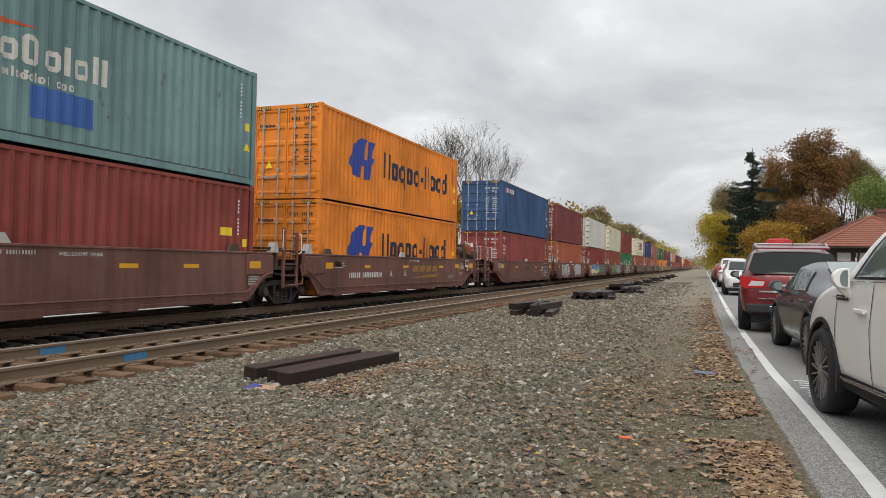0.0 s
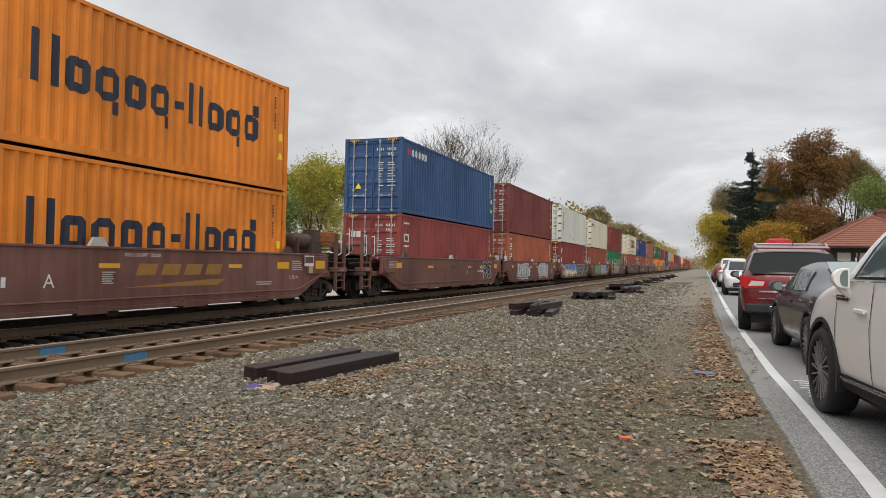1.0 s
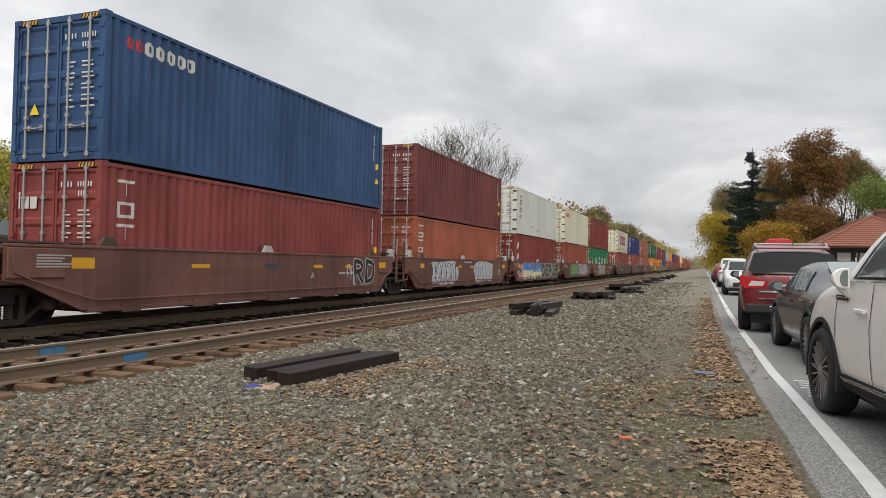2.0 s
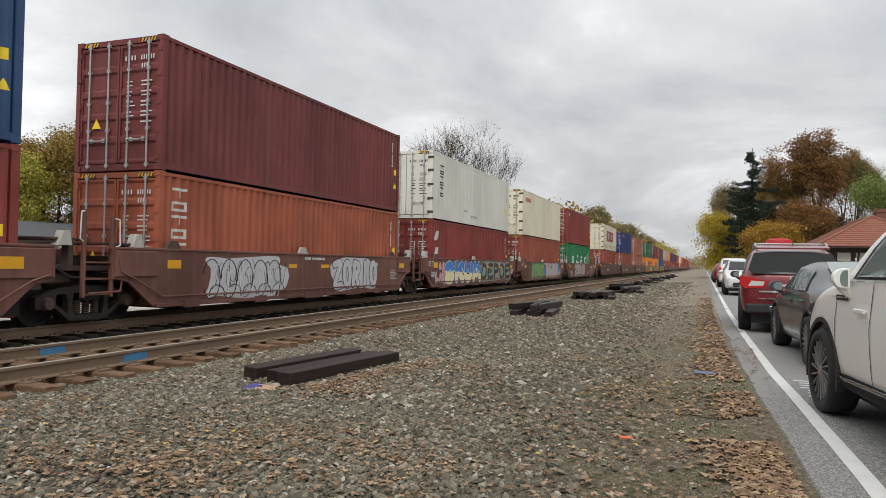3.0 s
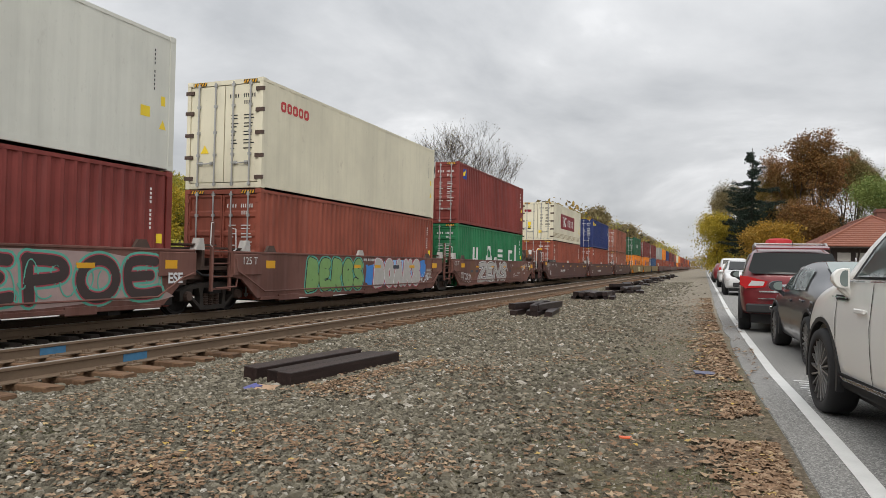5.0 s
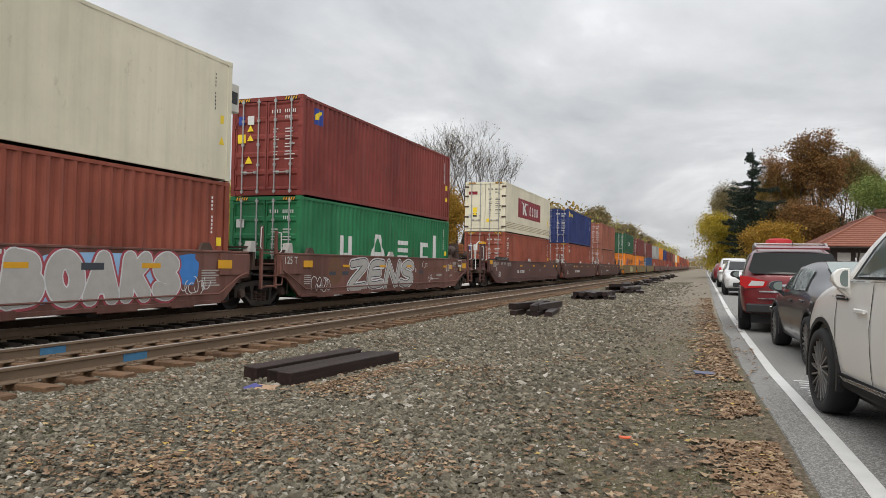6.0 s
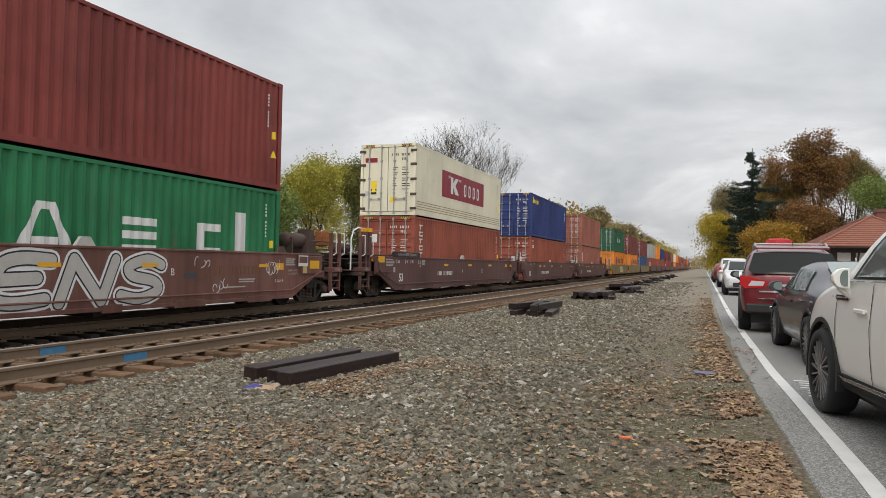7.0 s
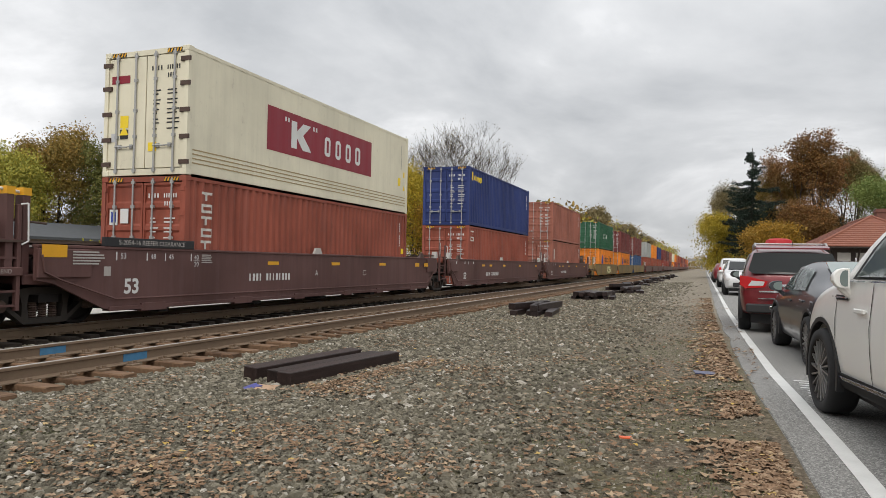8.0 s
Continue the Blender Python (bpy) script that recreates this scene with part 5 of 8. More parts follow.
def litter(name, label, cat, x, y, w, l, c, turn, tilt=4.0):
    bm = bmesh.new()
    rng = random.Random(int(x * 100))
    prism(bm, [(-w, -l), (0.1 * w, -0.8 * l), (w, -l * 0.7), (0.8 * w, 0.2 * l), (w, l), (-0.3 * w, 0.7 * l), (-w, 0.9 * l)], "z", 0, 0.012)
    ob = part(name, bm, c)
    ob.matrix_basis = pose(x, y, ground_z(x, y) + 0.025, tilt, 3, turn)
    tagged(ob, label, cat)


litter("torn_plastic", "torn blue-grey plastic scrap on the gravel", "litter", 0.01, 9.2, 0.13, 0.09, plain("blue_grey_plastic", (0.075, 0.08, 0.14), 0.4), 10)
litter("orange_scrap", "small orange plastic scrap", "litter", -0.57, 5.64, 0.05, 0.025, plain("orange_plastic", (0.75, 0.14, 0.05), 0.5), 20)
litter("blue_wrapper", "crumpled blue plastic wrapper beside a tie", "litter", -4.88, 6.72, 0.08, 0.12, plain("blue_wrapper", (0.06, 0.07, 0.28), 0.35), -35, 14)
litter("cardboard", "flattened pale cardboard scrap beside a tie", "litter", -4.70, 6.78, 0.12, 0.10, plain("cardboard", (0.42, 0.28, 0.18), 0.8), 15, 8)


# ---- parked cars ----
def loft(sections, name):
    """A closed body from half sections of (x, z) along y, mirrored."""
    bm = bmesh.new()
    rings = []
    for y, half in sections:
        ring = [bm.verts.new((x, y, z)) for x, z in half] + [bm.verts.new((-x, y, z)) for x, z in half[::-1]]
        rings.append(ring)
    n = len(rings[0])
    for a, b in zip(rings, rings[1:]):
        for k in range(n):
            bm.faces.new((a[k], a[(k + 1) % n], b[(k + 1) % n], b[k]))
    bm.faces.new(rings[0])
    bm.faces.new(rings[-1])
    bmesh.ops.recalc_face_normals(bm, faces=bm.faces[:])
    return bm


def car_section(hw, zb, belt, top, rw, tuck=0.05):
    """Half section from the sill up to the middle of the roof or bonnet."""
    return [(hw - tuck - 0.10, zb), (hw - tuck, zb + 0.03), (hw - 0.01, zb + 0.30), (hw, (zb + belt) / 2 + 0.12), (hw - 0.035, belt), (rw + (hw - rw) * 0.42, belt + (top - belt) * 0.55), (rw, top - 0.06), (rw * 0.82, top - 0.012), (rw * 0.4, top)]


def build_car(label, m, paint, spec, wheel_r, wheelbase, hw, front_faces_camera=False, detail=True, group="parked cars"):
    """spec: stations (y, sill, belt, top, roof half width factor). The car looks along +y."""
    car = base("parked_car", label, "car", group, m)
    secs = [(y, car_section(hw * f, zb, belt, top, rw * hw)) for y, f, zb, belt, top, rw in spec]
    bm = loft(secs, "body")
    body = part("body", bm, paint, car, "", True)
    sub = body.modifiers.new("round", "SUBSURF")
    sub.levels = sub.render_levels = 2
    cut = bmesh.new()
    for s in (-1, 1):
        for yy in (-wheelbase / 2, wheelbase / 2):
            lathe(cut, [(wheel_r + 0.065, s * (hw - 0.36)), (wheel_r + 0.065, s * (hw + 0.3))], "x", 28, (0, yy, wheel_r))
    cutter = part("cutter", cut, None)
    cutter.matrix_basis = m
    bo = body.modifiers.new("arch", "BOOLEAN")
    bo.object, bo.solver = cutter, "EXACT"
    bpy.context.view_layer.update()
    dg = bpy.context.evaluated_depsgraph_get()
    me = bpy.data.meshes.new_from_object(body.evaluated_get(dg))
    body.modifiers.clear()
    body.data = me
    bpy.data.objects.remove(cutter)
    for s in (-1, 1):
        for yy in (-wheelbase / 2, wheelbase / 2):
            build_wheel(car, s * hw, yy, wheel_r, s, detail)
            bm = bmesh.new()
            n = 20
            for k in range(n):
                a0, a1 = math.pi * (-0.08 + 1.16 * k / n), math.pi * (-0.08 + 1.16 * (k + 1) / n)
                for ra, rb, xx in ((wheel_r + 0.06, wheel_r + 0.10, s * (hw - 0.002)),):
                    vs = []
                    for a, r in ((a0, ra), (a1, ra), (a1, rb), (a0, rb)):
                        vs.append((yy + r * math.cos(a), wheel_r + r * math.sin(a)))
                    prism(bm, vs, "x", min(xx, xx - s * 0.06), max(xx, xx - s * 0.06))
            part("arch_trim", bm, BLACK_PLASTIC, car)
    # dark underside between the wheels
    part("underbody", boxes((-hw + 0.22, hw - 0.22, spec[0][0] + 0.3, spec[-1][0] - 0.3, 0.20, 0.42)), BLACK_PLASTIC, car)
    return car


def build_wheel(car, x, y, r, s, detail):
    bm = bmesh.new()
    prof = [(r * 0.73, 0.0), (r * 0.76, 0.012), (r * 0.94, 0.012), (r, -0.03), (r, -0.20), (r * 0.92, -0.235), (r * 0.6, -0.235)]
    lathe(bm, [(a, s * b) for a, b in prof], "x", 40, (0, 0, 0), False)
    tyre = part("wheel", bm, RUBBER, car, "black tyre on an alloy rim", True)
    tyre.location = (x, y, r)
    bm = bmesh.new()
    lathe(bm, [(r * 0.76, s * 0.008), (r * 0.735, s * 0.012), (r * 0.70, -s * 0.03), (r * 0.66, -s * 0.12), (0.0, -s * 0.13)], "x", 40, (0, 0, 0), False)
    part("rim", bm, IRON_DARK, tyre, "", True)
    if detail:
        n = 18
        for k in range(n):
            # each spoke sweeps a little round the hub on its way out
            a = 2 * math.pi * k / n
            bm = bmesh.new()
            u, w = (math.cos(a), math.sin(a)), (math.cos(a + 0.42), math.sin(a + 0.42))
            o, i = r * 0.73, r * 0.10
            q = (-u[1], u[0])
            pts = [(i * u[0] - 0.007 * q[0], i * u[1] - 0.007 * q[1]), (o * w[0] - 0.010 * q[0], o * w[1] - 0.010 * q[1]), (o * w[0] + 0.010 * q[0], o * w[1] + 0.010 * q[1]), (i * u[0] + 0.007 * q[0], i * u[1] + 0.007 * q[1])]
            prism(bm, pts, "x", min(-s * 0.045, s * 0.002), max(-s * 0.045, s * 0.002))
            part("spoke", bm, ALLOY, tyre)
        bm = bmesh.new()
        lathe(bm, [(0.0, s * 0.012), (r * 0.12, s * 0.008), (r * 0.15, -s * 0.04)], "x", 14)
        part("hub_cap", bm, ALLOY, tyre)


def panel(name, pts, thick, axis, material, parent, label=""):
    """A bevelled plate through given corner points (3D, planar or nearly so), thickened towards an axis vector."""
    bm = bmesh.new()
    d = Vector(axis).normalized() * thick
    lo = [bm.verts.new(Vector(p)) for p in pts]
    hi = [bm.verts.new(Vector(p) + d) for p in pts]
    n = len(pts)
    bm.faces.new(lo)
    bm.faces.new(hi)
    for k in range(n):
        bm.faces.new((lo[k], lo[(k + 1) % n], hi[(k + 1) % n], hi[k]))
    bmesh.ops.recalc_face_normals(bm, faces=bm.faces[:])
    return part(name, bm, material, parent, label)


def side_panel(name, prof, outl, s, material, parent, label="", lift=0.012):
    """A window or trim that follows the side of the body. prof(y, z) gives the half width; outl: (y, z)."""
    bm = bmesh.new()
    ys = [p[0] for p in outl]
    lo, hi = min(ys), max(ys)
    cols = np.linspace(lo, hi, 14)
    prev = None
    for y in cols:
        zs = []
        yy = min(max(y, lo + 1e-4), hi - 1e-4)
        for (a, b), (c, d) in zip(outl, outl[1:] + outl[:1]):
            if (a - yy) * (c - yy) < 0:
                zs.append(b + (d - b) * (yy - a) / (c - a))
        if len(zs) < 2:
            prev = None
            continue
        z0, z1 = min(zs), max(zs)
        row = [bm.verts.new((s * (prof(y, z0 + (z1 - z0) * k / 5) + lift), y, z0 + (z1 - z0) * k / 5)) for k in range(6)]
        if prev:
            for k in range(5):
                bm.faces.new((prev[k], row[k], row[k + 1], prev[k + 1]))
        prev = row
    bmesh.ops.solidify(bm, geom=bm.faces[:], thickness=0.008)
    return part(name, bm, material, parent, label, True)


def hull(spec, hw):
    """Half width of a body at y and z, from its stations."""
    Y = [q[0] for q in spec]

    def f(y, z):
        v = [np.interp(y, Y, [q[k] for q in spec]) for k in range(1, 6)]
        sec = car_section(hw * v[0], v[1], v[2], v[3], v[4] * hw)
        zs, xs = [p[1] for p in sec[:7]], [p[0] for p in sec[:7]]
        return float(np.interp(z, zs, xs))
    return f


WHITE_CAR, DARK_CAR, RED_CAR = car_paint("white_car_paint", (0.84, 0.83, 0.79)), car_paint("charcoal_car_paint", (0.050, 0.053, 0.062), 0.4), car_paint("dark_red_car_paint", (0.17, 0.012, 0.018), 0.3)
BRIGHT_WHITE_CAR = car_paint("plain_white_car_paint", (0.66, 0.66, 0.66))
TAIL_RED = plain("tail_lamp_red", (0.45, 0.012, 0.014), 0.15, var=0.1)
LAMP_CLEAR = plain("clear_lamp", (0.55, 0.53, 0.52), 0.12, var=0.1)
PLATE_GREY = plain("plate_panel", (0.5, 0.5, 0.5), 0.5, var=0.05)

# stations: y, width factor, sill height, belt height, top height, roof half width as a share
SUV_W = [(-2.40, 0.80, 0.50, 0.92, 1.06, 0.62), (-2.30, 0.93, 0.36, 1.12, 1.40, 0.70), (-2.0, 0.985, 0.30, 1.21, 1.62, 0.74), (-1.4, 1.0, 0.28, 1.23, 1.74, 0.77), (-0.5, 1.0, 0.28, 1.22, 1.78, 0.79), (-0.05, 1.0, 0.28, 1.215, 1.78, 0.82),
         (0.30, 1.0, 0.28, 1.21, 1.71, 0.85), (0.65, 1.0, 0.28, 1.20, 1.53, 0.88), (0.98, 1.0, 0.28, 1.18, 1.27, 0.88), (1.3, 1.0, 0.28, 1.14, 1.20, 0.86), (1.75, 0.985, 0.30, 1.06, 1.14, 0.83), (2.2, 0.92, 0.34, 0.90, 1.02, 0.76), (2.42, 0.76, 0.42, 0.70, 0.82, 0.62)]
SUV_A = [(-2.40, 0.80, 0.50, 0.90, 1.06, 0.62), (-2.30, 0.93, 0.36, 1.08, 1.40, 0.70), (-2.0, 0.985, 0.30, 1.15, 1.66, 0.72), (-1.4, 1.0, 0.28, 1.16, 1.74, 0.72), (-0.4, 1.0, 0.28, 1.15, 1.73, 0.73), (0.08, 1.0, 0.28, 1.14, 1.61, 0.74),
         (0.52, 1.0, 0.28, 1.13, 1.38, 0.80), (0.90, 1.0, 0.28, 1.11, 1.21, 0.86), (1.3, 1.0, 0.28, 1.07, 1.16, 0.85), (1.75, 0.985, 0.30, 1.02, 1.12, 0.82), (2.2, 0.92, 0.34, 0.88, 1.0, 0.76), (2.42, 0.76, 0.42, 0.70, 0.82, 0.62)]
SEDAN = [(-2.44, 0.80, 0.46, 0.80, 0.93, 0.62), (-2.3, 0.93, 0.34, 0.92, 1.06, 0.72), (-1.75, 0.985, 0.26, 0.98, 1.13, 0.74), (-1.3, 1.0, 0.22, 0.98, 1.24, 0.72), (-0.7, 1.0, 0.2, 0.97, 1.43, 0.73), (0.1, 1.0, 0.2, 0.95, 1.455, 0.73),
         (0.6, 1.0, 0.2, 0.94, 1.34, 0.73), (1.1, 1.0, 0.2, 0.92, 1.05, 0.76), (1.7, 0.98, 0.22, 0.82, 0.92, 0.80), (2.2, 0.90, 0.28, 0.68, 0.78, 0.72), (2.44, 0.72, 0.36, 0.58, 0.66, 0.6)]
SUV_B = [(-2.50, 0.86, 0.50, 0.92, 1.06, 0.70), (-2.42, 0.95, 0.42, 1.06, 1.30, 0.74), (-2.15, 0.985, 0.36, 1.10, 1.66, 0.74), (-1.6, 1.0, 0.32, 1.10, 1.76, 0.75), (-0.4, 1.0, 0.3, 1.08, 1.78, 0.75), (0.4, 1.0, 0.3, 1.06, 1.72, 0.74),
         (1.0, 1.0, 0.3, 1.05, 1.32, 0.76), (1.3, 1.0, 0.3, 1.03, 1.14, 0.82), (1.9, 0.98, 0.32, 0.96, 1.06, 0.8), (2.3, 0.9, 0.36, 0.82, 0.92, 0.74), (2.5, 0.76, 0.42, 0.7, 0.78, 0.62)]
ROAD_Z = 0.200


def common_trim(car, spec, hw, windows, rear_glass, wind, handle_y, mirror_y, shell, chrome_line=True, belt_z=1.0, gaps=None, lean=1.0):
    """lean below 1: a mirror that is narrower and set closer to the door."""
    f = hull(spec, hw)
    for s in (-1, 1):
        for w in windows:
            side_panel("side_window", f, w, s, GLASS_SIDE, car, "side window")
        for hy, hz in handle_y:
            bm = bmesh.new()
            xx = s * (f(hy, hz) + 0.02)
            box(bm, min(xx - 0.012, xx + 0.012), max(xx - 0.012, xx + 0.012), hy - 0.11, hy + 0.11, hz - 0.018, hz + 0.018, bevel=0.008)
            tube(bm, (xx - s * 0.02, hy - 0.09, hz), (xx, hy - 0.09, hz), 0.012, 6)
            part("door_handle", bm, shell, car)
        # mirror
        my, mz = mirror_y
        bm = bmesh.new()
        xa = s * (f(my, mz - 0.1) - 0.02)
        # housing: a rounded D, blunt at the glass and drawn in towards the front
        ring = [(0.00, -0.080), (0.075, -0.082), (0.135, -0.070), (0.172, -0.035), (0.180, 0.005), (0.160, 0.045), (0.115, 0.074), (0.055, 0.084), (0.00, 0.080)]
        rows = []
        for yy, k in ((-0.055, 0.93), (-0.048, 1.0), (0.02, 0.99), (0.075, 0.86), (0.115, 0.62), (0.14, 0.30)):
            rows.append([bm.verts.new((s * (hw - 0.03 * (1 - lean) + 0.005 + u * lean * (0.35 + 0.65 * k) * 1.1), my + yy, mz + w * k)) for u, w in ring])
        for q0, q1 in zip(rows, rows[1:]):
            for j in range(len(ring)):
                j2 = (j + 1) % len(ring)
                bm.faces.new((q0[j], q0[j2], q1[j2], q1[j]))
        bm.faces.new(rows[0])
        bm.faces.new(rows[-1][::-1])
        bmesh.ops.recalc_face_normals(bm, faces=bm.faces[:])
        for face in bm.faces:
            face.smooth = len(face.verts) == 4
        tube(bm, (xa, my + 0.03, mz - 0.15), (s * (hw + 0.05), my + 0.01, mz - 0.06), 0.036, 8)
        mir = part("door_mirror", bm, shell, car)
        bm = bmesh.new()
        back = [bm.verts.new((s * (hw + 0.010 + u * 0.70 * lean ** 1.6), my - 0.060, mz + w * 0.80)) for u, w in ring]
        front = [bm.verts.new((s * (hw + 0.010 + u * 0.70 * lean ** 1.6), my - 0.052, mz + w * 0.80)) for u, w in ring]
        for j in range(len(ring)):
            j2 = (j + 1) % len(ring)
            bm.faces.new((back[j], back[j2], front[j2], front[j]))
        bm.faces.new(back)
        bm.faces.new(front[::-1])
        bmesh.ops.recalc_face_normals(bm, faces=bm.faces[:])
        part("mirror_glass", bm, GLASS_SIDE, mir, "mirror glass")
        # door gaps
        for dy, z0, z1 in ((gaps[0] if gaps else windows[0][0][0] - 0.03, 0.36, belt_z), (gaps[1] if gaps else windows[-1][0][0], 0.36, belt_z)):
            side_panel("door_gap", f, [(dy - 0.006, z0), (dy + 0.006, z0), (dy + 0.006, z1), (dy - 0.006, z1)], s, BLACK_PLASTIC, car, lift=0.002)
    return f


# white SUV, nose away from the camera
HW = 0.955
suv = build_car("white mid-size SUV with dark multi-spoke wheels, parked by the edge line", pose(2.115, 5.90, ROAD_Z, 0, 0, 7), WHITE_CAR, SUV_W, 0.385, 2.86, HW)
F = common_trim(suv, SUV_W, HW, [[(0.56, 1.250), (-0.15, 1.258), (-0.15, 1.65), (0.06, 1.615)], [(-0.25, 1.255), (-1.45, 1.27), (-1.35, 1.62), (-0.25, 1.67)]], None, None, ((0.38, 0.985), (-0.85, 1.02)), (0.70, 1.235), WHITE_CAR, belt_z=1.2, gaps=(1.02, 0.19), lean=0.62)
for s in (-1, 1):
    side_panel("window_frame", F, [(0.68, 1.230), (-1.62, 1.25), (-1.45, 1.63), (-0.2, 1.675), (0.09, 1.64)], s, BLACK_PLASTIC, suv, "black window surround", 0.004)
    side_panel("sill_cladding", F, [(-1.0, 0.30), (1.0, 0.30), (1.0, 0.44), (-1.0, 0.46)], s, BLACK_PLASTIC, suv, "dark grey plastic sill cladding", 0.014)
    side_panel("chrome_strip", F, [(-0.98, 0.425), (0.90, 0.385), (0.96, 0.41), (-0.98, 0.46)], s, CHROME, suv, "chrome strip along the sill", 0.026)
    vent = side_panel("fender_vent", F, [(0.66, 1.055), (1.06, 1.050), (1.14, 1.075), (1.06, 1.092), (0.62, 1.097)], s, BLACK_PLASTIC, suv, "dark fender vent trim", 0.012)
    side_panel("vent_bar", F, [(0.74, 1.070), (1.04, 1.068), (1.04, 1.078), (0.74, 1.080)], s, CHROME, vent, "thin chrome bar", 0.018)
    side_panel("window_trim", F, [(0.84, 1.205), (-1.62, 1.228), (-1.62, 1.242), (0.84, 1.219)], s, CHROME, suv, "chrome window line", 0.016)
panel("windscreen", [(-0.62, 0.92, 1.215), (0.62, 0.92, 1.215), (0.60, 0.16, 1.68), (-0.60, 0.16, 1.68)], 0.01, (0, 0.5, 0.8), GLASS, suv)

# charcoal sedan
HW = 0.90
sed = build_car("charcoal grey sedan with two-tone alloy wheels, parked in line", pose(2.10, 11.95, ROAD_Z, 0, 0, 3.5), DARK_CAR, SEDAN, 0.335, 2.66, HW)
F = common_trim(sed, SEDAN, HW, [[(0.85, 0.985), (-0.05, 0.99), (-0.05, 1.36), (0.30, 1.30)], [(-0.12, 0.99), (-1.02, 1.01), (-0.85, 1.30), (-0.12, 1.36)]], None, None, ((-0.06, 0.83), (-0.98, 0.86)), (0.62, 1.03), DARK_CAR, belt_z=0.96)
panel("rear_window", [(-0.60, -1.62, 1.145), (0.60, -1.62, 1.145), (0.56, -0.82, 1.405), (-0.56, -0.82, 1.405)], 0.012, (0, -0.4, 0.9), GLASS_SIDE, sed)
panel("windscreen", [(-0.6, 1.0, 1.09), (0.6, 1.0, 1.09), (0.52, 0.42, 1.385), (-0.52, 0.42, 1.385)], 0.012, (0, 0.5, 0.8), GLASS, sed)
for s in (-1, 1):
    side_panel("tail_lamp", F, [(-2.34, 0.80), (-1.93, 0.93), (-2.0, 0.985), (-2.34, 0.99)], s, TAIL_RED, sed, "red tail lamp", 0.012)
    side_panel("fuel_flap" if s < 0 else "side_crease", F, [(-1.62, 0.72), (-1.45, 0.72), (-1.45, 0.88), (-1.62, 0.88)], s, DARK_CAR, sed, "", 0.004)
bm = bmesh.new()
prism(bm, [(-0.08, 1.43), (0.0, 1.43), (-0.06, 1.49)], "x", -0.012, 0.012)
part("roof_antenna", bm, DARK_CAR, sed)

# dark red SUV, rear towards the camera
HW = 0.96
red = build_car("dark red SUV with silver roof rails and large tail lamps", pose(1.70, 17.66, ROAD_Z, 0, 0, -2.2), RED_CAR, SUV_B, 0.385, 2.9, HW)
F = common_trim(red, SUV_B, HW, [[(0.95, 1.10), (0.0, 1.12), (0.0, 1.62), (0.35, 1.58)], [(-0.08, 1.12), (-1.0, 1.14), (-1.0, 1.63), (-0.08, 1.63)], [(-1.08, 1.15), (-1.85, 1.20), (-1.7, 1.60), (-1.08, 1.63)]], None, None, ((0.1, 0.95), (-0.95, 0.98)), (0.72, 1.16), BLACK_PLASTIC, belt_z=1.05)
panel("rear_window", [(-0.72, -2.485, 1.20), (0.72, -2.485, 1.20), (0.80, -2.45, 1.27), (0.70, -2.235, 1.62), (-0.70, -2.235, 1.62), (-0.80, -2.45, 1.27)], 0.014, (0, -1, 0.2), GLASS, red, "dark tinted tailgate window")
panel("spoiler", [(-0.66, -2.26, 1.70), (0.66, -2.26, 1.70), (0.66, -1.9, 1.755), (-0.66, -1.9, 1.755)], 0.03, (0, 0, 1), RED_CAR, red)
part("wiper", boxes((0.25, 0.62, -2.43, -2.40, 1.17, 1.205)), BLACK_PLASTIC, red)
part("plate_bezel", boxes((-0.34, 0.40, -2.535, -2.49, 0.955, 0.995), (-0.34, -0.30, -2.535, -2.49, 0.86, 0.96), (0.36, 0.40, -2.535, -2.49, 0.86, 0.96), bevel=0.006), CHROME, red, "chrome number plate surround")
part("number_plate", boxes((-0.16, 0.17, -2.528, -2.50, 0.80, 0.94)), PLATE_GREY, red, "plain grey plate")
bm = bmesh.new()
lathe(bm, [(0.0, -2.50), (0.085, -2.50), (0.085, -2.48), (0.0, -2.48)], "y", 20, (0.03, 0, 1.08))
part("emblem", bm, CHROME, red, "round chrome emblem")
part("chrome_strip", boxes((-0.62, 0.62, -2.548, -2.51, 0.70, 0.72)), CHROME, red)
part("bumper", boxes((-0.84, 0.84, -2.545, -2.3, 0.42, 0.60), bevel=0.03), BLACK_PLASTIC, red, "black lower bumper")
part("skid_plate", boxes((-0.42, 0.42, -2.57, -2.52, 0.50, 0.565), bevel=0.012), CHROME, red, "silver skid plate")
part("name_bar", boxes((-0.60, -0.22, -2.530, -2.505, 0.835, 0.862)), CHROME, red, "chrome model name bar")
for s in (-1, 1):
    bm = bmesh.new()
    x0, x1 = sorted((s * 0.44, s * 0.955))
    pts = [(s * 0.44, 1.05), (s * 0.50, 0.93), (s * 0.86, 0.90), (s * 0.955, 0.98), (s * 0.955, 1.16), (s * 0.80, 1.14)]
    prism(bm, pts, "y", -2.505, -2.30)
    lamp = part("tail_lamp", bm, TAIL_RED, red, "large red and white tail lamp")
    bm = bmesh.new()
    prism(bm, [(s * 0.50, 1.045), (s * 0.53, 0.965), (s * 0.80, 0.955), (s * 0.74, 1.06)], "y", -2.512, -2.50)
    part("reversing_lens", bm, LAMP_CLEAR, lamp, "clear lens")
    bm = bmesh.new()
    pipe(bm, [(s * 0.66, -1.75, 1.76), (s * 0.66, -1.6, 1.83), (s * 0.66, 0.2, 1.84), (s * 0.66, 0.5, 1.74)], 0.022, 8)
    part("roof_rail", bm, STEEL_GREY, red, "silver roof rail")
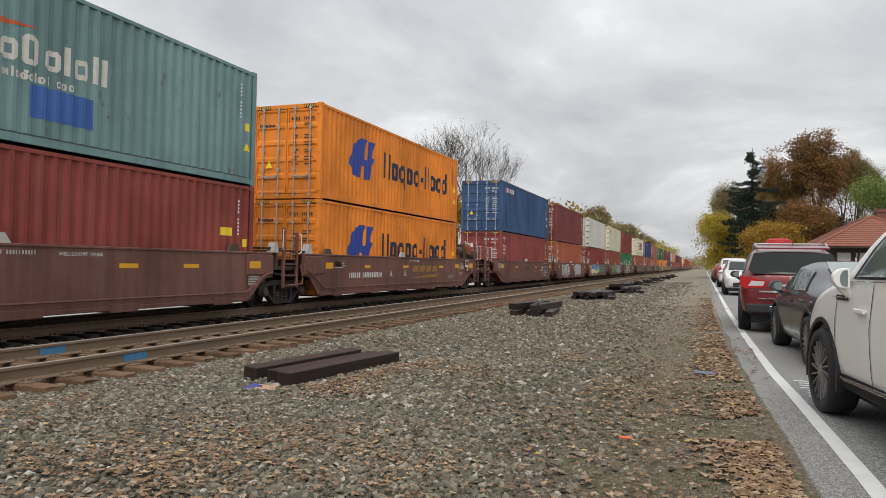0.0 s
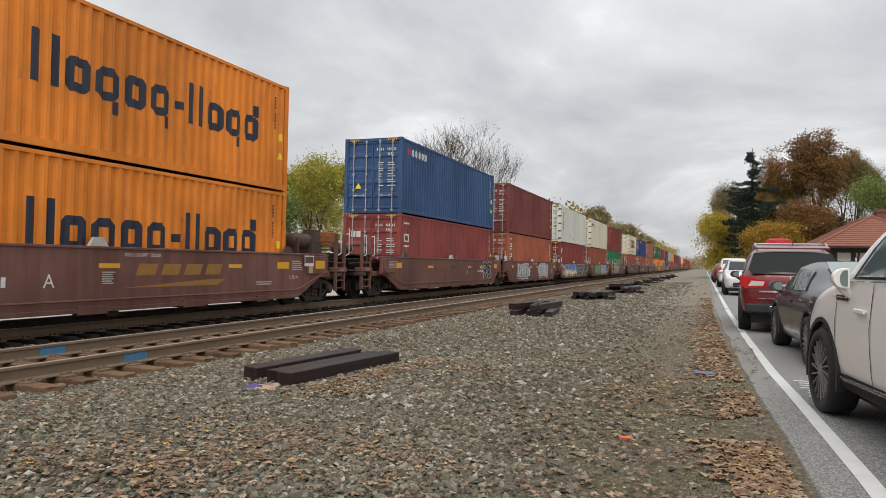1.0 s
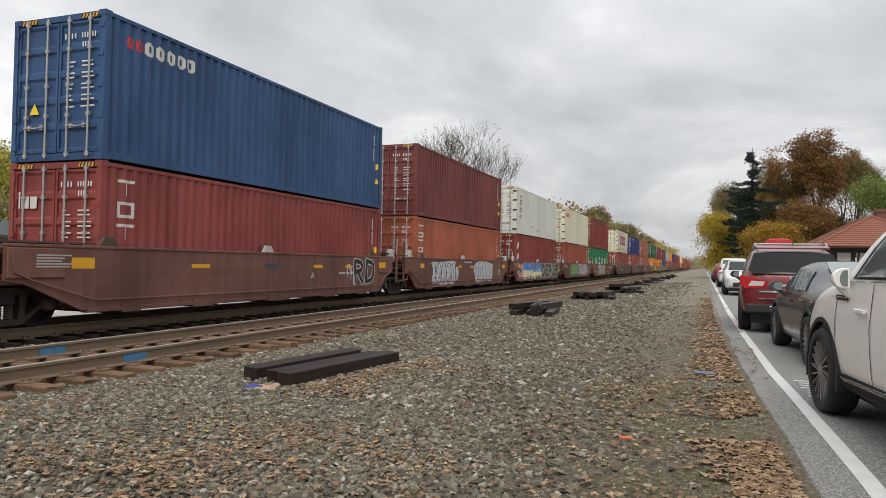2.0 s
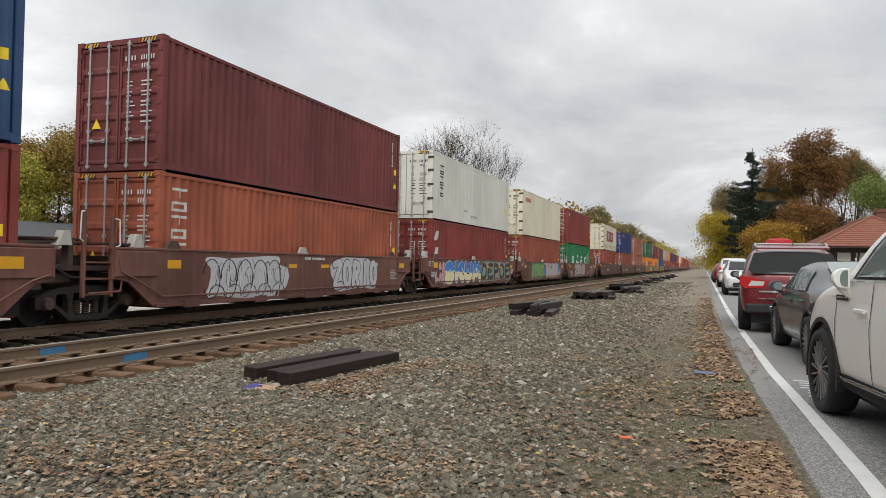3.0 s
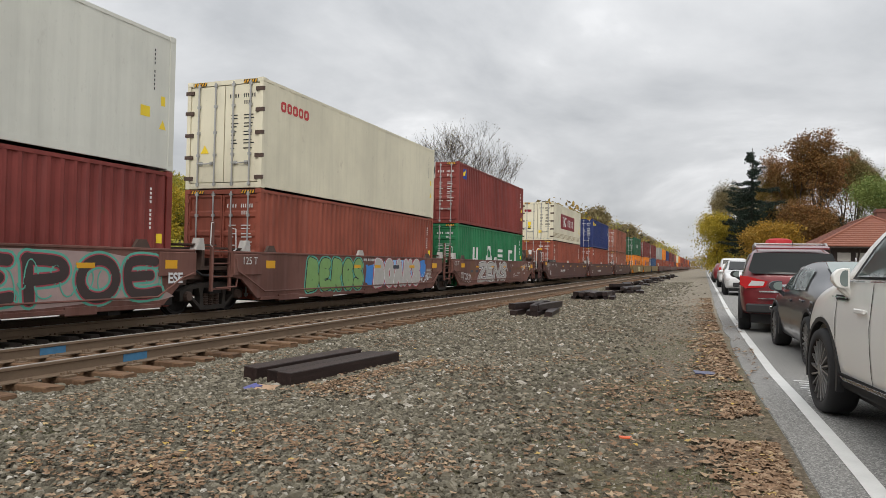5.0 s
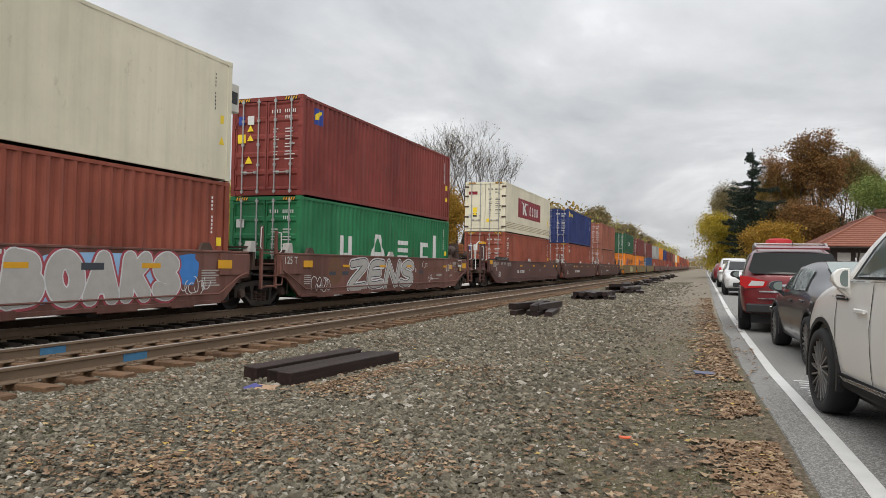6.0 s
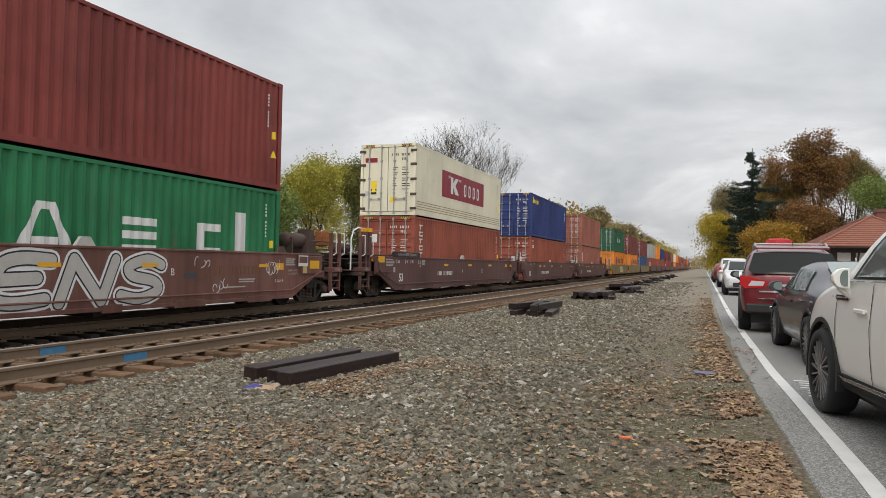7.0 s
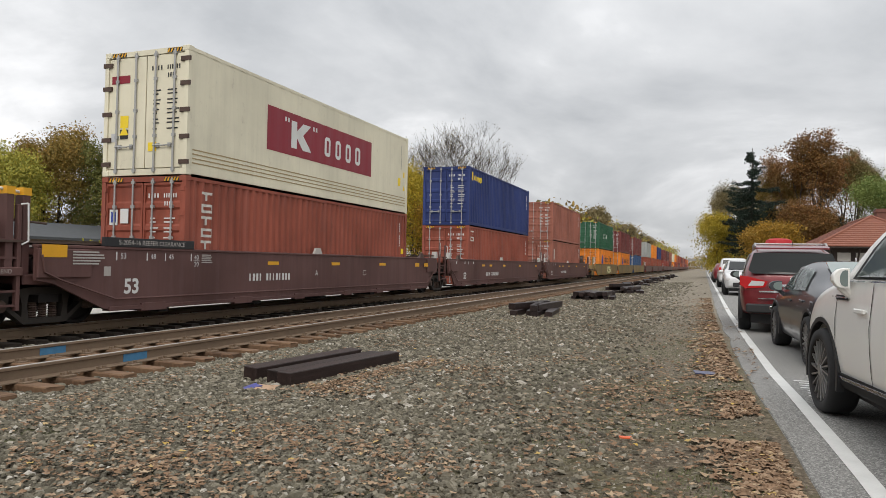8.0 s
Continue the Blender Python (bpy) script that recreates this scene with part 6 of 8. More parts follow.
for yy in (-0.9,):
    bm = bmesh.new()
    tube(bm, (-0.66, yy, 1.845), (0.66, yy, 1.845), 0.018, 8)
    part("cross_bar", bm, STEEL_GREY, red)
bm = bmesh.new()
tube(bm, (0.02, -1.9, 1.76), (0.02, -1.96, 1.86), 0.008, 5)
part("roof_antenna", bm, BLACK_PLASTIC, red)

# cars farther along
HW = 0.90
w2 = build_car("white compact SUV facing the camera, parked in line", pose(1.72, 38.0, ROAD_Z, 0, 0, 180), BRIGHT_WHITE_CAR, SUV_A, 0.36, 2.75, HW, detail=False)
common_trim(w2, SUV_A, HW, [[(0.78, 1.175), (-0.15, 1.185), (-0.15, 1.635), (0.0, 1.61)], [(-0.23, 1.185), (-1.45, 1.20), (-1.35, 1.64), (-0.23, 1.64)]], None, None, ((0.0, 0.9),), (0.60, 1.12), BRIGHT_WHITE_CAR)
panel("windscreen", [(-0.66, 0.95, 1.225), (0.66, 0.95, 1.225), (0.58, 0.06, 1.635), (-0.58, 0.06, 1.635)], 0.012, (0, 0.5, 0.8), GLASS, w2)
part("grille", boxes((-0.5, 0.5, 2.36, 2.44, 0.42, 0.62), bevel=0.02), BLACK_PLASTIC, w2)
for s in (-1, 1):
    part("head_lamp", boxes((min(s * 0.5, s * 0.78), max(s * 0.5, s * 0.78), 2.16, 2.34, 0.70, 0.82), bevel=0.02), LAMP_CLEAR, w2)
HW = 1.0
SUV_C = [(y * 1.04, a, b, c * 1.06, d * 1.13, e) for y, a, b, c, d, e in SUV_B]
w3 = build_car("large white SUV with a dark rear window, parked in line", pose(1.78, 52.0, ROAD_Z), BRIGHT_WHITE_CAR, SUV_C, 0.40, 3.0, HW, detail=False)
panel("rear_window", [(-0.76, -2.50, 1.28), (0.76, -2.50, 1.28), (0.68, -2.30, 1.84), (-0.68, -2.30, 1.84)], 0.02, (0, -1, 0.2), GLASS, w3)
for s in (-1, 1):
    part("tail_lamp", boxes((min(s * 0.80, s * 0.96), max(s * 0.80, s * 0.96), -2.62, -2.40, 0.95, 1.35), bevel=0.02), TAIL_RED, w3)
w4 = build_car("red car far along the parked row", pose(1.55, 68, ROAD_Z), RED_CAR, SUV_A, 0.36, 2.8, 0.92, detail=False)
w5 = build_car("dark car far along the parked row", pose(1.5, 78, ROAD_Z), DARK_CAR, SEDAN, 0.34, 2.8, 0.9, detail=False)


# ---- station house, umbrella, sheds behind the train ----
BRICK = plain("red_brown_brick", (0.17, 0.075, 0.055), 0.85, var=0.35, scale=7, bump=0.006)
ROOF_TILE = plain("terracotta_tile", (0.24, 0.088, 0.055), 0.75, var=0.25, scale=2.5)
WHITE_TIMBER = plain("white_panel", (0.55, 0.53, 0.50), 0.7)
DARK_TIMBER = plain("dark_timber", (0.045, 0.032, 0.028), 0.7)
SHINGLE = plain("dark_shingle", (0.075, 0.08, 0.085), 0.85, var=0.25, scale=4)
TAUPE = plain("taupe_siding", (0.24, 0.19, 0.165), 0.8)


def build_station():
    st = base("station_house", "brick station house with a terracotta hipped roof and white timber panels", "house")
    x0, x1, y0, y1, ez = 6.35, 13.75, 48.0, 64.0, 2.98
    ov = 0.95
    part("wall", boxes((x0 + ov, x1 - ov, y0 + ov, y1 - ov, 0.05, 1.35)), BRICK, st, "red-brown brick base")
    part("upper_wall", boxes((x0 + ov + 0.03, x1 - ov - 0.03, y0 + ov + 0.03, y1 - ov - 0.03, 1.35, ez)), DARK_TIMBER, st, "dark timber frame wall")
    part("soffit", boxes((x0 + 0.05, x1 - 0.05, y0 + 0.05, y1 - 0.05, ez - 0.10, ez - 0.02)), DARK_TIMBER, st)
    for k in range(6):
        a = x0 + ov + 0.35 + k * 1.0
        part("panel", boxes((a, a + 0.72, y0 + ov + 0.005, y0 + ov + 0.05, 1.5, 2.6)), WHITE_TIMBER if k % 3 != 2 else GLASS, st, "white infill panel")
    for k in range(9):
        b = y0 + ov + 0.5 + k * 1.5
        part("panel", boxes((x0 + ov - 0.02, x0 + ov + 0.035, b, b + 1.0, 1.5, 2.6)), WHITE_TIMBER if k % 3 == 0 else GLASS, st)
    for a in (x0 + 0.75, x0 + 2.4, x0 + 4.2):
        bm = bmesh.new()
        tube(bm, (a, y0 + ov, 2.1), (a, y0 + 0.25, ez - 0.1), 0.06, 6)
        part("bracket", bm, DARK_TIMBER, st)
    part("sign", boxes((x0 + 3.25, x0 + 4.0, y0 + 0.4, y0 + 0.46, 2.72, 2.98)), WHITE_TIMBER, st, "small white plain sign")
    # hipped roof of overlapping courses
    xm, rid0, rid1, rz = (x0 + x1) / 2, y0 + 4.1, y1 - 4.1, 5.03
    n = 15
    roof = part("roof", boxes((x0 + 0.1, x1 - 0.1, y0 + 0.1, y1 - 0.1, ez - 0.02, ez + 0.05)), ROOF_TILE, st, "terracotta tile roof")
    for k in range(n):
        f0, f1 = k / n, (k + 1.12) / n
        f1 = min(f1, 1)
        lift = 0.045

        def ring(f, dz):
            xa, xb = x0 + (xm - x0) * f, x1 - (x1 - xm) * f
            ya, yb = y0 + (rid0 - y0) * f, y1 - (y1 - rid1) * f
            z = ez + (rz - ez) * f + dz
            return [(xa, ya, z), (xb, ya, z), (xb, yb, z), (xa, yb, z)]
        bm = bmesh.new()
        rows = [[bm.verts.new(p) for p in r] for r in (ring(f0, -0.02), ring(f0, lift), ring(f1, 0.0))]
        for a, b in zip(rows, rows[1:]):
            for j in range(4):
                bm.faces.new((a[j], a[(j + 1) % 4], b[(j + 1) % 4], b[j]))
        part("tile_course", bm, ROOF_TILE, roof)
    for sx, sy in ((x0, y0), (x1, y0)):
        bm = bmesh.new()
        tube(bm, (sx, sy, ez + 0.05), (xm, rid0, rz + 0.03), 0.085, 8)
        part("hip_ridge", bm, ROOF_TILE, roof)
    bm = bmesh.new()
    tube(bm, (xm, rid0, rz + 0.03), (xm, rid1, rz + 0.03), 0.085, 8)
    part("ridge", bm, ROOF_TILE, roof)
    bm = boxes((xm + 0.95, xm + 1.85, rid0 + 3.2, rid0 + 4.1, 4.2, 5.80), bevel=0.02)
    box(bm, xm + 0.89, xm + 1.91, rid0 + 3.14, rid0 + 4.16, 5.55, 5.68)
    part("chimney", bm, BRICK, st, "red brick chimney")


build_station()


def build_umbrella():
    u = base("red_umbrella", "red canvas umbrella on a white pole beyond the parked cars", "umbrella", m=pose(4.62, 52, 0.1))
    bm = bmesh.new()
    lathe(bm, [(0.85, 2.98), (0.87, 3.12), (0.78, 3.36), (0.50, 3.46), (0.0, 3.49)], "z", 10)
    part("canopy", bm, plain("red_canvas", (0.42, 0.015, 0.02), 0.7), u, "red canvas canopy")
    bm = bmesh.new()
    tube(bm, (0, 0, 0), (0, 0, 3.2), 0.035, 8)
    part("pole", bm, WHITE_TIMBER, u)


build_umbrella()


def build_shed(name, label, x0, x1, y0, y1, eave, ridge, wall, roofm, doors):
    h = base(name, label, "house")
    part("wall", boxes((x0, x1, y0, y1, 0.0, eave)), wall, h)
    xm = (x0 + x1) / 2
    bm = bmesh.new()
    prism(bm, [(x0 - 0.4, eave - 0.05), (x1 + 0.4, eave - 0.05), (x1 + 0.4, eave + 0.1), (xm, ridge), (x0 - 0.4, eave + 0.1)], "y", y0 - 0.4, y1 + 0.4)
    part("roof", bm, roofm, h)
    for a, b, z0, z1, m in doors:
        w = part("window", boxes((x1 - 0.02, x1 + 0.05, a, b, z0, z1)), WHITE_TIMBER, h, "white framed window")
        part("pane", boxes((x1 + 0.05, x1 + 0.06, a + 0.1, b - 0.1, z0 + 0.1, z1 - 0.1)), m, w)


build_shed("low_building", "long low taupe building with a dark shingle roof behind the railway", -42, -34.5, 25.5, 39.5, 2.4, 3.5, TAUPE, SHINGLE, [(27 + k * 2.2, 28.2 + k * 2.2, 0.5, 2.0, GLASS) for k in range(6)])
build_shed("gabled_house", "grey house with a white-trimmed gable behind the railway", -52, -44, 53, 62, 2.8, 5.2, plain("grey_siding", (0.3, 0.31, 0.32), 0.8), SHINGLE, [(55, 56.2, 0.8, 2.0, GLASS), (58, 59.2, 0.8, 2.0, GLASS)])
bridge = base("overpass", "grey concrete overpass across the tracks in the distance", "bridge", m=pose(0, 640, 0))
CONC = plain("old_concrete", (0.33, 0.32, 0.30), 0.85)
part("deck", boxes((-60, 40, 0, 9, 7.2, 8.8)), CONC, bridge)
for a in (-18, -3.5, 12):
    part("pier", boxes((a, a + 1.4, 1, 8, 0, 7.2)), CONC, bridge)

for x, y, h, w, sd in ((-23.5, 23.0, 1.9, 3.4, 71), (-24.5, 27.0, 2.1, 3.6, 72)):
    tree(x, y, h, w, "yellowgreen", "low bright yellow-green shrub beside the railway", sd, per=60, size=0.07, depth=3, trunk_r=0.06, blob=0.35, low=0.08)


# ---- paint and marks on the train ----
NAVY_INK = plain("navy_ink", (0.012, 0.016, 0.035), 0.5, var=0.15)
LOGO_BLUE = plain("logo_blue", (0.02, 0.05, 0.30), 0.5, var=0.15)
LOGO_RED = plain("logo_crimson", (0.24, 0.008, 0.022), 0.5, var=0.12)
OFF_WHITE = plain("chipped_white", (0.60, 0.58, 0.53), 0.7, var=0.22, scale=9)
BRIGHT_BLUE = plain("patch_blue", (0.035, 0.115, 0.36), 0.6, var=0.25, scale=2)
ORANGE_INK = plain("orange_ink", (0.55, 0.10, 0.02), 0.6)
GOLD_FADE = plain("faded_gold", (0.30, 0.15, 0.03), 0.7, var=0.3, scale=7)
GHOST = plain("ghost_mark", (0.16, 0.075, 0.04), 0.75, var=0.3, scale=6)
SILVER_SPRAY = plain("silver_spray", (0.58, 0.58, 0.60), 0.55, 0.15, var=0.22, scale=4)
SPRAY = {n: plain("spray_" + n, c, 0.6, var=0.22, scale=5) for n, c in dict(
    blue=(0.045, 0.22, 0.60), cream=(0.80, 0.73, 0.44), pink=(0.58, 0.33, 0.36), teal=(0.11, 0.42, 0.32), red=(0.40, 0.07, 0.09), black=(0.012, 0.012, 0.014), white=(0.7, 0.7, 0.7),
    green=(0.20, 0.36, 0.12), grey=(0.45, 0.43, 0.40), violet=(0.22, 0.17, 0.36), dark=(0.045, 0.03, 0.028), lilac=(0.43, 0.35, 0.38), mauve=(0.40, 0.29, 0.27), brown=(0.10, 0.048, 0.036), pale=(0.5, 0.58, 0.5), pale_blue=(0.3, 0.5, 0.75)).items()}
BLUE_GREY = plain("blue_grey_patch", (0.045, 0.052, 0.065), 0.65)
SIDE = SILL_X + 0.001


def sill_rect(k, y0, y1, z0, z1, material, name="reflector", lift=0.004, label=""):
    car, *_ = WELLS_AT[k]
    # past the ends the casing stands proud of the sill
    x = SIDE + (0.052 if y0 < WELLS_AT[k][1] + 1.12 or y1 > WELLS_AT[k][2] - 1.12 else 0.0)
    return part(name, boxes((x, x + lift, y0, y1, z0, z1)), material, car, label)


def sill_text(k, s, y, z, size, material, lift=0.006, **kw):
    x = SIDE + lift + (0.052 if y < WELLS_AT[k][1] + 1.12 or y > WELLS_AT[k][2] - 1.12 else 0.0)
    return face_text("lettering", s, y, z, size, material, WELLS_AT[k][0], x, **kw)


def small_print(k, y, z, w, rows, h=0.035, material=DUSTY_WHITE):
    rng = random.Random(int(y * 100) + k)
    x = SIDE + 0.003 + (0.052 if y < WELLS_AT[k][1] + 1.12 or y > WELLS_AT[k][2] - 1.12 else 0.0)
    if h > 0.05:                       # larger marks: one bar a character
        n = max(2, int(w / (h * 0.78)))
        bm = boxes(*[(x, x + 0.003, y + k * w / n, y + k * w / n + w / n * rng.choice((0.35, 0.55, 0.6)), z, z + h) for k in range(n) if k != n // 3])
    else:
        bm = boxes(*[(x, x + 0.003, y, y + w * rng.uniform(0.65, 1), z - j * h * 1.9, z - j * h * 1.9 + h) for j in range(rows)])
    tagged(part("small_print", bm, material, WELLS_AT[k][0], "rows of tiny stencilled print"), kind="stuff")


RING = [(0.5 + 0.42 * math.cos(q), 0.5 + 0.5 * math.sin(q)) for q in np.linspace(0.3, 0.3 + 2 * math.pi, 15)]
STROKES = {
    "A": [[(0.05, 0), (0.45, 1)], [(0.45, 1), (0.92, 0)], [(0.22, 0.32), (0.74, 0.32)]],
    "B": [[(0.12, 0), (0.12, 1)], [(0.12, 0.98), (0.66, 0.90), (0.68, 0.62), (0.15, 0.52)], [(0.15, 0.52), (0.85, 0.44), (0.86, 0.10), (0.12, 0.03)]],
    "D": [[(0.12, 0), (0.15, 1)], [(0.12, 0.98), (0.75, 0.86), (0.88, 0.4), (0.6, 0.06), (0.10, 0.02)]],
    "E": [[(0.88, 0.95), (0.40, 0.98), (0.12, 0.80), (0.12, 0.18), (0.42, 0.02), (0.92, 0.08)], [(0.12, 0.52), (0.72, 0.55)]],
    "G": [[(0.88, 0.85), (0.5, 1), (0.12, 0.72), (0.12, 0.25), (0.5, 0), (0.88, 0.15), (0.86, 0.46), (0.55, 0.46)]],
    "I": [[(0.5, 0), (0.52, 1)]],
    "K": [[(0.10, 0), (0.14, 1)], [(0.85, 1), (0.20, 0.46)], [(0.36, 0.58), (0.92, 0)]],
    "M": [[(0.04, 0), (0.18, 1)], [(0.18, 1), (0.48, 0.34)], [(0.48, 0.34), (0.80, 1)], [(0.80, 1), (0.97, 0)]],
    "N": [[(0.08, 0), (0.14, 1)], [(0.14, 1), (0.84, 0)], [(0.84, 0), (0.92, 1)]],
    "O": [RING],
    "P": [[(0.12, 0), (0.14, 1)], [(0.12, 0.98), (0.78, 0.90), (0.80, 0.56), (0.14, 0.46)]],
    "R": [[(0.12, 0), (0.14, 1)], [(0.12, 0.98), (0.74, 0.90), (0.76, 0.58), (0.14, 0.48)], [(0.40, 0.48), (0.90, 0)]],
    "S": [[(0.86, 0.86), (0.52, 1.0), (0.14, 0.82), (0.26, 0.58), (0.74, 0.44), (0.88, 0.20), (0.50, 0.0), (0.08, 0.10)]],
    "U": [[(0.10, 1), (0.12, 0.28), (0.46, 0.0), (0.82, 0.2), (0.90, 1)]],
    "Z": [[(0.08, 0.94), (0.92, 0.98), (0.08, 0.04), (0.95, 0.02)]],
}


def ribbon(verts, faces, pts, w, x):
    """A flat stroke of width w with round ends through points in y and z; bends are rounded where there are more than three points."""
    if len(pts) > 3:
        dense = []
        for p0, p1, p2, p3 in zip([pts[0]] + pts[:-2], pts[:-1], pts[1:], pts[2:] + [pts[-1]]):
            for q in np.linspace(0, 1, 5)[:-1]:
                dense.append(tuple(0.5 * (2 * b + (c - a) * q + (2 * a - 5 * b + 4 * c - d) * q * q + (3 * b - a - 3 * c + d) * q ** 3) for a, b, c, d in zip(p0, p1, p2, p3)))
        pts = dense + [pts[-1]]
    for j, (a, b) in enumerate(zip(pts, pts[1:])):
        t = math.atan2(b[1] - a[1], b[0] - a[0])
        k, xx = len(verts), x + 0.00003 * j
        ring = [(a[0] + w / 2 * math.cos(t + q), a[1] + w / 2 * math.sin(t + q)) for q in np.linspace(math.pi / 2, 1.5 * math.pi, 7)]
        ring += [(b[0] + w / 2 * math.cos(t + q), b[1] + w / 2 * math.sin(t + q)) for q in np.linspace(-math.pi / 2, math.pi / 2, 7)]
        verts += [(xx, y, z) for y, z in ring]
        faces.append(tuple(range(k, k + 14)))


def wild_letters(k, s, y0, y1, z0, z1, fill, edge, back=None, shear=0.0, second=None, seed=1, fat=0.30):
    """Sprayed lettering of fat rounded strokes: a wide back colour, an edge, the fill, and a second colour over its upper half."""
    car = WELLS_AT[k][0]
    h, n = z1 - z0, len(s)
    slot = (y1 - y0) / n
    w = h * fat
    for off, mat, lift in ((0.15, back, 0.003), (0.055, edge, 0.0075), (0.0, fill, 0.012), (-0.015, second, 0.0165)):
        if mat is None:
            continue
        verts, faces = [], []
        for i, ch in enumerate(s):
            rng = random.Random(seed * 77 + i * 13 + ord(ch))
            tilt, drop = rng.uniform(-0.10, 0.10) + shear, rng.uniform(-0.03, 0.03)
            m = w / 2 + 0.03
            for j, st in enumerate(STROKES[ch]):
                pts = [(y0 + i * slot + m * 0.75 + u * (slot * 1.06 - 1.5 * m) + tilt * (v - 0.5) * h, z0 + m + drop * h * 0.5 + v * (h - 2 * m)) for u, v in st]
                ribbon(verts, faces, pts, w + off, SIDE + lift + i * 0.0008 + j * 0.00025)
        sheet = raw_mesh("graffiti", [(x, y, min(max(z, 0.47), 1.675)) for x, y, z in verts], faces)
        if second is mat:
            # only the upper part of each letter carries the second colour
            bm = bmesh.new()
            bm.from_mesh(sheet)
            bmesh.ops.bisect_plane(bm, geom=bm.verts[:] + bm.edges[:] + bm.faces[:], plane_co=(0, (y0 + y1) / 2, z0 + h * 0.50), plane_no=(0, 0.03, 1), clear_inner=True)
            bm.to_mesh(sheet)
            bm.free()
        tagged(put("graffiti", sheet, mat, car, "sprayed graffiti lettering"), kind="stuff")


def cloud_shape(k, y0, y1, z0, z1, material, seed, lift=0.002, label="sprayed graffiti background"):
    rng = random.Random(seed)
    pts = []
    n = 36
    for j in range(n):
        a = 2 * math.pi * j / n
        r = 1 + 0.10 * math.sin(a * 5 + seed) + rng.uniform(-0.04, 0.04)
        c, s = math.cos(a), math.sin(a)
        c = math.copysign(abs(c) ** 0.45, c)
        s = math.copysign(abs(s) ** 0.45, s)
        pts.append(((y0 + y1) / 2 + c * r * (y1 - y0) / 2.15, min(1.60, max(0.52, (z0 + z1) / 2 + s * r * (z1 - z0) / 2.1))))
    bm = bmesh.new()
    prism(bm, pts, "x", SIDE, SIDE + lift)
    return part("graffiti", bm, material, WELLS_AT[k][0], label)


def scribble(k, y, z, w, h, material, seed, r=0.012, n=14):
    """A tag of looping sprayed strokes."""
    rng = random.Random(seed)
    bm = bmesh.new()
    for j in range(max(3, n // 3)):
        cy, cz = y + w * (j + 0.5) / max(3, n // 3) + rng.uniform(-0.05, 0.05) * w, z + h * rng.uniform(0.3, 0.7)
        a0, turn = rng.uniform(0, 6.28), rng.choice((-1, 1)) * rng.uniform(2.2, 5.2)
        ry, rz = w * rng.uniform(0.08, 0.2), h * rng.uniform(0.25, 0.5)
        pts = [(SIDE + 0.010, cy + ry * math.cos(a0 + turn * q) + 0.10 * w * q, cz + rz * math.sin(a0 + turn * q) * (1 - 0.3 * q)) for q in np.linspace(0, 1, 10)]
        pipe(bm, pts, r, 4)
    for v in bm.verts:
        v.co.x = SIDE + 0.012 + (v.co.x - SIDE - 0.010) * 0.15
    tagged(part("graffiti", bm, material, WELLS_AT[k][0], "thin looping sprayed tag"), kind="stuff")


def shape_on(k, level, segs, material, name="marking", label="", style="dry", lift=0.005):
    c, z = BOXES_AT[k, level]
    pitch, depth = (0.277, 0.046) if style == "dry" else (0.55, 0.008)
    ob = side_paint(name, c, segs, material, depth, pitch, 0.0, label, lift)
    if name in ("marking", "emblem", "paint_patch"):
        tagged(ob, kind="stuff")
    return ob


def upright_word(k, level, n, y0, y1, z_top, step, material, style="dry"):
    """A word that runs down the wall, as plain blocks one under another."""
    segs = []
    for j in range(n):
        z1 = z_top - j * step
        z0 = z1 - step * 0.72
        w = (y1 - y0)
        st = 0.06
        if j % 2 == 0:
            segs += outline([(y0, z1 - st), (y0 + w / 2 - st / 2, z1 - st), (y0 + w / 2 - st / 2, z0), (y0 + w / 2 + st / 2, z0), (y0 + w / 2 + st / 2, z1 - st), (y1, z1 - st), (y1, z1), (y0, z1)])
        else:
            segs += rect(y0, y1, z0, z1)
            segs += rect(y0 + st, y1 - st, z0 + st, z1 - st)
    return shape_on(k, level, segs, material, "marking", "upright row of white blocks", style)


# teal and oxide pair
shape_on(0, 1, rect(5.86, 7.18, 3.86, 4.43), BRIGHT_BLUE, "paint_patch", "blue repainted patch")
shape_on(0, 1, outline([(4.0, 5.15), (5.3, 5.30), (6.05, 5.42), (5.3, 5.40), (4.0, 5.32)]), ORANGE_INK, "marking", "orange brush stroke")
shape_on(0, 1, word_bars("xBxIxT", 5.30, 4.74, 0.52, 0.36), OFF_WHITE, "marking", "chipped white company name bars")
shape_on(0, 1, word_bars("xxx xiIxdxIxT xxx", 4.85, 4.47, 0.17, 0.3), OFF_WHITE, "marking", "thin white line of bars")
# dark slate bar at the wall's foot, the bottom rail's shade painted in
for z in (3.36 + 0.12, ):
    shape_on(0, 1, rect(0.3, 11.9, 3.52, 3.56), BLUE_GREY, "scuff")
sill_text(0, "WELL LD LMT 124,600", 6.79, 1.52, 0.10, WHITE_P)
small_print(0, 5.0, 1.50, 0.9, 1, 0.07)
for a, b in ((7.67, 8.15), (9.44, 9.93)):
    sill_rect(0, a, b, 1.27, 1.36, YELLOW_P, label="yellow reflector")
sill_rect(0, 11.70, 12.16, 1.26, 1.44, YELLOW_P, label="yellow reflector")
small_print(0, 11.66, 1.05, 0.46, 6, 0.022)
shape_on(0, 0, rect(10.95, 11.35, 2.05, 2.25), YELLOW_W, "caution_label", "yellow caution label")

